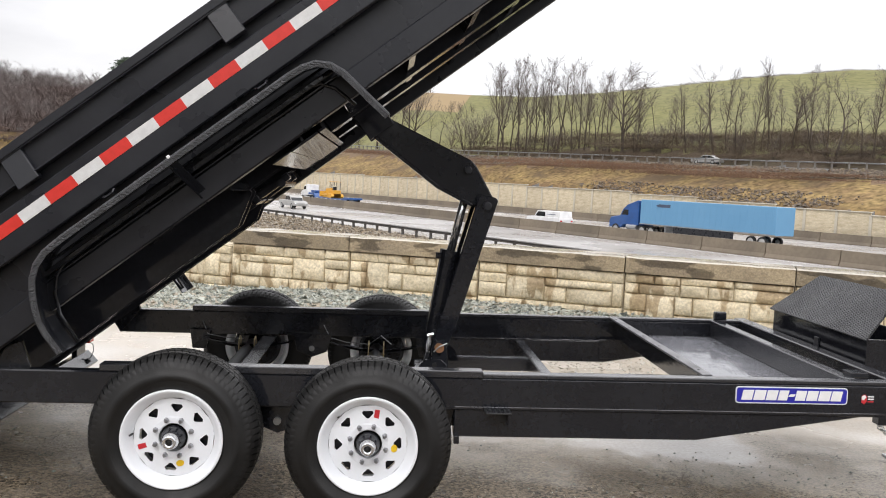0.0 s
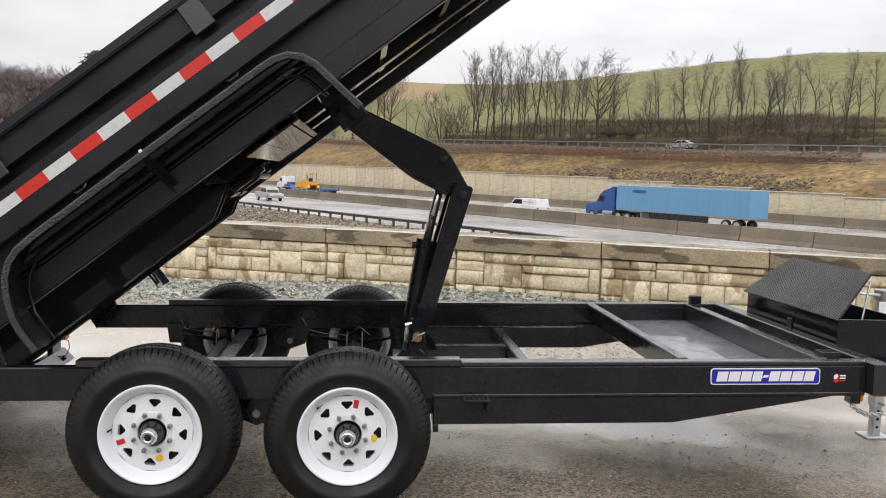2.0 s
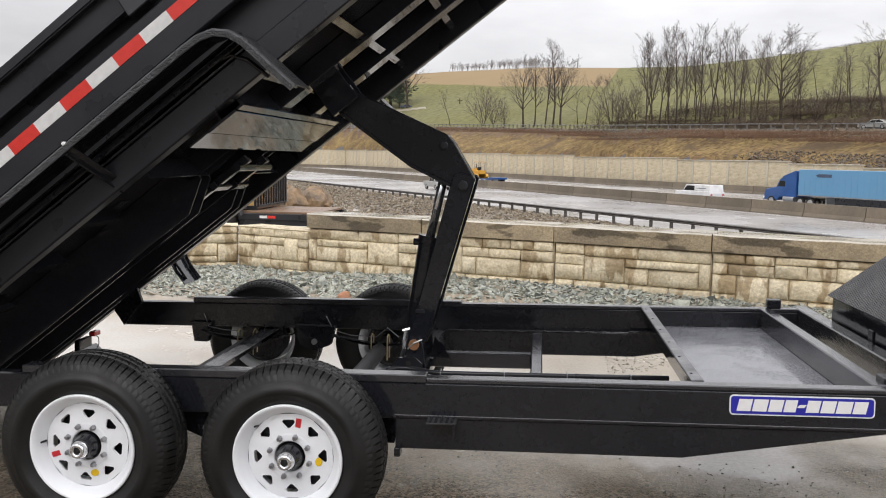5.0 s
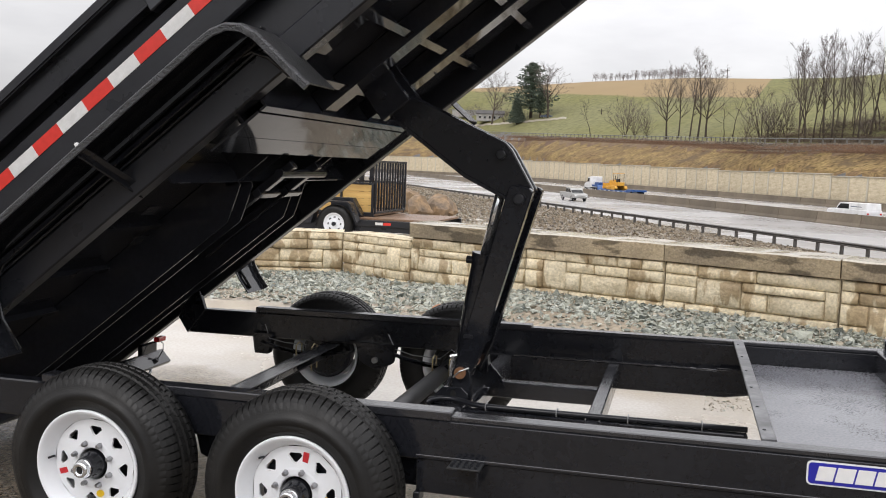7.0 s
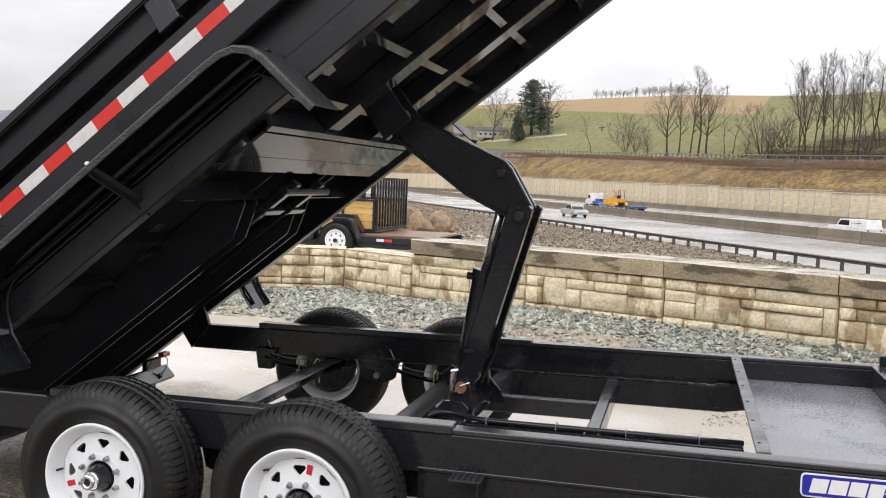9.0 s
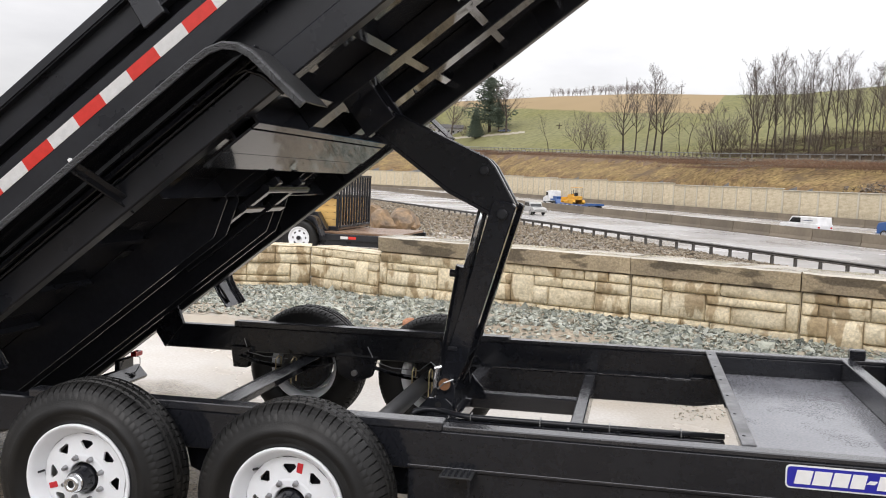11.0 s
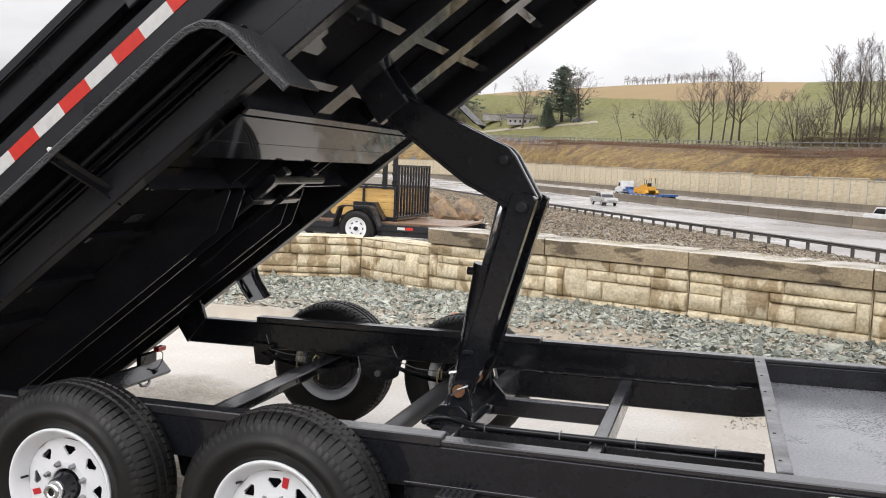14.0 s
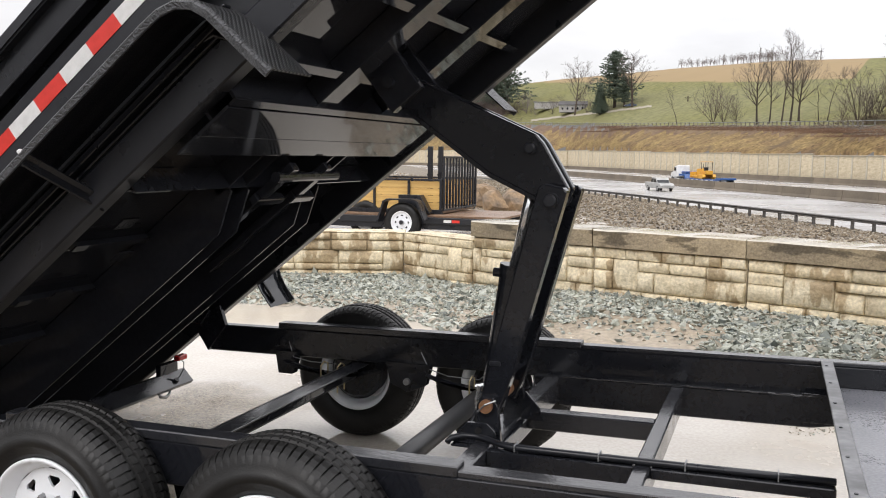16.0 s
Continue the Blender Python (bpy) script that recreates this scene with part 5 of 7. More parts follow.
def barrier(s, label, high):
    prof = [(-0.30, 0), (0.30, 0), (0.30, 0.08), (0.17, 0.33), (0.12, high), (-0.12, high), (-0.17, 0.33), (-0.30, 0.08)]
    bm = bmesh.new()
    k, n = len(prof), 6.08
    solid(bm, [(0.03, y, z) for y, z in prof] + [(n - 0.03, y, z) for y, z in prof], [tuple(range(k)), tuple(range(2 * k - 1, k - 1, -1))] + [(i, i + k, (i + 1) % k + k, (i + 1) % k) for i in range(k)])
    bmesh.ops.recalc_face_normals(bm, faces=bm.faces[:])
    me = mesh_of("barrier_block", bm, M_BARRIER)
    root = thing("concrete_barrier", label, "barrier", place(s, 0, ROAD_Z + 0.03))
    for i in range(72 if s < 60 else 56):
        part("barrier_block", me, None, root, m=pose(21.6 - 6.1 * i, 0, 0))
    return root, me


barrier(S_BARRIER, "long stained concrete highway median barrier", 1.10)
far_barrier, block_me = barrier(S_BARRIER2, "long stained concrete barrier at the panel wall's foot", 1.08)
wall_root = thing("panel_wall", "buff stone-faced panel wall with pale posts beside the highway", "wall", place(S_WALL, 0, ROAD_Z))
STEP = 4.05
rnd = random.Random(5)
post_me = mesh_of("wall_post", box(-0.17, 0.17, -0.26, 0.1, 0, 1, 0.0), M_POST)
panel_me = mesh_of("wall_panel", box(0.15, STEP - 0.15, -0.16, 0.1, 0, 1, 0.0), M_SOUND)
coping_me = mesh_of("wall_coping", box(-0.02, STEP + 0.02, -0.34, 0.16, -0.14, 0.0, 0.03), M_POST)
level = None
for i in range(84):
    a = -320 + STEP * i
    p = along(S_WALL, a, 0)
    want = wall_top(azimuth(p.x, p.y)) - ROAD_Z
    if level is None or abs(want - level) > 0.26:
        level = want + rnd.uniform(-0.04, 0.04)
    part("wall_panel", panel_me, None, wall_root, m=pose(a, 0, 0) @ Matrix.Diagonal((1, 1, level - 0.12, 1)))
    part("wall_post", post_me, None, wall_root, m=pose(a, 0, 0) @ Matrix.Diagonal((1, 1, level - 0.05, 1)))
    part("wall_coping", coping_me, None, wall_root, m=pose(a, 0, level))
# both go on round the far bend
def round_bend(inset, step, count):
    az = 12.55
    for i in range(count):
        r, r2 = wall_r(az) - inset, wall_r(az + 0.2) - inset
        turn = math.degrees(math.atan2(r2 * math.cos(radians(az + 0.2)) - r * math.cos(radians(az)), -r2 * math.sin(radians(az + 0.2)) + r * math.sin(radians(az))))
        yield az, pose(-r * math.sin(radians(az)), r * math.cos(radians(az)), 0, 0, 0, turn) @ pose(step, 0, 0, 0, 0, 180)
        az += math.degrees(step / math.hypot(r, (r2 - r) / radians(0.2)))


bend_wall = thing("panel_wall", "buff panel wall rounding the highway's far bend", "wall", pose(0, 0, ROAD_Z))
for az, m in round_bend(12.7, STEP, 34):
    high = wall_top(az) - ROAD_Z
    part("wall_panel", panel_me, None, bend_wall, m=m @ Matrix.Diagonal((1, 1, high - 0.12, 1)))
    part("wall_post", post_me, None, bend_wall, m=m @ Matrix.Diagonal((1, 1, high - 0.05, 1)))
    part("wall_coping", coping_me, None, bend_wall, m=m @ pose(0, 0, high))
bend_barrier = thing("concrete_barrier", "stained concrete barrier rounding the highway's far bend", "barrier", pose(0, 0, ROAD_Z + 0.03))
for az, m in round_bend(18.0, 6.1, 22):
    part("barrier_block", block_me, None, bend_barrier, m=m)


def guardrail(points, label, height, dark, post):
    """A W-beam rail along ground points, on square posts."""
    root = thing("guardrail", label, "guardrail")
    m = M_BLACK_RAIL if dark else M_ZINC
    pm = mesh_of("rail_post", box(-post / 2, post / 2, 0.02 if dark else -0.10, 0.15, -0.5, height if dark else height + 0.03, 0.0), M_BLACK_RAIL if dark else M_POST_FAR)
    for q, w in zip(points, points[1:]):
        d = w - q
        turn = math.degrees(math.atan2(d.y, d.x))
        part("rail_post", pm, None, root, m=pose(q.x, q.y, q.z, 0, 0, turn))
        bm = bmesh.new()
        prof = [(0.0, height - 0.17), (-0.07, height - 0.14), (-0.07, height - 0.11), (0.0, height - 0.085), (-0.07, height - 0.06), (-0.07, height - 0.03), (0.0, height), (0.02, height), (0.02, height - 0.17)]
        n, k = math.hypot(d.x, d.y), 9
        solid(bm, [(0, y, z) for y, z in prof] + [(n, y, z + d.z) for y, z in prof], [tuple(range(k)), tuple(range(2 * k - 1, k - 1, -1))] + [(i, i + k, (i + 1) % k + k, (i + 1) % k) for i in range(k)])
        bmesh.ops.recalc_face_normals(bm, faces=bm.faces[:])
        part("rail_beam", bm, m, root, m=pose(q.x, q.y, q.z, 0, 0, turn))
    return root


M_POST_FAR = mat("weathered_rail_post", (0.20, 0.185, 0.165), 0.8, var=(0.14, 0.13, 0.115), scale=1)
M_BLACK_RAIL = mat("weathered_dark_rail", (0.075, 0.072, 0.07), 0.6, 0.2, var=(0.12, 0.11, 0.10), scale=2)
near_pts = []
for i in range(112):
    q = 1.4 * (i - 62)
    near_pts.append(Vector((0.75 + 0.53 * q, 45.97 - 0.848 * q, -1.46)))
guardrail(near_pts, "dark weathered steel guardrail along the near highway edge", 0.56, True, 0.085)
far_pts, az = [], 24.0
while az > -36:
    r, z = upper(az)
    far_pts.append(Vector((-math.sin(radians(az)) * r, math.cos(radians(az)) * r, z)))
    r2 = upper(az - 0.2)[0]
    slope = (r2 - r) / radians(0.2)
    az -= math.degrees(2.6 / math.hypot(r, slope))
guardrail(far_pts, "grey steel guardrail along the upper road", 0.85, False, 0.17)


# ---- trees ----
def tree_meshes(seed, form, fine=True):
    """Trunk with limbs, and the twigs, of a bare tree of unit height."""
    rnd = random.Random(seed)
    segs = []

    def grow(p, d, length, r, lev):
        n = (12 if form == "tall" else 8, 5, 4, 1)[lev]
        for i in range(n):
            wob = (0.035 if form == "tall" else 0.05, 0.13, 0.22, 0.3)[lev] * (2.0 if form == "crooked" and lev < 2 else 1)
            d = (d + Vector((rnd.gauss(0, wob), rnd.gauss(0, wob), rnd.gauss(0, wob * 0.6) + (0.10 if lev else 0)))).normalized()
            p2 = p + d * (length / n)
            ra, rb = r * (1 - 0.82 * i / n), r * (1 - 0.82 * (i + 1) / n)
            segs.append((p, p2, ra, rb, lev))
            first = {"tall": 3, "broad": 2, "bush": 0, "crooked": 3}[form]
            if lev < 3 and (lev > 0 or i >= first) and not (lev == 1 and i == 0):
                kids = (2, 2, 4)[lev] + (1 if lev == 0 and form == "broad" else 0) + (1 if lev != 1 and rnd.random() < 0.4 else 0) - (1 if form == "crooked" and rnd.random() < 0.6 else 0) - (1 if form == "bush" and rnd.random() < 0.6 else 0)
                for _ in range(kids):
                    up = {"tall": 0.95, "broad": 0.75, "bush": 0.8, "crooked": 0.8}[form]
                    side = Vector((rnd.gauss(0, 1), rnd.gauss(0, 1), 0))
                    side = (side - side.dot(d) * d).normalized()
                    nd = (d * up + side * (rnd.uniform(0.5, 1.0) if lev < 2 else rnd.uniform(0.7, 1.5))).normalized()
                    reach = {"tall": 0.37, "broad": 0.72, "bush": 0.6, "crooked": 0.5}[form] if lev == 0 else 0.50
                    grow(p2, nd, length * reach * rnd.uniform(0.6, 1.15) * (1 - (0.55 if lev == 0 else 0.4) * i / n), max(rb * 0.52, 0.0007), lev + 1)
            p = p2

    stems = 1 if form != "bush" else 4
    for k in range(stems):
        lean = 0.05 if stems == 1 else 0.35
        grow(Vector((0, 0, -0.02)), Vector((rnd.gauss(0, lean), rnd.gauss(0, lean), 1)).normalized(), {"tall": 0.9, "broad": 0.5, "bush": 0.6, "crooked": 0.75}[form], 0.0125 if stems == 1 else 0.007, 0)
    top = max(s[1].z for s in segs)
    out = []
    for name, keep, sides, material in (("trunk", lambda v: v < 2, 5, M_BARK), ("crown", lambda v: v == 2 or (fine and v == 3), 3, M_TWIG)):
        verts, faces = [], []
        for p, q, ra, rb, lev in segs:
            if not keep(lev):
                continue
            d = (q - p).normalized()
            a = d.orthogonal().normalized()
            b = d.cross(a)
            k = len(verts)
            if lev == 3:                       # twig ends taper to a point
                for j in range(3):
                    verts.append(tuple((p + max(ra * 0.75, 0.00052) * (math.cos(2.0944 * j) * a + math.sin(2.0944 * j) * b)) / top))
                verts.append(tuple(q / top))
                faces += [(k, k + 1, k + 3), (k + 1, k + 2, k + 3), (k + 2, k, k + 3)]
                continue
            for c, rr in ((p, ra), (q, rb)):
                for j in range(sides):
                    an = 2 * math.pi * j / sides
                    verts.append(tuple((c + max(rr, 0.00066 if fine else 0.0012) * (math.cos(an) * a + math.sin(an) * b)) / top))
            faces += [(k + j, k + (j + 1) % sides, k + sides + (j + 1) % sides, k + sides + j) for j in range(sides)]
        me = bpy.data.meshes.new(name)
        me.from_pydata(verts, [], faces)
        me.materials.append(material)
        out.append(me)
    return out


FORMS = {"tall": [tree_meshes(s, "tall") for s in (1, 2, 3, 4)], "broad": [tree_meshes(s, "broad") for s in (11, 12)], "bush": [tree_meshes(s, "bush", False) for s in (21, 22, 23)],
         "crooked": [tree_meshes(s, "crooked") for s in (31, 32, 33)]}
LABELS = {"tall": "tall bare roadside tree with upright branches", "broad": "broad bare tree with spreading crown", "bush": "bare brown shrub with many stems", "crooked": "bare crooked tree with sparse limbs"}
tree_rnd = random.Random(77)


# copies of the forms, trunks too, in the haze-tinted twig colour
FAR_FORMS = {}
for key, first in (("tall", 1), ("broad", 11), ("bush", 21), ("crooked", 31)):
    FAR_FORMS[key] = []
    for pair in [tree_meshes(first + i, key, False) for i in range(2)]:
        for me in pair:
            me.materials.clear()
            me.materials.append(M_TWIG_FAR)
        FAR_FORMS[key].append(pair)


def far_wood(name, label, spots):
    """Many far trees in one mesh: (azimuth, distance, rise of the top, form)."""
    verts, faces, base = [], [], 0
    for az, r, top_e, form in spots:
        x, y = -math.sin(radians(az)) * r, math.cos(radians(az)) * r
        z = land(x, y)[0]
        h = max(3.0, (EYE_Z + top_e * r - z) * 1.1)
        m = pose(x, y, z, 0, 0, tree_rnd.uniform(0, 360)) @ Matrix.Diagonal((h * 1.45, h * 1.45, h, 1))
        m = np.array(m)
        for me in tree_rnd.choice(FAR_FORMS[form]):
            co = np.empty(len(me.vertices) * 3)
            me.vertices.foreach_get("co", co)
            co = co.reshape(-1, 3) @ m[:3, :3].T + m[:3, 3]
            verts += co.tolist()
            faces += [tuple(base + i for i in p.vertices) for p in me.polygons]
            base += len(co)
    me = bpy.data.meshes.new(name)
    me.from_pydata(verts, [], faces)
    me.materials.append(M_TWIG_FAR)
    return tagged(new(name, me), label, "wood", kind="stuff")


def bare_tree(az, r, top_e, form, wide=1.0, group=""):
    x, y = -math.sin(radians(az)) * r, math.cos(radians(az)) * r
    z = land(x, y)[0]
    h = max(2.0, (EYE_Z + top_e * r - z) * 1.17)
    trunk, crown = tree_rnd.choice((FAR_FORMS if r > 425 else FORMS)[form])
    w = h * wide * tree_rnd.uniform(0.9, 1.15)
    t = thing("tree", LABELS[form], "tree", pose(x, y, z, 0, 0, tree_rnd.uniform(0, 360)) @ Matrix.Diagonal((w, w, h, 1)), group)
    part("trunk", trunk, None, t)
    part("crown", crown, None, t)
    return t


ROADSIDE = [(-1.4, 0.1127, "broad"), (-3.0, 0.0822, "crooked"), (-5.6, 0.0861, "bush"), (-6.9, 0.125, "tall"), (-7.2, 0.129, "tall"), (-7.7, 0.1326, "tall"), (-8.3, 0.1364, "tall"), (-8.7, 0.1377, "tall"),
            (-9.3, 0.129, "tall"), (-9.9, 0.124, "tall"), (-10.2, 0.1397, "tall"), (-10.8, 0.1367, "crooked"), (-11.7, 0.1336, "tall"), (-12.2, 0.1367, "tall"), (-12.6, 0.118, "tall"),
            (-13.3, 0.112, "crooked"), (-15.0, 0.1353, "broad"), (-15.9, 0.112, "tall"), (-18.1, 0.1058, "crooked"), (-19.0, 0.113, "crooked"), (-19.8, 0.1146, "crooked"), (-20.7, 0.1352, "crooked"),
            (-21.4, 0.132, "tall"), (-22.0, 0.123, "crooked"), (-23.1, 0.134, "tall"), (-23.5, 0.128, "tall"), (-23.9, 0.1426, "tall"), (-25.3, 0.1245, "broad"), (-26.4, 0.1372, "tall"),
            (-26.6, 0.121, "crooked"), (-27.3, 0.126, "tall"), (-27.9, 0.1316, "crooked"), (-29.3, 0.114, "crooked"), (-29.9, 0.133, "tall"), (-30.4, 0.13, "crooked"), (-31.5, 0.128, "tall")]
for az, e, form in ROADSIDE:
    bare_tree(az, upper(az)[0] + tree_rnd.uniform(10.5, 18), e, form, 1.0 if form != "tall" else 0.75, "trees along the upper road")
for i in range(40):
    az = -6.8 - (7.5 * (i / 20) if i < 20 else 7.5 + 17.5 * (i - 20) / 20) + tree_rnd.uniform(-0.3, 0.3)
    bare_tree(az, upper(az)[0] + tree_rnd.uniform(12, 30), tree_rnd.uniform(0.108, 0.129) if i < 20 else tree_rnd.uniform(0.095, 0.12), tree_rnd.choice(("tall", "tall", "crooked")), 0.7, "trees along the upper road")
for i in range(34):
    az = -8 - 24 * i / 33 + tree_rnd.uniform(-0.4, 0.4)
    bare_tree(az, upper(az)[0] + tree_rnd.uniform(10.5, 20), tree_rnd.uniform(0.056, 0.085 if az < -15 else 0.070), "bush", 1.2, "trees along the upper road")
for az, e, form in [(5.8, 0.073, "crooked"), (3.6, 0.0786, "bush"), (3.0, 0.076, "bush"), (1.0, 0.1101, "broad"), (0.3, 0.1068, "tall"), (-0.9, 0.1223, "tall"), (-0.4, 0.117, "tall"), (-2.5, 0.0767, "crooked"),
                    (-4.7, 0.0899, "bush"), (-3.8, 0.0705, "bush"), (-5.2, 0.075, "bush"), (2.2, 0.066, "bush"), (-6.2, 0.078, "bush")]:
    bare_tree(az, upper(az)[0] + tree_rnd.uniform(11, 16), e, form, 1.0, "trees along the upper road")
for az, b, e, form in [(12.2, 0.0458, 0.1043, "broad"), (8.6, 0.0551, 0.111, "broad"), (15.3, 0.0487, 0.0704, "bush"), (13.6, 0.047, 0.064, "bush"), (11.4, 0.049, 0.07, "bush"), (16.2, 0.05, 0.088, "crooked"),
                       (-4.3, 0.083, 0.0935, "bush"), (-3.7, 0.083, 0.0945, "bush"), (-5.0, 0.085, 0.092, "bush"), (13.0, 0.05, 0.068, "bush"), (10.2, 0.052, 0.066, "bush"), (14.7, 0.047, 0.062, "bush")]:
    bare_tree(az, spot_at(az, b), e, form, 1.15)
bare_tree(14.1, 555, 0.0952, "broad")
row = []
for i in range(76):
    az = 0.3 + 5.6 * i / 75 + tree_rnd.uniform(-0.1, 0.1)
    row.append((az, 521, lerp_table(az, [(0.8, 0.1125), (5.6, 0.106)]) + tree_rnd.uniform(-0.004, 0.002), tree_rnd.choice(("broad", "tall"))))
far_wood("far_tree_row", "row of bare haze-tinted trees on the far crest", row)
row = []
for i in range(260):
    far = tree_rnd.uniform(0.0, 1.0) ** 0.8
    row.append((17.2 + 8.5 * tree_rnd.random(), 440 + 250 * far, 0.060 + 0.038 * far + tree_rnd.uniform(-0.005, 0.005), tree_rnd.choice(("tall", "broad", "bush", "broad"))))
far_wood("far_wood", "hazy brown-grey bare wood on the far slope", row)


def pine_meshes(seed, cone):
    rnd = random.Random(seed)
    bm = sweep([(0, 0, -0.02), (0, 0, 0.5), (0.01, 0, 0.98)], 0.02, 6, radii=[0.022, 0.014, 0.003])
    trunk = mesh_of("trunk", bm, M_BARK)
    verts, faces = [], []
    z = 0.06 if cone else 0.22
    while z < 1.0:
        reach = (0.30 * (1 - z) + 0.015) if cone else (0.36 * (1 - z) ** 0.6 + 0.03) * rnd.uniform(0.55, 1.2)
        n = 16 if cone else 12
        for k in range(n):
            an = 2 * math.pi * (k + rnd.random()) / n
            for q in range(6):
                f = (q + rnd.random()) / 6
                c = Vector((math.cos(an) * reach * f, math.sin(an) * reach * f, z + (0.02 if cone else -0.03 + 0.05 * f) + rnd.gauss(0, 0.012)))
                for _ in range(3):
                    s = rnd.uniform(0.012, 0.03)
                    d = Vector((rnd.gauss(0, 1), rnd.gauss(0, 1), rnd.gauss(0, 0.7))).normalized() * s
                    u = d.orthogonal().normalized() * s * 0.45
                    v = d.cross(u).normalized() * s * 0.3
                    cc = c + Vector((rnd.gauss(0, 0.014), rnd.gauss(0, 0.014), rnd.gauss(0, 0.01)))
                    b = len(verts)
                    verts += [tuple(cc + w) for w in (d, -d, u, -u, v, -v)]
                    faces += [(b, b + 2, b + 4), (b, b + 4, b + 3), (b, b + 3, b + 5), (b, b + 5, b + 2), (b + 1, b + 4, b + 2), (b + 1, b + 3, b + 4), (b + 1, b + 5, b + 3), (b + 1, b + 2, b + 5)]
        z += 0.035 if cone else 0.055
    me = bpy.data.meshes.new("crown")
    me.from_pydata(verts, [], faces)
    me.materials.append(M_NEEDLE)
    return trunk, me


for az, b, e, cone, seed, label in [(9.7, 0.0551, 0.1149, False, 3, "tall dark green pine with layered boughs"), (10.6, 0.0471, 0.0809, True, 4, "dense dark green conical evergreen tree"),
                                    (16.7, 0.0497, 0.115, False, 5, "tall dark green pine with layered boughs"), (17.4, 0.05, 0.099, False, 6, "tall dark green pine with layered boughs"), (9.1, 0.0551, 0.088, False, 8, "dark green pine with layered boughs")]:
    r = spot_at(az, b)
    x, y = -math.sin(radians(az)) * r, math.cos(radians(az)) * r
    z = land(x, y)[0]
    h = EYE_Z + e * r - z
    tr, cr = pine_meshes(seed, cone)
    t = thing("pine_tree" if not cone else "evergreen_tree", label, "tree", pose(x, y, z) @ Matrix.Diagonal((h * (1.15 if cone else 1.6), h * (1.15 if cone else 1.6), h, 1)))
    part("trunk", tr, None, t)
    part("crown", cr, None, t)


# brush under the trees and on the ledge
def brush_mesh(seed, count, spread, tall, material=None):
    rnd = np.random.RandomState(seed)
    verts, faces = [], []
    for _ in range(count):
        x, y = rnd.normal(0, spread), rnd.normal(0, 3.6)
        h = tall * (0.15 + 0.85 * rnd.uniform(0, 1) ** 1.8)
        for _ in range(3):
            dx, dy = rnd.normal(0, 0.35 * h, 2)
            b = len(verts)
            w = 0.05 if tall > 5 else (0.018 if tall > 2 else 0.024)
            verts += [(x - w, y - w, 0), (x + w, y - w, 0), (x, y + w, 0), (x + dx, y + dy, h)]
            faces += [(b, b + 1, b + 3), (b + 1, b + 2, b + 3), (b + 2, b, b + 3)]
    me = bpy.data.meshes.new("brush")
    me.from_pydata(verts, [], faces)
    me.materials.append(material or M_BRUSH)
    return me


brushes = [brush_mesh(s, 520, 4.5, 3.2) for s in (1, 2, 3)]
low_brush = [brush_mesh(s, 700, 5.0, 1.1, M_RUSSET) for s in (4, 5)]
for i in range(90):
    az = -6.0 - 26.5 * i / 89
    r = upper(az)[0] + tree_rnd.uniform(10.5, 30)
    x, y = -math.sin(radians(az)) * r, math.cos(radians(az)) * r
    me = tree_rnd.choice(brushes)
    ob = new("brush", me)
    k = tree_rnd.uniform(0.2, 0.75) * (0.6 if az < -13 else 0.35)
    ob.matrix_basis = pose(x, y, land(x, y)[0] - 0.2, 0, 0, az + tree_rnd.uniform(-60, 60)) @ Matrix.Diagonal((1.2, 1, k, 1))
    tagged(ob, "tangle of bare brown brush under the trees", "brush", kind="stuff")
for i in range(62):
    az = 11.0 - 41.0 * i / 61 + tree_rnd.uniform(-0.5, 0.5)
    r = upper(az)[0] - tree_rnd.uniform(1.5, 6)
    x, y = -math.sin(radians(az)) * r, math.cos(radians(az)) * r
    ob = new("brush", tree_rnd.choice(low_brush))
    ob.matrix_basis = pose(x, y, land(x, y)[0] - 0.1, 0, 0, az) @ Matrix.Diagonal((1.1, 0.8, tree_rnd.uniform(0.25, 0.65), 1))
    tagged(ob, "low russet brush on the rock ledge", "brush", kind="stuff")


far_brush = [brush_mesh(s, 420, 11.0, 7.0, M_WEST) for s in (7, 8)]
for i in range(120):
    az, r = 17.0 + 8.5 * tree_rnd.random(), tree_rnd.uniform(425, 640)
    x, y = -math.sin(radians(az)) * r, math.cos(radians(az)) * r
    ob = new("brush", tree_rnd.choice(far_brush))
    ob.matrix_basis = pose(x, y, land(x, y)[0] - 0.3, 0, 0, az) @ Matrix.Diagonal((1.2, 2.5, tree_rnd.uniform(0.35, 0.9), 1))
    tagged(ob, "thicket of bare brown saplings on the far slope", "brush", kind="stuff")
for i in range(26):
    az = -15.0 - 17.0 * i / 25 + tree_rnd.uniform(-0.3, 0.3)
    r = 329.0
    x, y = -math.sin(radians(az)) * r, math.cos(radians(az)) * r
    ob = new("hedge", tree_rnd.choice(brushes))
    ob.matrix_basis = pose(x, y, land(x, y)[0] - 0.1, 0, 0, az) @ Matrix.Diagonal((0.35, 0.3, tree_rnd.uniform(0.1, 0.32), 1))
    tagged(ob, "low dark hedge along the crest of the field", "hedge", kind="stuff")
# the ridge's blue-grey is distance haze mixed into its base colour
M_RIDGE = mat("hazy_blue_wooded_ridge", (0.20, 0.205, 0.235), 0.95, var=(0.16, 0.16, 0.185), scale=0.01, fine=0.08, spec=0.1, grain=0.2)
verts, faces = [], []
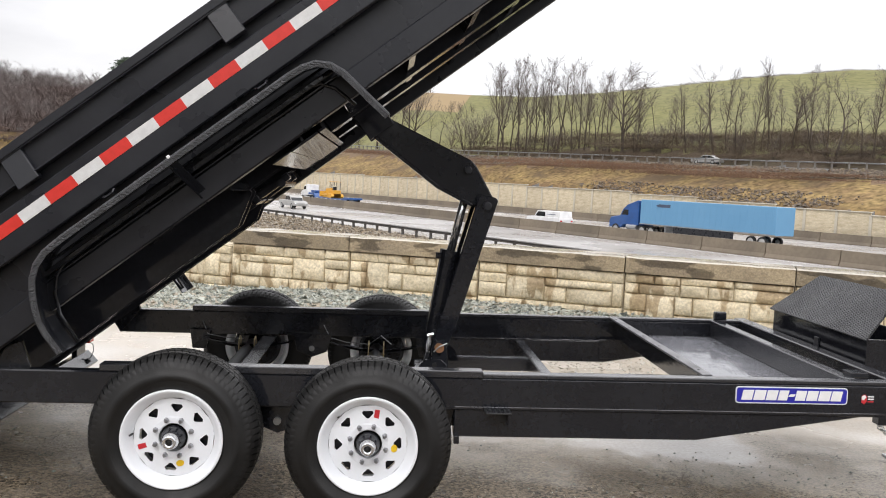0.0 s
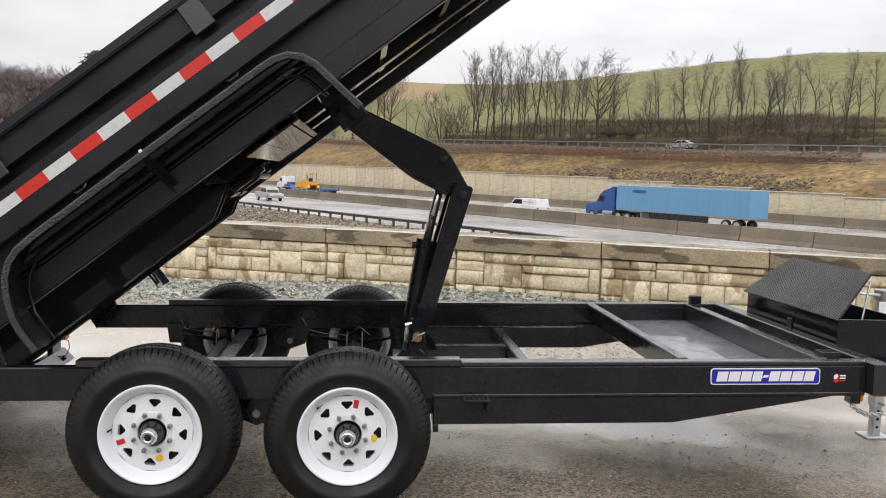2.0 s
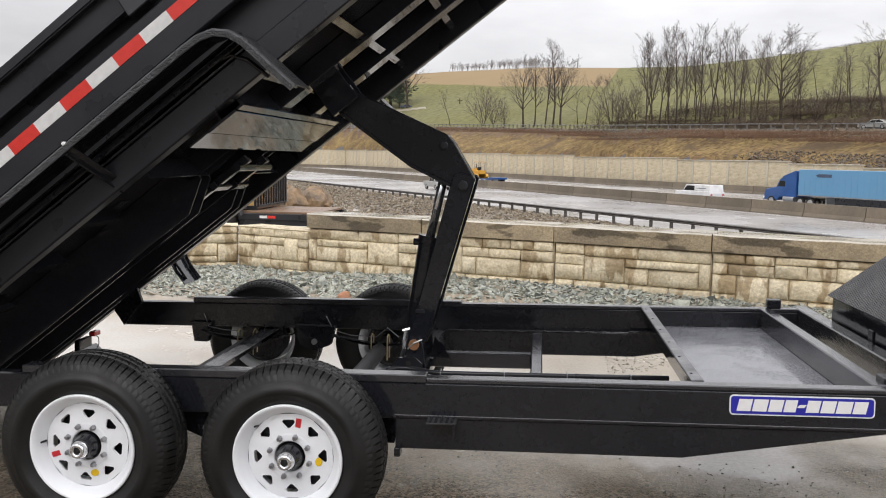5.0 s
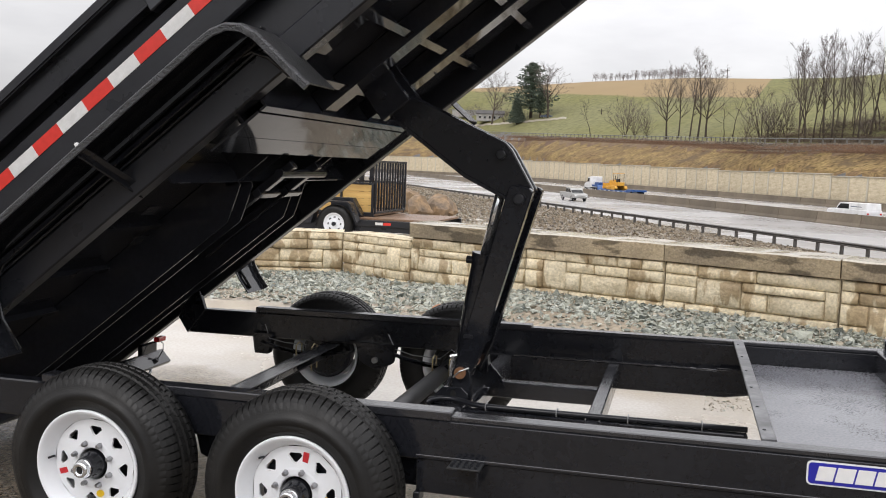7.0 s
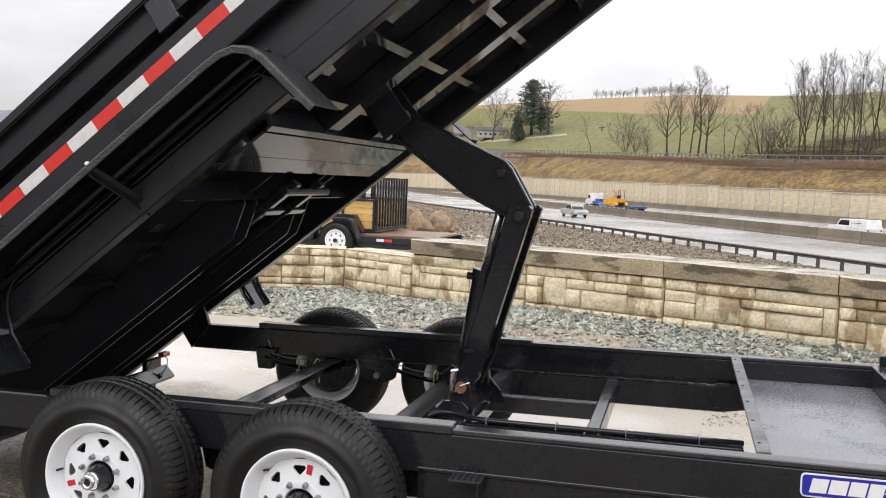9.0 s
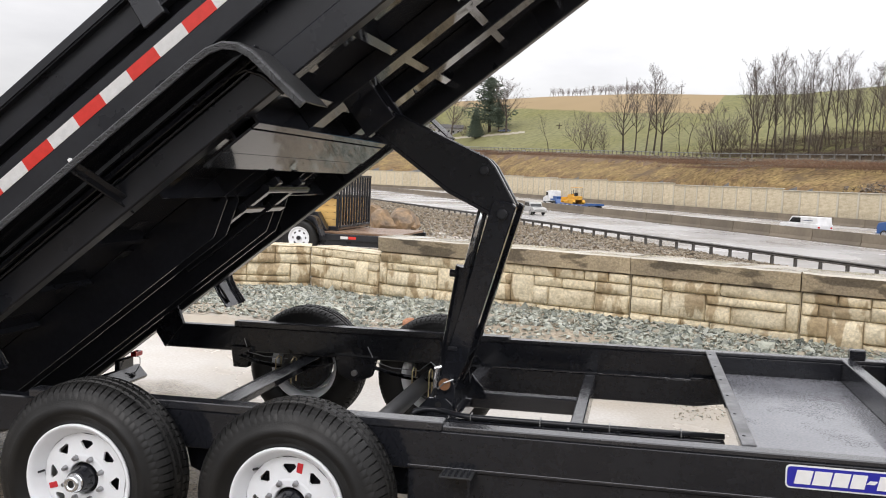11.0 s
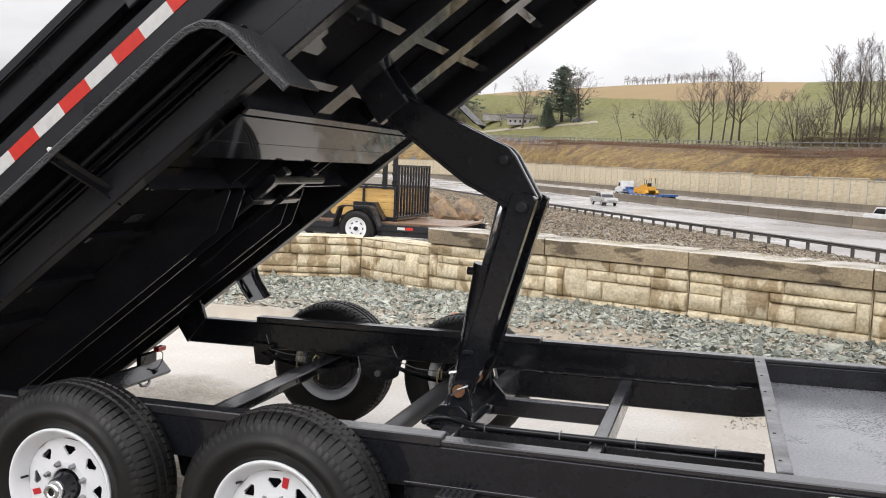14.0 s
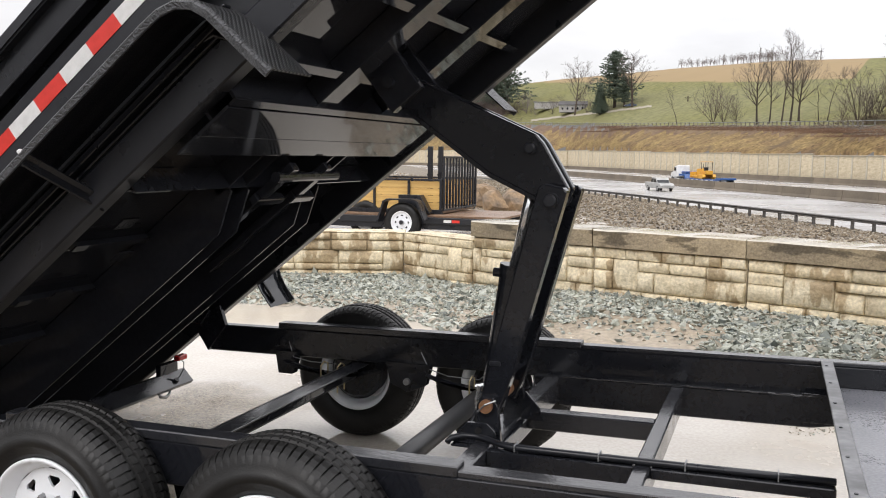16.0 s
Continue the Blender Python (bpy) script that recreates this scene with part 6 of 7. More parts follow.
for i in range(121):
    az = 17.0 + 0.4 * i
    e = lerp_table(az, [(17, 0.088), (24, 0.074), (34, 0.062), (43, 0.052), (46, 0.054), (56, 0.046), (65, 0.03)]) + 0.0016 * noise.noise((az * 0.9, 0, 2)) + 0.0006 * noise.noise((az * 6, 0, 5))
    for r, h in ((1050, -5), (1250, 0.6), (1400, 1.0), (1700, 0.3)):
        verts.append((-math.sin(radians(az)) * r, math.cos(radians(az)) * r, h if h < 0 else EYE_Z + e * 1400 * h))
    if i:
        b = 4 * (i - 1)
        faces += [(b + k, b + k + 1, b + k + 5, b + k + 4) for k in range(3)]
me = bpy.data.meshes.new("far_ridge")
me.from_pydata(verts, [], faces)
me.materials.append(M_RIDGE)
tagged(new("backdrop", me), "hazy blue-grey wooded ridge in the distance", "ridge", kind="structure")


# ---- loose stone ----
def shards(name, spots, size, material, label, flat=0.4, seed=0):
    """Broken stones, each with eight faces, at the given places."""
    rnd = np.random.RandomState(seed)
    n = len(spots)
    base = np.array([(1, 0, 0), (-1, 0, 0), (0, 1, 0), (0, -1, 0), (0, 0, 1), (0, 0, -1)], float)
    tri = np.array([(0, 2, 4), (2, 1, 4), (1, 3, 4), (3, 0, 4), (2, 0, 5), (1, 2, 5), (3, 1, 5), (0, 3, 5)])
    v = base[None] * rnd.uniform(0.5, 1.25, (n, 6, 1)) + rnd.normal(0, 0.16, (n, 6, 3))
    v[:, :, 2] *= flat
    q = rnd.normal(0, 1, (n, 4)) * np.array([1, 0.35, 0.35, 1.6])
    q /= np.linalg.norm(q, axis=1, keepdims=True)
    w, x, y, z = q.T
    rot = np.stack([np.stack([1 - 2 * (y * y + z * z), 2 * (x * y - z * w), 2 * (x * z + y * w)], -1), np.stack([2 * (x * y + z * w), 1 - 2 * (x * x + z * z), 2 * (y * z - x * w)], -1),
                    np.stack([2 * (x * z - y * w), 2 * (y * z + x * w), 1 - 2 * (x * x + y * y)], -1)], 1)
    v = np.einsum("nij,nkj->nki", rot, v) * (size * rnd.lognormal(0, 0.38, (n, 1, 1))) + np.asarray(spots)[:, None, :]
    me = bpy.data.meshes.new(name)
    me.from_pydata(v.reshape(-1, 3).tolist(), [], (tri[None] + 6 * np.arange(n)[:, None, None]).reshape(-1, 3).tolist())
    for m in material:
        me.materials.append(m)
    pick = np.repeat(rnd.randint(0, len(material), n), 8)
    me.polygons.foreach_set("material_index", pick.astype(int).tolist())
    return tagged(new(name, me), label, "gravel", kind="stuff")


def wall_distance(x, y):
    best = 9.0
    for p, q in zip(CORNERS, CORNERS[1:]):
        d = (q[0] - p[0], q[1] - p[1])
        n = math.hypot(*d)
        t = max(0, min(n, ((x - p[0]) * d[0] + (y - p[1]) * d[1]) / n))
        best = min(best, math.hypot(x - p[0] - d[0] / n * t, y - p[1] - d[1] / n * t))
    return best


def gravel_height(x, y, d):
    reach = 1.55 + 0.35 * noise.noise((x * 0.7, y * 0.7, 4)) + 0.35 * min(1, max(0, x - 0.5)) - 0.95 * min(1, max(0, x - 1.3))
    return 0.17 * max(0, 1 - d / reach) ** 0.8 * min(1, max(0.35, (x + 3.2) / 3)), reach


M_GRAVEL_DARK = mat("dark_green_stone", (0.19, 0.205, 0.17), 0.6, var=(0.12, 0.135, 0.125), scale=9, fine=60, spec=0.5)
M_GRAVEL_PALE = mat("pale_grey_stone", (0.45, 0.455, 0.39), 0.6, var=(0.33, 0.35, 0.32), scale=9, fine=60)
M_GRAVEL_TAN = mat("tan_stone", (0.34, 0.30, 0.23), 0.6, var=(0.27, 0.24, 0.19), scale=9, fine=60)
g_rnd = np.random.RandomState(8)
spots = []
while len(spots) < 30000:
    x, y = g_rnd.uniform(-6.0, 7.2), g_rnd.uniform(2.6, 8.6)
    line = lerp_table(x, [(p[0], p[1]) for p in CORNERS])
    if y > line + 0.02:
        continue
    d = wall_distance(x, y)
    h, reach = gravel_height(x, y, d)
    if d > reach * 1.25 or (d > reach * 0.8 and g_rnd.rand() > 0.25):
        continue
    if d > 0.75 and -0.9 < x < 1.0 and noise.noise((x * 1.3, y * 1.3, 2)) > -0.25 and g_rnd.rand() > 0.12:
        continue
    spots.append((x, y, h + g_rnd.uniform(0.0, 0.02)))
shards("gravel", spots, 0.0255, [M_GRAVEL, M_GRAVEL, M_GRAVEL, M_GRAVEL_DARK, M_GRAVEL_DARK, M_GRAVEL_PALE, M_GRAVEL_PALE, M_GRAVEL_TAN], "loose green-grey crushed stone along the wall", 0.42, 1)
bm = bmesh.new()
grid = {}
for i in range(67):
    for j in range(37):
        x, y = -6.2 + 0.2 * i, 2.0 + 0.19 * j
        line = lerp_table(x, [(p[0], p[1]) for p in CORNERS])
        d = wall_distance(x, y)
        h, reach = gravel_height(x, y, d)
        if y < line + 0.3 and d < reach + 0.5 + 0.9 * noise.noise((x * 0.9, y * 0.9, 6)):
            grid[i, j] = bm.verts.new((x, y, h + 0.004 if d < reach else 0.004))
for (i, j), v in grid.items():
    c = [grid.get(k) for k in ((i, j), (i + 1, j), (i + 1, j + 1), (i, j + 1))]
    if all(c):
        bm.faces.new(c)
thing("gravel_bed", "muddy stone dust under the crushed stone", "ground", kind="stuff", bm=bm, material=M_MUD, smooth=True)
spots = []
while len(spots) < 2600:
    x, y = g_rnd.uniform(-3.5, 4.5), g_rnd.uniform(-1.6, 1.3)
    if noise.noise((x * 1.1, y * 1.6, 3)) > -0.1 or g_rnd.rand() < 0.15:
        spots.append((x, y, 0.002))
shards("loose_grit", spots, 0.0055, [M_GRAVEL_TAN, M_GRAVEL_DARK, M_GRAVEL, M_GRAVEL_DARK], "loose grit scattered on the wet apron", 0.6, 6)
spots = []
while len(spots) < 2600:
    x, y = g_rnd.uniform(1.5, 4.2), g_rnd.uniform(3.1, 4.2)
    if noise.noise((x * 0.8, y * 2.2, 9)) > -0.25 + 0.5 * max(0, 3.5 - y):
        spots.append((x, y, 0.002))
shards("stone_dust", spots, 0.0065, [M_GRAVEL_TAN, M_GRAVEL_TAN, M_GRAVEL_PALE], "tan stone dust and chips on the wet pad", 0.5, 9)
spots = []
while len(spots) < 60000:
    s, a = 3.0 + 20.3 * g_rnd.rand() ** 0.8, g_rnd.uniform(-68, -8)
    p = along(s, a, 0)
    if wall_distance(p.x, p.y) < 0.6 or p.y < 5 or (p.y < lerp_table(p.x, [(q[0], q[1]) for q in CORNERS]) + 0.5) or (-9 < p.x < -2.6 and 12 < p.y < 16):
        continue
    spots.append((p.x, p.y, land(p.x, p.y)[0] + 0.02))
M_GRAVEL_BROWN = mat("brown_stone", (0.225, 0.175, 0.115), 0.7, var=(0.155, 0.12, 0.08), scale=4, fine=30)
M_GRAVEL_UMBER = mat("dark_umber_stone", (0.10, 0.082, 0.06), 0.6, var=(0.075, 0.06, 0.045), scale=4, fine=30)
shards("roadside_gravel", spots, 0.036, [M_GRAVEL_BROWN, M_GRAVEL_BROWN, M_GRAVEL_BROWN, M_GRAVEL_TAN, M_GRAVEL_UMBER], "brown broken stone on the roadside slope", 0.6, 2)
spots = []
while len(spots) < 19000:
    az = g_rnd.uniform(-31, 10)
    ru = upper(az)[0]
    low = g_rnd.rand() < 0.5 and az < -11
    r = ru - g_rnd.uniform(0.5, 4.5) if not low else ru - (ru - 86 / max(0.3, HW[0] * -math.sin(radians(az)) + HW[1] * math.cos(radians(az)))) * g_rnd.uniform(0.55, 0.98)
    x, y = -math.sin(radians(az)) * r, math.cos(radians(az)) * r
    if low and 0.42 + noise.noise((az * 0.30, r * 0.10, 7)) + 0.6 * noise.noise((az * 1.4, r * 0.4, 2)) - 0.14 * max(0, abs(az + 20.5) - 5) < 0.6 * g_rnd.rand():
        continue
    spots.append((x, y, land(x, y)[0] + 0.1))
shards("ledge_rock", spots, 0.14, [M_SCREE, M_SCREE, M_GRAVEL_BROWN], "broken grey rock on the bank and ledge", 0.7, 3)

# brown boulders heaped beyond the wall
b_rnd = random.Random(12)
for i in range(34):
    x, y = b_rnd.uniform(-10.2, -5.8), 0
    y = 25.5 + b_rnd.uniform(-1.5, 1.5) - 1.7 * (x + 7.4)
    bm = bmesh.new()
    bmesh.ops.create_icosphere(bm, subdivisions=3, radius=1)
    k = b_rnd.uniform(0.2, 0.5)
    cuts = [(Vector((b_rnd.gauss(0, 1), b_rnd.gauss(0, 1), b_rnd.gauss(0, 1))).normalized(), b_rnd.uniform(0.5, 0.85)) for _ in range(11)]
    for v in bm.verts:
        co = v.co.copy()
        for n, d in cuts:
            over = co.dot(n) - d
            if over > 0:
                co -= n * over
        co *= 1 + 0.10 * noise.noise(co * 2.5 + Vector((i * 7.1, 0, 0)))
        v.co = Vector((co.x * 1.45, co.y * 1.1, co.z)) * k
    z0 = land(x, y)[0]
    thing("boulder", "rough ochre boulder on the gravel", "boulder", pose(x, y, z0 + k * 0.45, 0, 0, b_rnd.uniform(0, 360)), "boulders beyond the wall", bm=bm, material=M_BOULDER)
b = bmesh.new()
bmesh.ops.create_icosphere(b, subdivisions=2, radius=0.075)
for v in b.verts:
    v.co *= 1 + 0.3 * noise.noise(v.co * 20)
thing("stone", "single reddish stone on the gravel", "stone", pose(-1.1, 5.9, 0.05), bm=b, material=mat("red_stone", (0.42, 0.2, 0.11), 0.7, scale=9, bump=0.4))


# ---- trailers parked beyond the wall ----
small_tyre = mesh_of("tyre", lathe([(0.20, 0.03), (0.22, 0.0), (0.30, -0.008), (0.35, 0.02), (0.362, 0.05), (0.362, 0.16), (0.35, 0.19), (0.30, 0.21), (0.20, 0.2)], 40), M_RUBBER, True)
small_rim = mesh_of("rim", lathe([(0.0, 0.03), (0.05, 0.028), (0.06, 0.045), (0.10, 0.045), (0.15, 0.05), (0.17, 0.045), (0.20, 0.012), (0.212, 0.01), (0.212, 0.03), (0.19, 0.06), (0.19, 0.19)], 32), M_RIM)
slot_me = mesh_of("rim_slot", box(-0.012, 0.012, -0.003, 0.004, -0.02, 0.02), M_BLACK_DULL)


def small_wheel(root, x, y, z, turn=0):
    w = part("wheel", small_tyre, None, root, "black tyre on a white spoked rim", pose(x, y, z, 0, 0, turn))
    part("rim", small_rim, None, w)
    part("hub_cap", sweep([(0, 0.035, 0), (0, -0.01, 0)], 0.04, 12), M_BLACK_DULL, w)
    for k in range(8):
        part("rim_slot", slot_me, None, w, m=pose(0, 0, 0, 0, k * 45, 0) @ pose(0.128, 0.043, 0))


flat = thing("flatbed_trailer", "black flatbed trailer with brown deck boards", "trailer", pose(0, 12.9, 0.0))
for y in (0.0, 2.0):
    part("side_rail", box(-9.2, -3.15, y, y + 0.08, 0.34, 0.46, 0.008), M_BLACK_DULL, flat)
for i in range(13):
    part("deck_board", box(-9.15, -3.2, 0.09 + i * 0.146, 0.09 + i * 0.146 + 0.14, 0.46, 0.50, 0.004), M_DECK, flat)
for x, m_t in ((-6.75, M_RED_TAPE), (-6.6, M_WHITE_TAPE), (-4.32, M_WHITE_TAPE), (-4.16, M_RED_TAPE), (-3.4, M_RED_TAPE)):
    part("tape", box(x, x + 0.15, -0.004, 0.0, 0.375, 0.425), m_t, flat)
small_wheel(flat, -5.11, -0.14, 0.362)
part("fender", prism([(-5.60, 0.36), (-5.46, 0.76), (-5.38, 0.80), (-4.84, 0.80), (-4.76, 0.76), (-4.62, 0.42), (-4.66, 0.42), (-4.80, 0.74), (-4.86, 0.775), (-5.36, 0.775), (-5.43, 0.74), (-5.56, 0.36)], -0.20, 0.02), M_BLACK_DULL, flat)
part("axle", sweep([(-5.11, -0.02, 0.36), (-5.11, 2.0, 0.36)], 0.04, 10), M_BLACK_DULL, flat)
for y in (0.05, 2.0):
    bm = box(-9.0, -3.4, y, y + 0.05, 0.24, 0.34, 0.004)
    part("under_rail", bm, M_BLACK_DULL, flat)

util = thing("utility_trailer", "black utility trailer with yellow board sides and mesh gate", "trailer", pose(0, 13.3, 0.0))
part("floor", box(-8.4, -4.50, 0.0, 1.9, 0.515, 0.56, 0.004), M_DECK, util)
for y in (0.0, 1.88):
    part("top_rail", box(-8.4, -4.50, y - 0.02, y + 0.03, 1.12, 1.16, 0.004), M_BLACK_DULL, util)
    part("bottom_rail", box(-8.4, -4.50, y - 0.03, y + 0.04, 0.50, 0.58, 0.004), M_BLACK_DULL, util)
    for x in (-8.38, -7.5, -6.64, -5.92, -5.20, -4.55):
        part("upright", box(x, x + 0.045, y - 0.035, y + 0.0, 0.56, 1.13, 0.003), M_BLACK_DULL, util)
    for i in range(4):
        part("side_board", box(-8.36, -4.53, y + 0.002, y + 0.03, 0.585 + i * 0.134, 0.585 + i * 0.134 + 0.127, 0.004), M_WOOD, util)
gate = part("ramp_gate", box(-4.50, -4.46, 0.0, 1.9, 0.56, 0.60, 0.004), M_BLACK_DULL, util, "black steel ramp gate standing upright")
part("gate_top", box(-4.50, -4.46, 0.0, 1.9, 1.55, 1.59, 0.004), M_BLACK_DULL, gate)
for i in range(12):
    part("gate_bar", box(-4.50, -4.465, 0.01 + i * 0.168, 0.01 + i * 0.168 + 0.05, 0.60, 1.55, 0.002), M_BLACK_DULL, gate)
part("fender", prism([(-5.30, 0.52), (-5.30, 0.86), (-4.86, 0.86), (-4.66, 0.52)], -0.24, -0.04, 0.006), M_BLACK_DULL, util)
small_wheel(util, -6.1, -0.02, 0.362)
for x in (-5.16, -4.94):
    part("loading_ramp", box(x, x + 0.09, 0.9, 0.97, 0.56, 1.78, 0.004), M_BLACK_DULL, util)
    for i in range(6):
        part("ramp_rung", box(x - 0.01, x + 0.10, 0.89, 0.90, 0.66 + i * 0.18, 0.70 + i * 0.18), M_BLACK_DULL, util)


# ---- vehicles ----
car_tyre = mesh_of("tyre", lathe([(0.20, 0.02), (0.24, 0.0), (0.32, 0.01), (0.335, 0.04), (0.335, 0.18), (0.32, 0.21), (0.20, 0.2)], 28), M_RUBBER, True)
car_rim = mesh_of("rim", lathe([(0.0, 0.02), (0.06, 0.02), (0.16, 0.04), (0.20, 0.01), (0.215, 0.015), (0.20, 0.06)], 24), M_CAR_SILVER)


def car(name, label, category, m, length, width, body, glass, paint, axles, wheel_k=1.0):
    """A car that faces -x; body and glass are side outlines in x and z."""
    root = thing(name, label, category, m)
    part("body", prism(body, -width / 2, width / 2, 0.05), paint, root)
    bm = prism(glass, -width / 2 + 0.10, width / 2 - 0.10, 0.03)
    part("cabin", bm, paint, root)
    gx = [p[0] for p in glass]
    gz = [p[1] for p in glass]
    cx, cz = (min(gx) + max(gx)) / 2, (min(gz) + max(gz)) / 2
    inner = [(cx + (x - cx) * 0.90, cz + (z - cz) * 0.68 - 0.02) for x, z in glass]
    for y0, y1 in ((-width / 2 + 0.085, -width / 2 + 0.12), (width / 2 - 0.12, width / 2 - 0.085)):
        win = part("side_window", prism(inner, y0, y1), M_GLASS, root)
        part("pillar", box(cx - 0.04, cx + 0.04, y0 - 0.006, y1 + 0.006, min(gz), max(gz) - 0.03), paint, win)
    (x0, z0), (x1, z1) = glass[0], glass[1]
    bm = bmesh.new()
    w = width / 2 - 0.18
    hexa(bm, [(x0 - 0.012, -w, z0 + 0.03), (x0 + 0.02, -w, z0 + 0.03), (x0 + 0.02, w, z0 + 0.03), (x0 - 0.012, w, z0 + 0.03)], [(x1 - 0.012, -w, z1 - 0.04), (x1 + 0.02, -w, z1 - 0.04), (x1 + 0.02, w, z1 - 0.04), (x1 - 0.012, w, z1 - 0.04)])
    part("windscreen", bm, M_GLASS, root)
    for x in axles:
        for y, t in ((-width / 2 - 0.01, 0), (width / 2 + 0.01, 180)):
            wh = part("wheel", car_tyre, None, root, m=pose(x, y, 0.335 * wheel_k, 0, 0, t) @ Matrix.Diagonal((wheel_k, 1, wheel_k, 1)))
            part("rim", car_rim, None, wh)
    xf, xr = min(p[0] for p in body), max(p[0] for p in body)
    for y in (-width / 2 + 0.22, width / 2 - 0.22):
        part("headlight", box(xf - 0.01, xf + 0.06, y - 0.16, y + 0.16, 0.62, 0.74, 0.02), M_CHROME, root)
        part("tail_light", box(xr - 0.05, xr + 0.012, y - 0.12, y + 0.12, 0.70, 0.86, 0.01), M_LAMP_RED, root)
    return root


SEDAN = [(-2.35, 0.32), (-2.38, 0.62), (-2.2, 0.80), (-1.0, 0.92), (1.5, 0.95), (2.3, 0.92), (2.38, 0.7), (2.34, 0.35), (1.9, 0.26), (-1.9, 0.26)]
SEDAN_CAB = [(-1.05, 0.88), (-0.25, 1.40), (0.85, 1.42), (1.75, 0.92)]
PICKUP = [(-3.0, 0.42), (-3.05, 0.80), (-2.9, 1.02), (-1.75, 1.12), (3.0, 1.14), (3.06, 0.9), (3.04, 0.5), (2.5, 0.4), (-2.4, 0.4)]
PICKUP_CAB = [(-1.75, 1.06), (-1.15, 1.80), (2.86, 1.84), (3.0, 1.08)]
pickup = car("pickup_truck", "white pickup truck with a cap on the far lanes", "car", place(61.0, -76, ROAD_Z + 0.03), 6.1, 1.95, PICKUP, PICKUP_CAB, M_CAR_WHITE, (-1.95, 1.75), 1.1)
part("cap_panel", box(0.35, 2.75, -0.915, 0.915, 1.14, 1.80, 0.03), M_CAR_WHITE, pickup, "white cap over the bed")
part("lettering_bar", box(0.7, 2.3, -0.924, -0.914, 1.40, 1.46), M_CAR_BLUE, pickup)
CREW = [(-2.65, 0.42), (-2.68, 0.78), (-2.5, 1.0), (-1.4, 1.08), (0.75, 1.10), (2.65, 1.10), (2.70, 0.9), (2.66, 0.5), (2.2, 0.4), (-2.2, 0.4)]
CREW_CAB = [(-1.4, 1.02), (-0.85, 1.70), (0.55, 1.72), (0.85, 1.06)]
car("pickup_truck", "silver crew-cab pickup truck on the near lanes", "car", place(42.0, -106, ROAD_Z + 0.03, 180), 5.4, 1.9, CREW, CREW_CAB, M_CAR_SILVER, (-1.7, 1.65), 1.1)
hauler = thing("lowboy_truck", "white truck hauling a yellow bulldozer on a blue lowboy trailer", "truck", place(62.0, -140, ROAD_Z + 0.03))
part("cab", prism([(-9.6, 0.6), (-9.7, 1.3), (-9.5, 1.7), (-8.5, 1.9), (-8.1, 2.8), (-6.6, 2.95), (-6.5, 1.0), (-8.0, 0.9)], -1.1, 1.1, 0.06), M_CAR_WHITE, hauler, "white day cab")
part("side_window", prism([(-8.35, 1.98), (-8.05, 2.6), (-7.3, 2.6), (-7.3, 1.98)], -1.115, 1.115), M_GLASS, hauler)
part("chassis_frame", box(-9.0, -3.2, -0.45, 0.45, 0.75, 1.0, 0.01), M_BLACK_DULL, hauler)
low = part("lowboy_deck", prism([(-5.6, 1.15), (-5.6, 1.5), (-3.2, 1.5), (-2.6, 0.85), (8.6, 0.85), (9.6, 1.15), (11.2, 1.15), (11.2, 0.85), (8.8, 0.5), (-2.8, 0.5), (-3.4, 1.15)], -1.3, 1.3, 0.02), M_TRUCK_BLUE, hauler, "royal blue lowboy trailer deck")
part("gooseneck_frame", box(-5.4, -3.4, -0.9, 0.9, 1.5, 1.95, 0.05), M_TRUCK_BLUE, low)
for k in range(6):
    part("tape", box(-2.0 + 1.9 * k, -1.2 + 1.9 * k, -1.312, -1.3, 0.6, 0.72), M_WHITE_TAPE, low)
for x in (-8.9, -5.3, -4.1, 8.9, 10.1):
    for y, t in ((-1.2, 0), (1.2, 180)):
        w = part("wheel", car_tyre, None, hauler, m=pose(x, y, 0.48, 0, 0, t) @ Matrix.Diagonal((1.45, 1.4, 1.45, 1)))
        part("rim", car_rim, None, w)
M_DOZER = mat("yellow_machine_paint", (0.66, 0.34, 0.03), 0.45, var=(0.56, 0.28, 0.03), scale=2, grain=0.08)
dozer = thing("bulldozer", "yellow bulldozer chained on the lowboy trailer", "bulldozer", place(62.0, -140, ROAD_Z + 0.03) @ pose(2.2, 0, 0.85))
for y0, y1 in ((-1.15, -0.65), (0.65, 1.15)):
    track = part("track", prism([(-1.9, 0.25), (-1.6, 0.0), (1.6, 0.0), (2.0, 0.3), (1.7, 0.75), (-1.5, 0.75)], y0, y1, 0.03), M_DOZER, dozer, "worn steel crawler track")
    for k in range(7):
        part("track_pad", box(-1.5 + 0.45 * k, -1.2 + 0.45 * k, y0 - 0.01, y1 + 0.01, -0.0, 0.05), M_BARRIER, track)
part("engine_hood", prism([(-1.8, 0.7), (-1.8, 1.55), (-0.2, 1.7), (0.2, 1.3), (1.9, 1.35), (1.9, 0.7)], -0.6, 0.6, 0.05), M_DOZER, dozer)
part("seat", box(0.3, 0.8, -0.3, 0.3, 1.3, 1.9, 0.04), M_BLACK_DULL, dozer)
for x in (-0.15, 1.55):
    for y in (-0.6, 0.55):
        part("canopy_post", box(x, x + 0.07, y, y + 0.07, 1.3, 2.75, 0.01), M_BLACK_DULL, dozer)
part("canopy", box(-0.3, 1.75, -0.7, 0.7, 2.75, 2.83, 0.02), M_DOZER, dozer)
part("exhaust_stack", sweep([(-1.1, 0.2, 1.55), (-1.1, 0.2, 2.4)], 0.06, 10), M_BLACK_DULL, dozer)
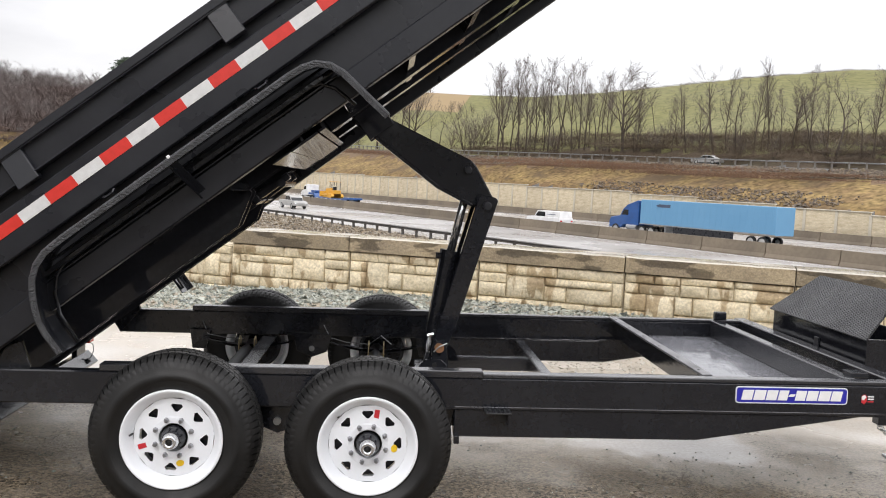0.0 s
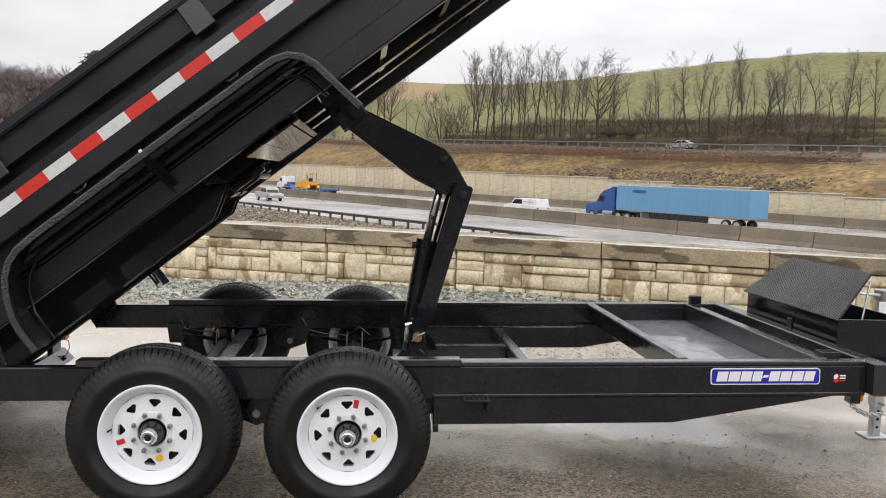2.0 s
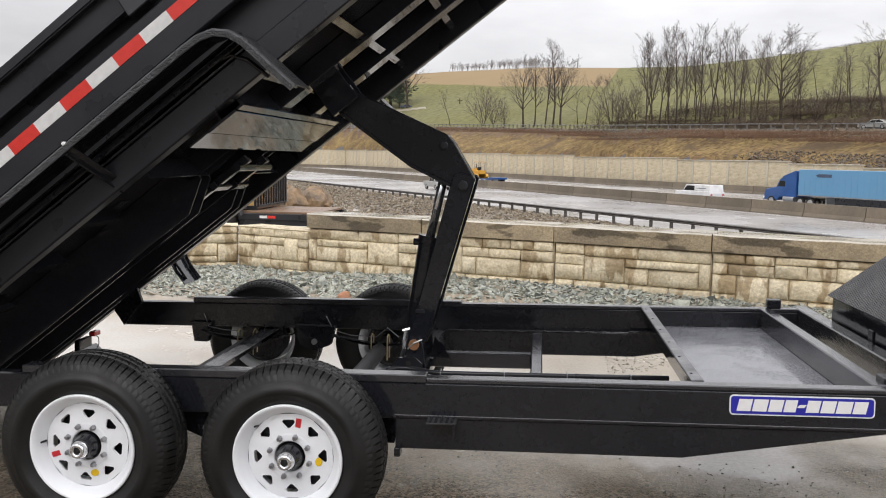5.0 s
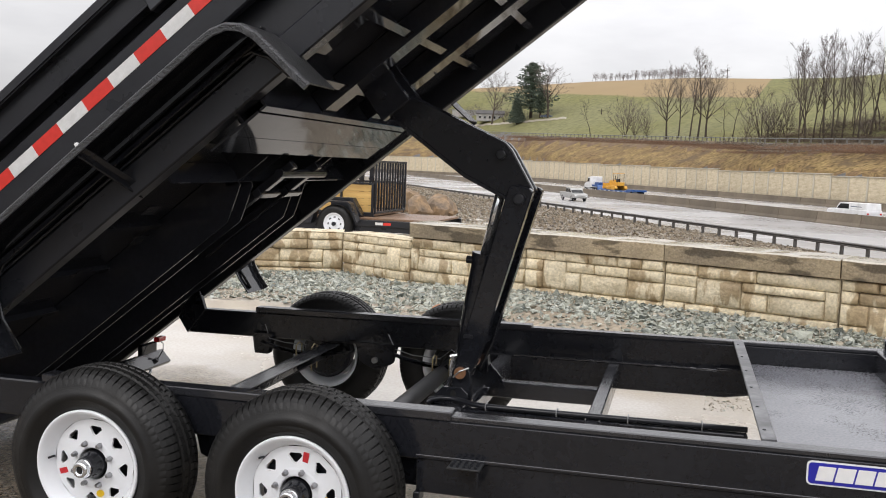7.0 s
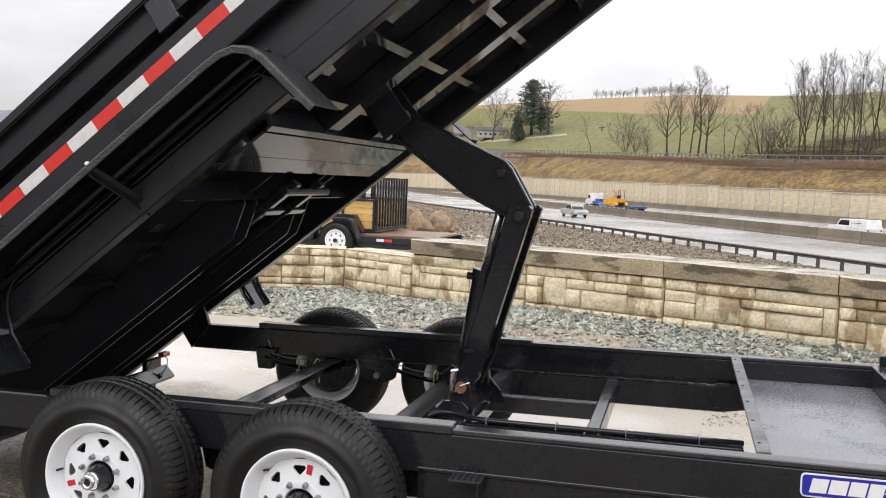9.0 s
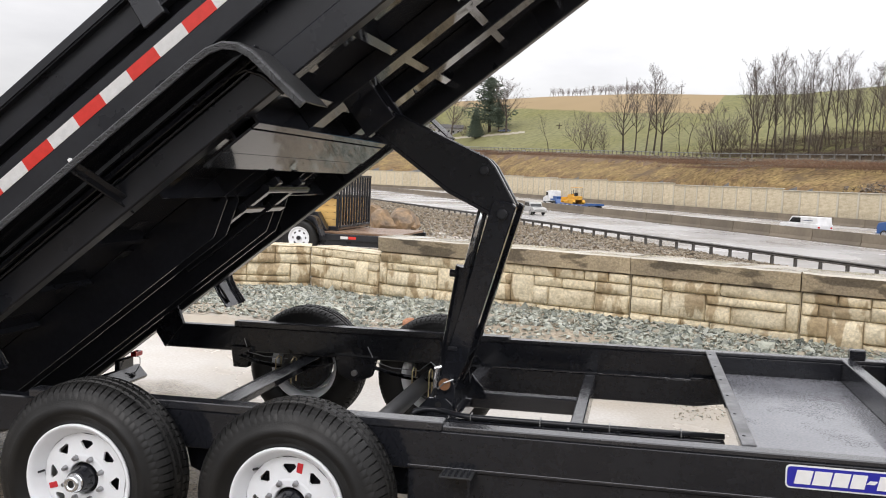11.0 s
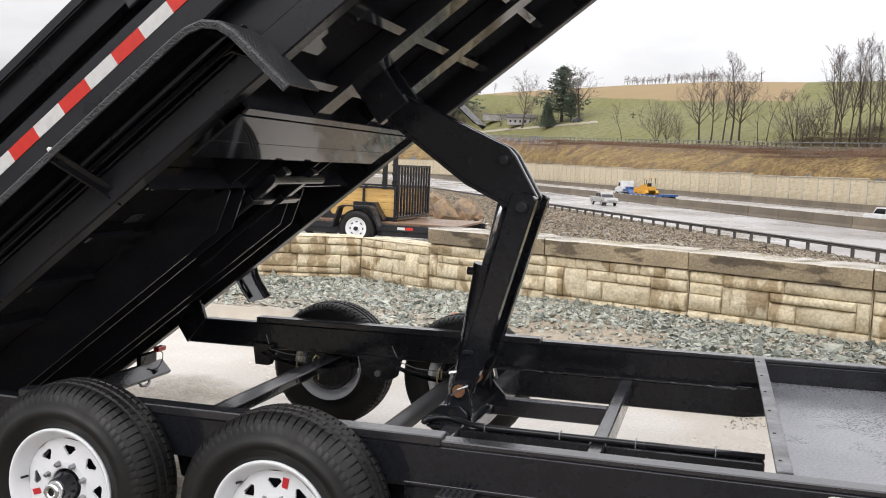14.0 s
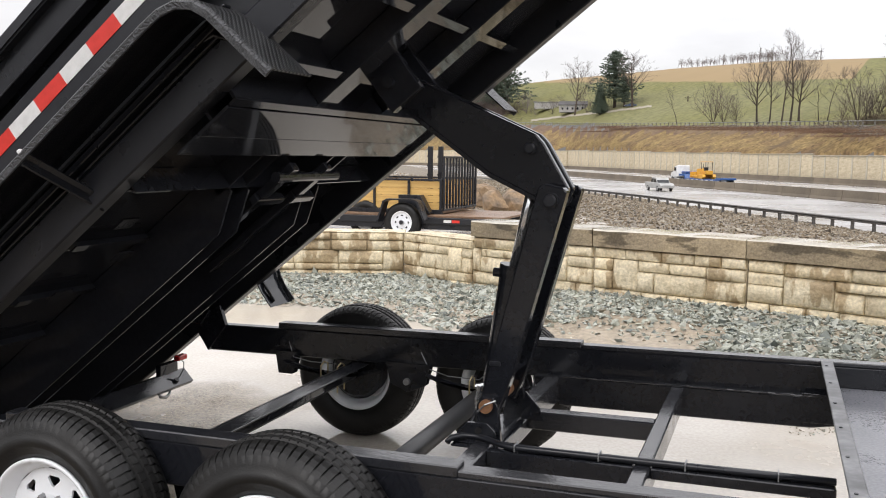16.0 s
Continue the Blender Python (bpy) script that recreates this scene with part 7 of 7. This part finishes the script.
part("blade", prism([(-2.5, 0.15), (-2.35, 0.1), (-2.3, 0.6), (-2.4, 1.1), (-2.5, 1.1), (-2.42, 0.6)], -1.5, 1.5, 0.01), M_DOZER, dozer)
part("push_arm", box(-2.35, 0.2, -1.32, -1.18, 0.3, 0.5, 0.02), M_DOZER, dozer)
r_u, z_u = upper(-20.4)
car("silver_car", "silver sedan on the upper road behind the guardrail", "car", pose(math.sin(radians(20.4)) * (r_u + 3.2), math.cos(radians(20.4)) * (r_u + 3.2), z_u + 0.05, 0, 0, -48), 4.7, 1.8, SEDAN, SEDAN_CAB, M_CAR_SILVER, (-1.4, 1.35))
r = spot_at(8.7, 0.0551)
x, y = -math.sin(radians(8.7)) * r, math.cos(radians(8.7)) * r
car("parked_car", "dark blue sedan parked in the farmyard", "car", pose(x, y, land(x, y)[0], 0, 0, 20), 4.7, 1.8, SEDAN, SEDAN_CAB, M_CAR_BLUE, (-1.4, 1.35), 1.0)

semi = thing("semi_truck", "royal blue semi truck with a light blue box trailer", "truck", place(66.0, -60.8, ROAD_Z + 0.03) @ Matrix.Diagonal((1.06, 1, 0.9, 1)))
part("cab", prism([(-8.9, 0.55), (-8.95, 1.25), (-8.75, 1.75), (-7.35, 2.05), (-6.95, 2.85), (-6.4, 3.35), (-4.9, 3.95), (-4.75, 3.9), (-4.7, 0.95), (-6.8, 0.95), (-7.2, 0.55)], -1.15, 1.15, 0.06), M_TRUCK_BLUE, semi, "royal blue sleeper cab")
part("side_window", prism([(-7.10, 2.12), (-6.80, 2.75), (-6.15, 2.75), (-6.15, 2.12)], -1.165, 1.165), M_GLASS, semi)
part("windscreen", prism([(-7.42, 2.08), (-7.02, 2.86), (-6.98, 2.80), (-7.34, 2.06)], -1.0, 1.0), M_GLASS, semi)
part("bumper", box(-9.05, -8.85, -1.15, 1.15, 0.40, 0.85, 0.04), M_CHROME, semi)
part("fuel_tank", sweep([(-6.3, -0.95, 0.75), (-4.9, -0.95, 0.75)], 0.33, 16), M_STEEL, semi)
part("chassis_frame", box(-8.4, -2.4, -0.45, 0.45, 0.70, 0.98, 0.01), M_BLACK_DULL, semi)
box_tr = part("box_trailer", box(-4.3, 11.8, -1.3, 1.3, 1.20, 4.08, 0.03), M_BOX_BLUE, semi, "light blue corrugated box trailer")
for i in range(24):
    part("panel_rib", box(-4.2 + i * 0.68, -4.17 + i * 0.68, -1.312, -1.29, 1.32, 3.98), M_BOX_BLUE, box_tr)
part("bottom_rail", box(-4.3, 11.8, -1.32, -1.28, 1.18, 1.30), M_ZINC, box_tr)
part("emblem", prism([(-2.2, 3.45), (-1.8, 3.62), (-0.3, 3.62), (-0.3, 3.28), (-1.8, 3.28)], -1.33, -1.31), M_CAR_BLUE, box_tr)
part("landing_gear", box(-1.3, -1.1, -0.9, 0.9, 0.25, 1.2, 0.01), M_ZINC, box_tr)
part("side_skirt", box(0.2, 7.4, -1.28, -1.25, 0.45, 1.2), M_BLACK_DULL, box_tr)
for x in (-7.9, -4.1, -2.85, 9.2, 10.4):
    for y, t in ((-1.2, 0), (1.2, 180)):
        w = part("wheel", car_tyre, None, semi, m=pose(x, y, 0.50, 0, 0, t) @ Matrix.Diagonal((1.5, 1.4, 1.5, 1)))
        part("rim", car_rim, None, w)

# ---- farm on the far slope ----
r = spot_at(12.3, 0.05)
x, y = -math.sin(radians(12.3)) * r, math.cos(radians(12.3)) * r
house = thing("farmhouse", "white sided farmhouse with a dark roof behind trees", "house", pose(x, y, land(x, y)[0] - 0.3, 0, 0, 8) @ Matrix.Diagonal((0.8, 0.8, 0.75, 1)))
part("wall", box(-7.5, 7.5, -4, 4, 0, 4.2, 0.02), M_SIDING, house)
part("roof", prism([(-7.9, 4.1), (7.9, 4.1), (7.9, 4.35), (-7.9, 4.35)], -4.5, 4.5), M_ROOF, house)
bm = bmesh.new()
hexa(bm, [(-7.9, -4.5, 4.3), (7.9, -4.5, 4.3), (7.9, 4.5, 4.3), (-7.9, 4.5, 4.3)], [(-7.9, -0.1, 6.6), (7.9, -0.1, 6.6), (7.9, 0.1, 6.6), (-7.9, 0.1, 6.6)])
part("roof_slope", bm, M_ROOF, house)
for k in range(5):
    w = part("window", box(-6.0 + k * 2.7, -5.0 + k * 2.7, -4.05, -3.95, 1.5, 2.9), M_GLASS, house)
    part("frame", box(-6.1 + k * 2.7, -4.9 + k * 2.7, -4.07, -4.04, 2.9, 3.02), M_WHITE, w)
r = spot_at(13.8, 0.053)
x, y = -math.sin(radians(13.8)) * r, math.cos(radians(13.8)) * r
shed = thing("shed", "long low grey farm shed with a flat roof", "shed", pose(x, y, land(x, y)[0] - 0.2, 0, 0, 8))
part("wall", box(-7, 5, -3, 3, 0, 3.0, 0.02), M_SIDING, shed)
part("roof", box(-7.3, 5.3, -3.3, 3.3, 3.0, 3.3, 0.02), M_ZINC, shed)
for az, r, e in ((-2.25, 470, 0.113), (8.1, 480, 0.0895), (5.2, 330, 0.068)):
    x, y = -math.sin(radians(az)) * r, math.cos(radians(az)) * r
    z = land(x, y)[0]
    pole = thing("utility_pole", "bare wooden utility pole in the field", "pole", pose(x, y, z))
    h = EYE_Z + e * r - z
    part("shaft", sweep([(0, 0, -0.5), (0, 0, h)], 0.2, 8, radii=[0.24, 0.16]), M_BARK, pole)
    part("crossarm", box(-1.1, 1.1, -0.07, 0.07, h - 0.9, h - 0.72), M_BARK, pole)
# farm lane
bm = bmesh.new()
prev = None
for i in range(40):
    f = i / 39
    az = 15.0 - 7.6 * f
    want = 0.0405 + (0.0563 - 0.0405) * f
    r = min((abs(land(-math.sin(radians(az)) * q, math.cos(radians(az)) * q)[0] - EYE_Z - want * q), q) for q in range(int(upper(az)[0]) + 10, 520, 2))[1]
    cur = []
    for dr in (-2.2, 2.2):
        x, y = -math.sin(radians(az)) * (r + dr), math.cos(radians(az)) * (r + dr)
        cur.append(bm.verts.new((x, y, land(x, y)[0] + 0.12)))
    if prev:
        bm.faces.new([prev[0], prev[1], cur[1], cur[0]])
    prev = cur
bmesh.ops.recalc_face_normals(bm, faces=bm.faces[:])
thing("farm_lane", "pale gravel lane up to the farm", "lane", kind="structure", bm=bm, material=M_GRAVEL_TAN)

# unseen wall added behind the camera to darken reflections in the black sides
wall_bm = box(-26, 22, -15.3, -15.0, 0.0, 3.6, 0.02)
thing("wall_south", "unseen plain wall added to darken reflections", "wall", kind="structure", bm=wall_bm, material=mat("reflection_wall_grey", (0.26, 0.25, 0.235), 0.6, var=(0.21, 0.20, 0.185), scale=0.6, fine=20))
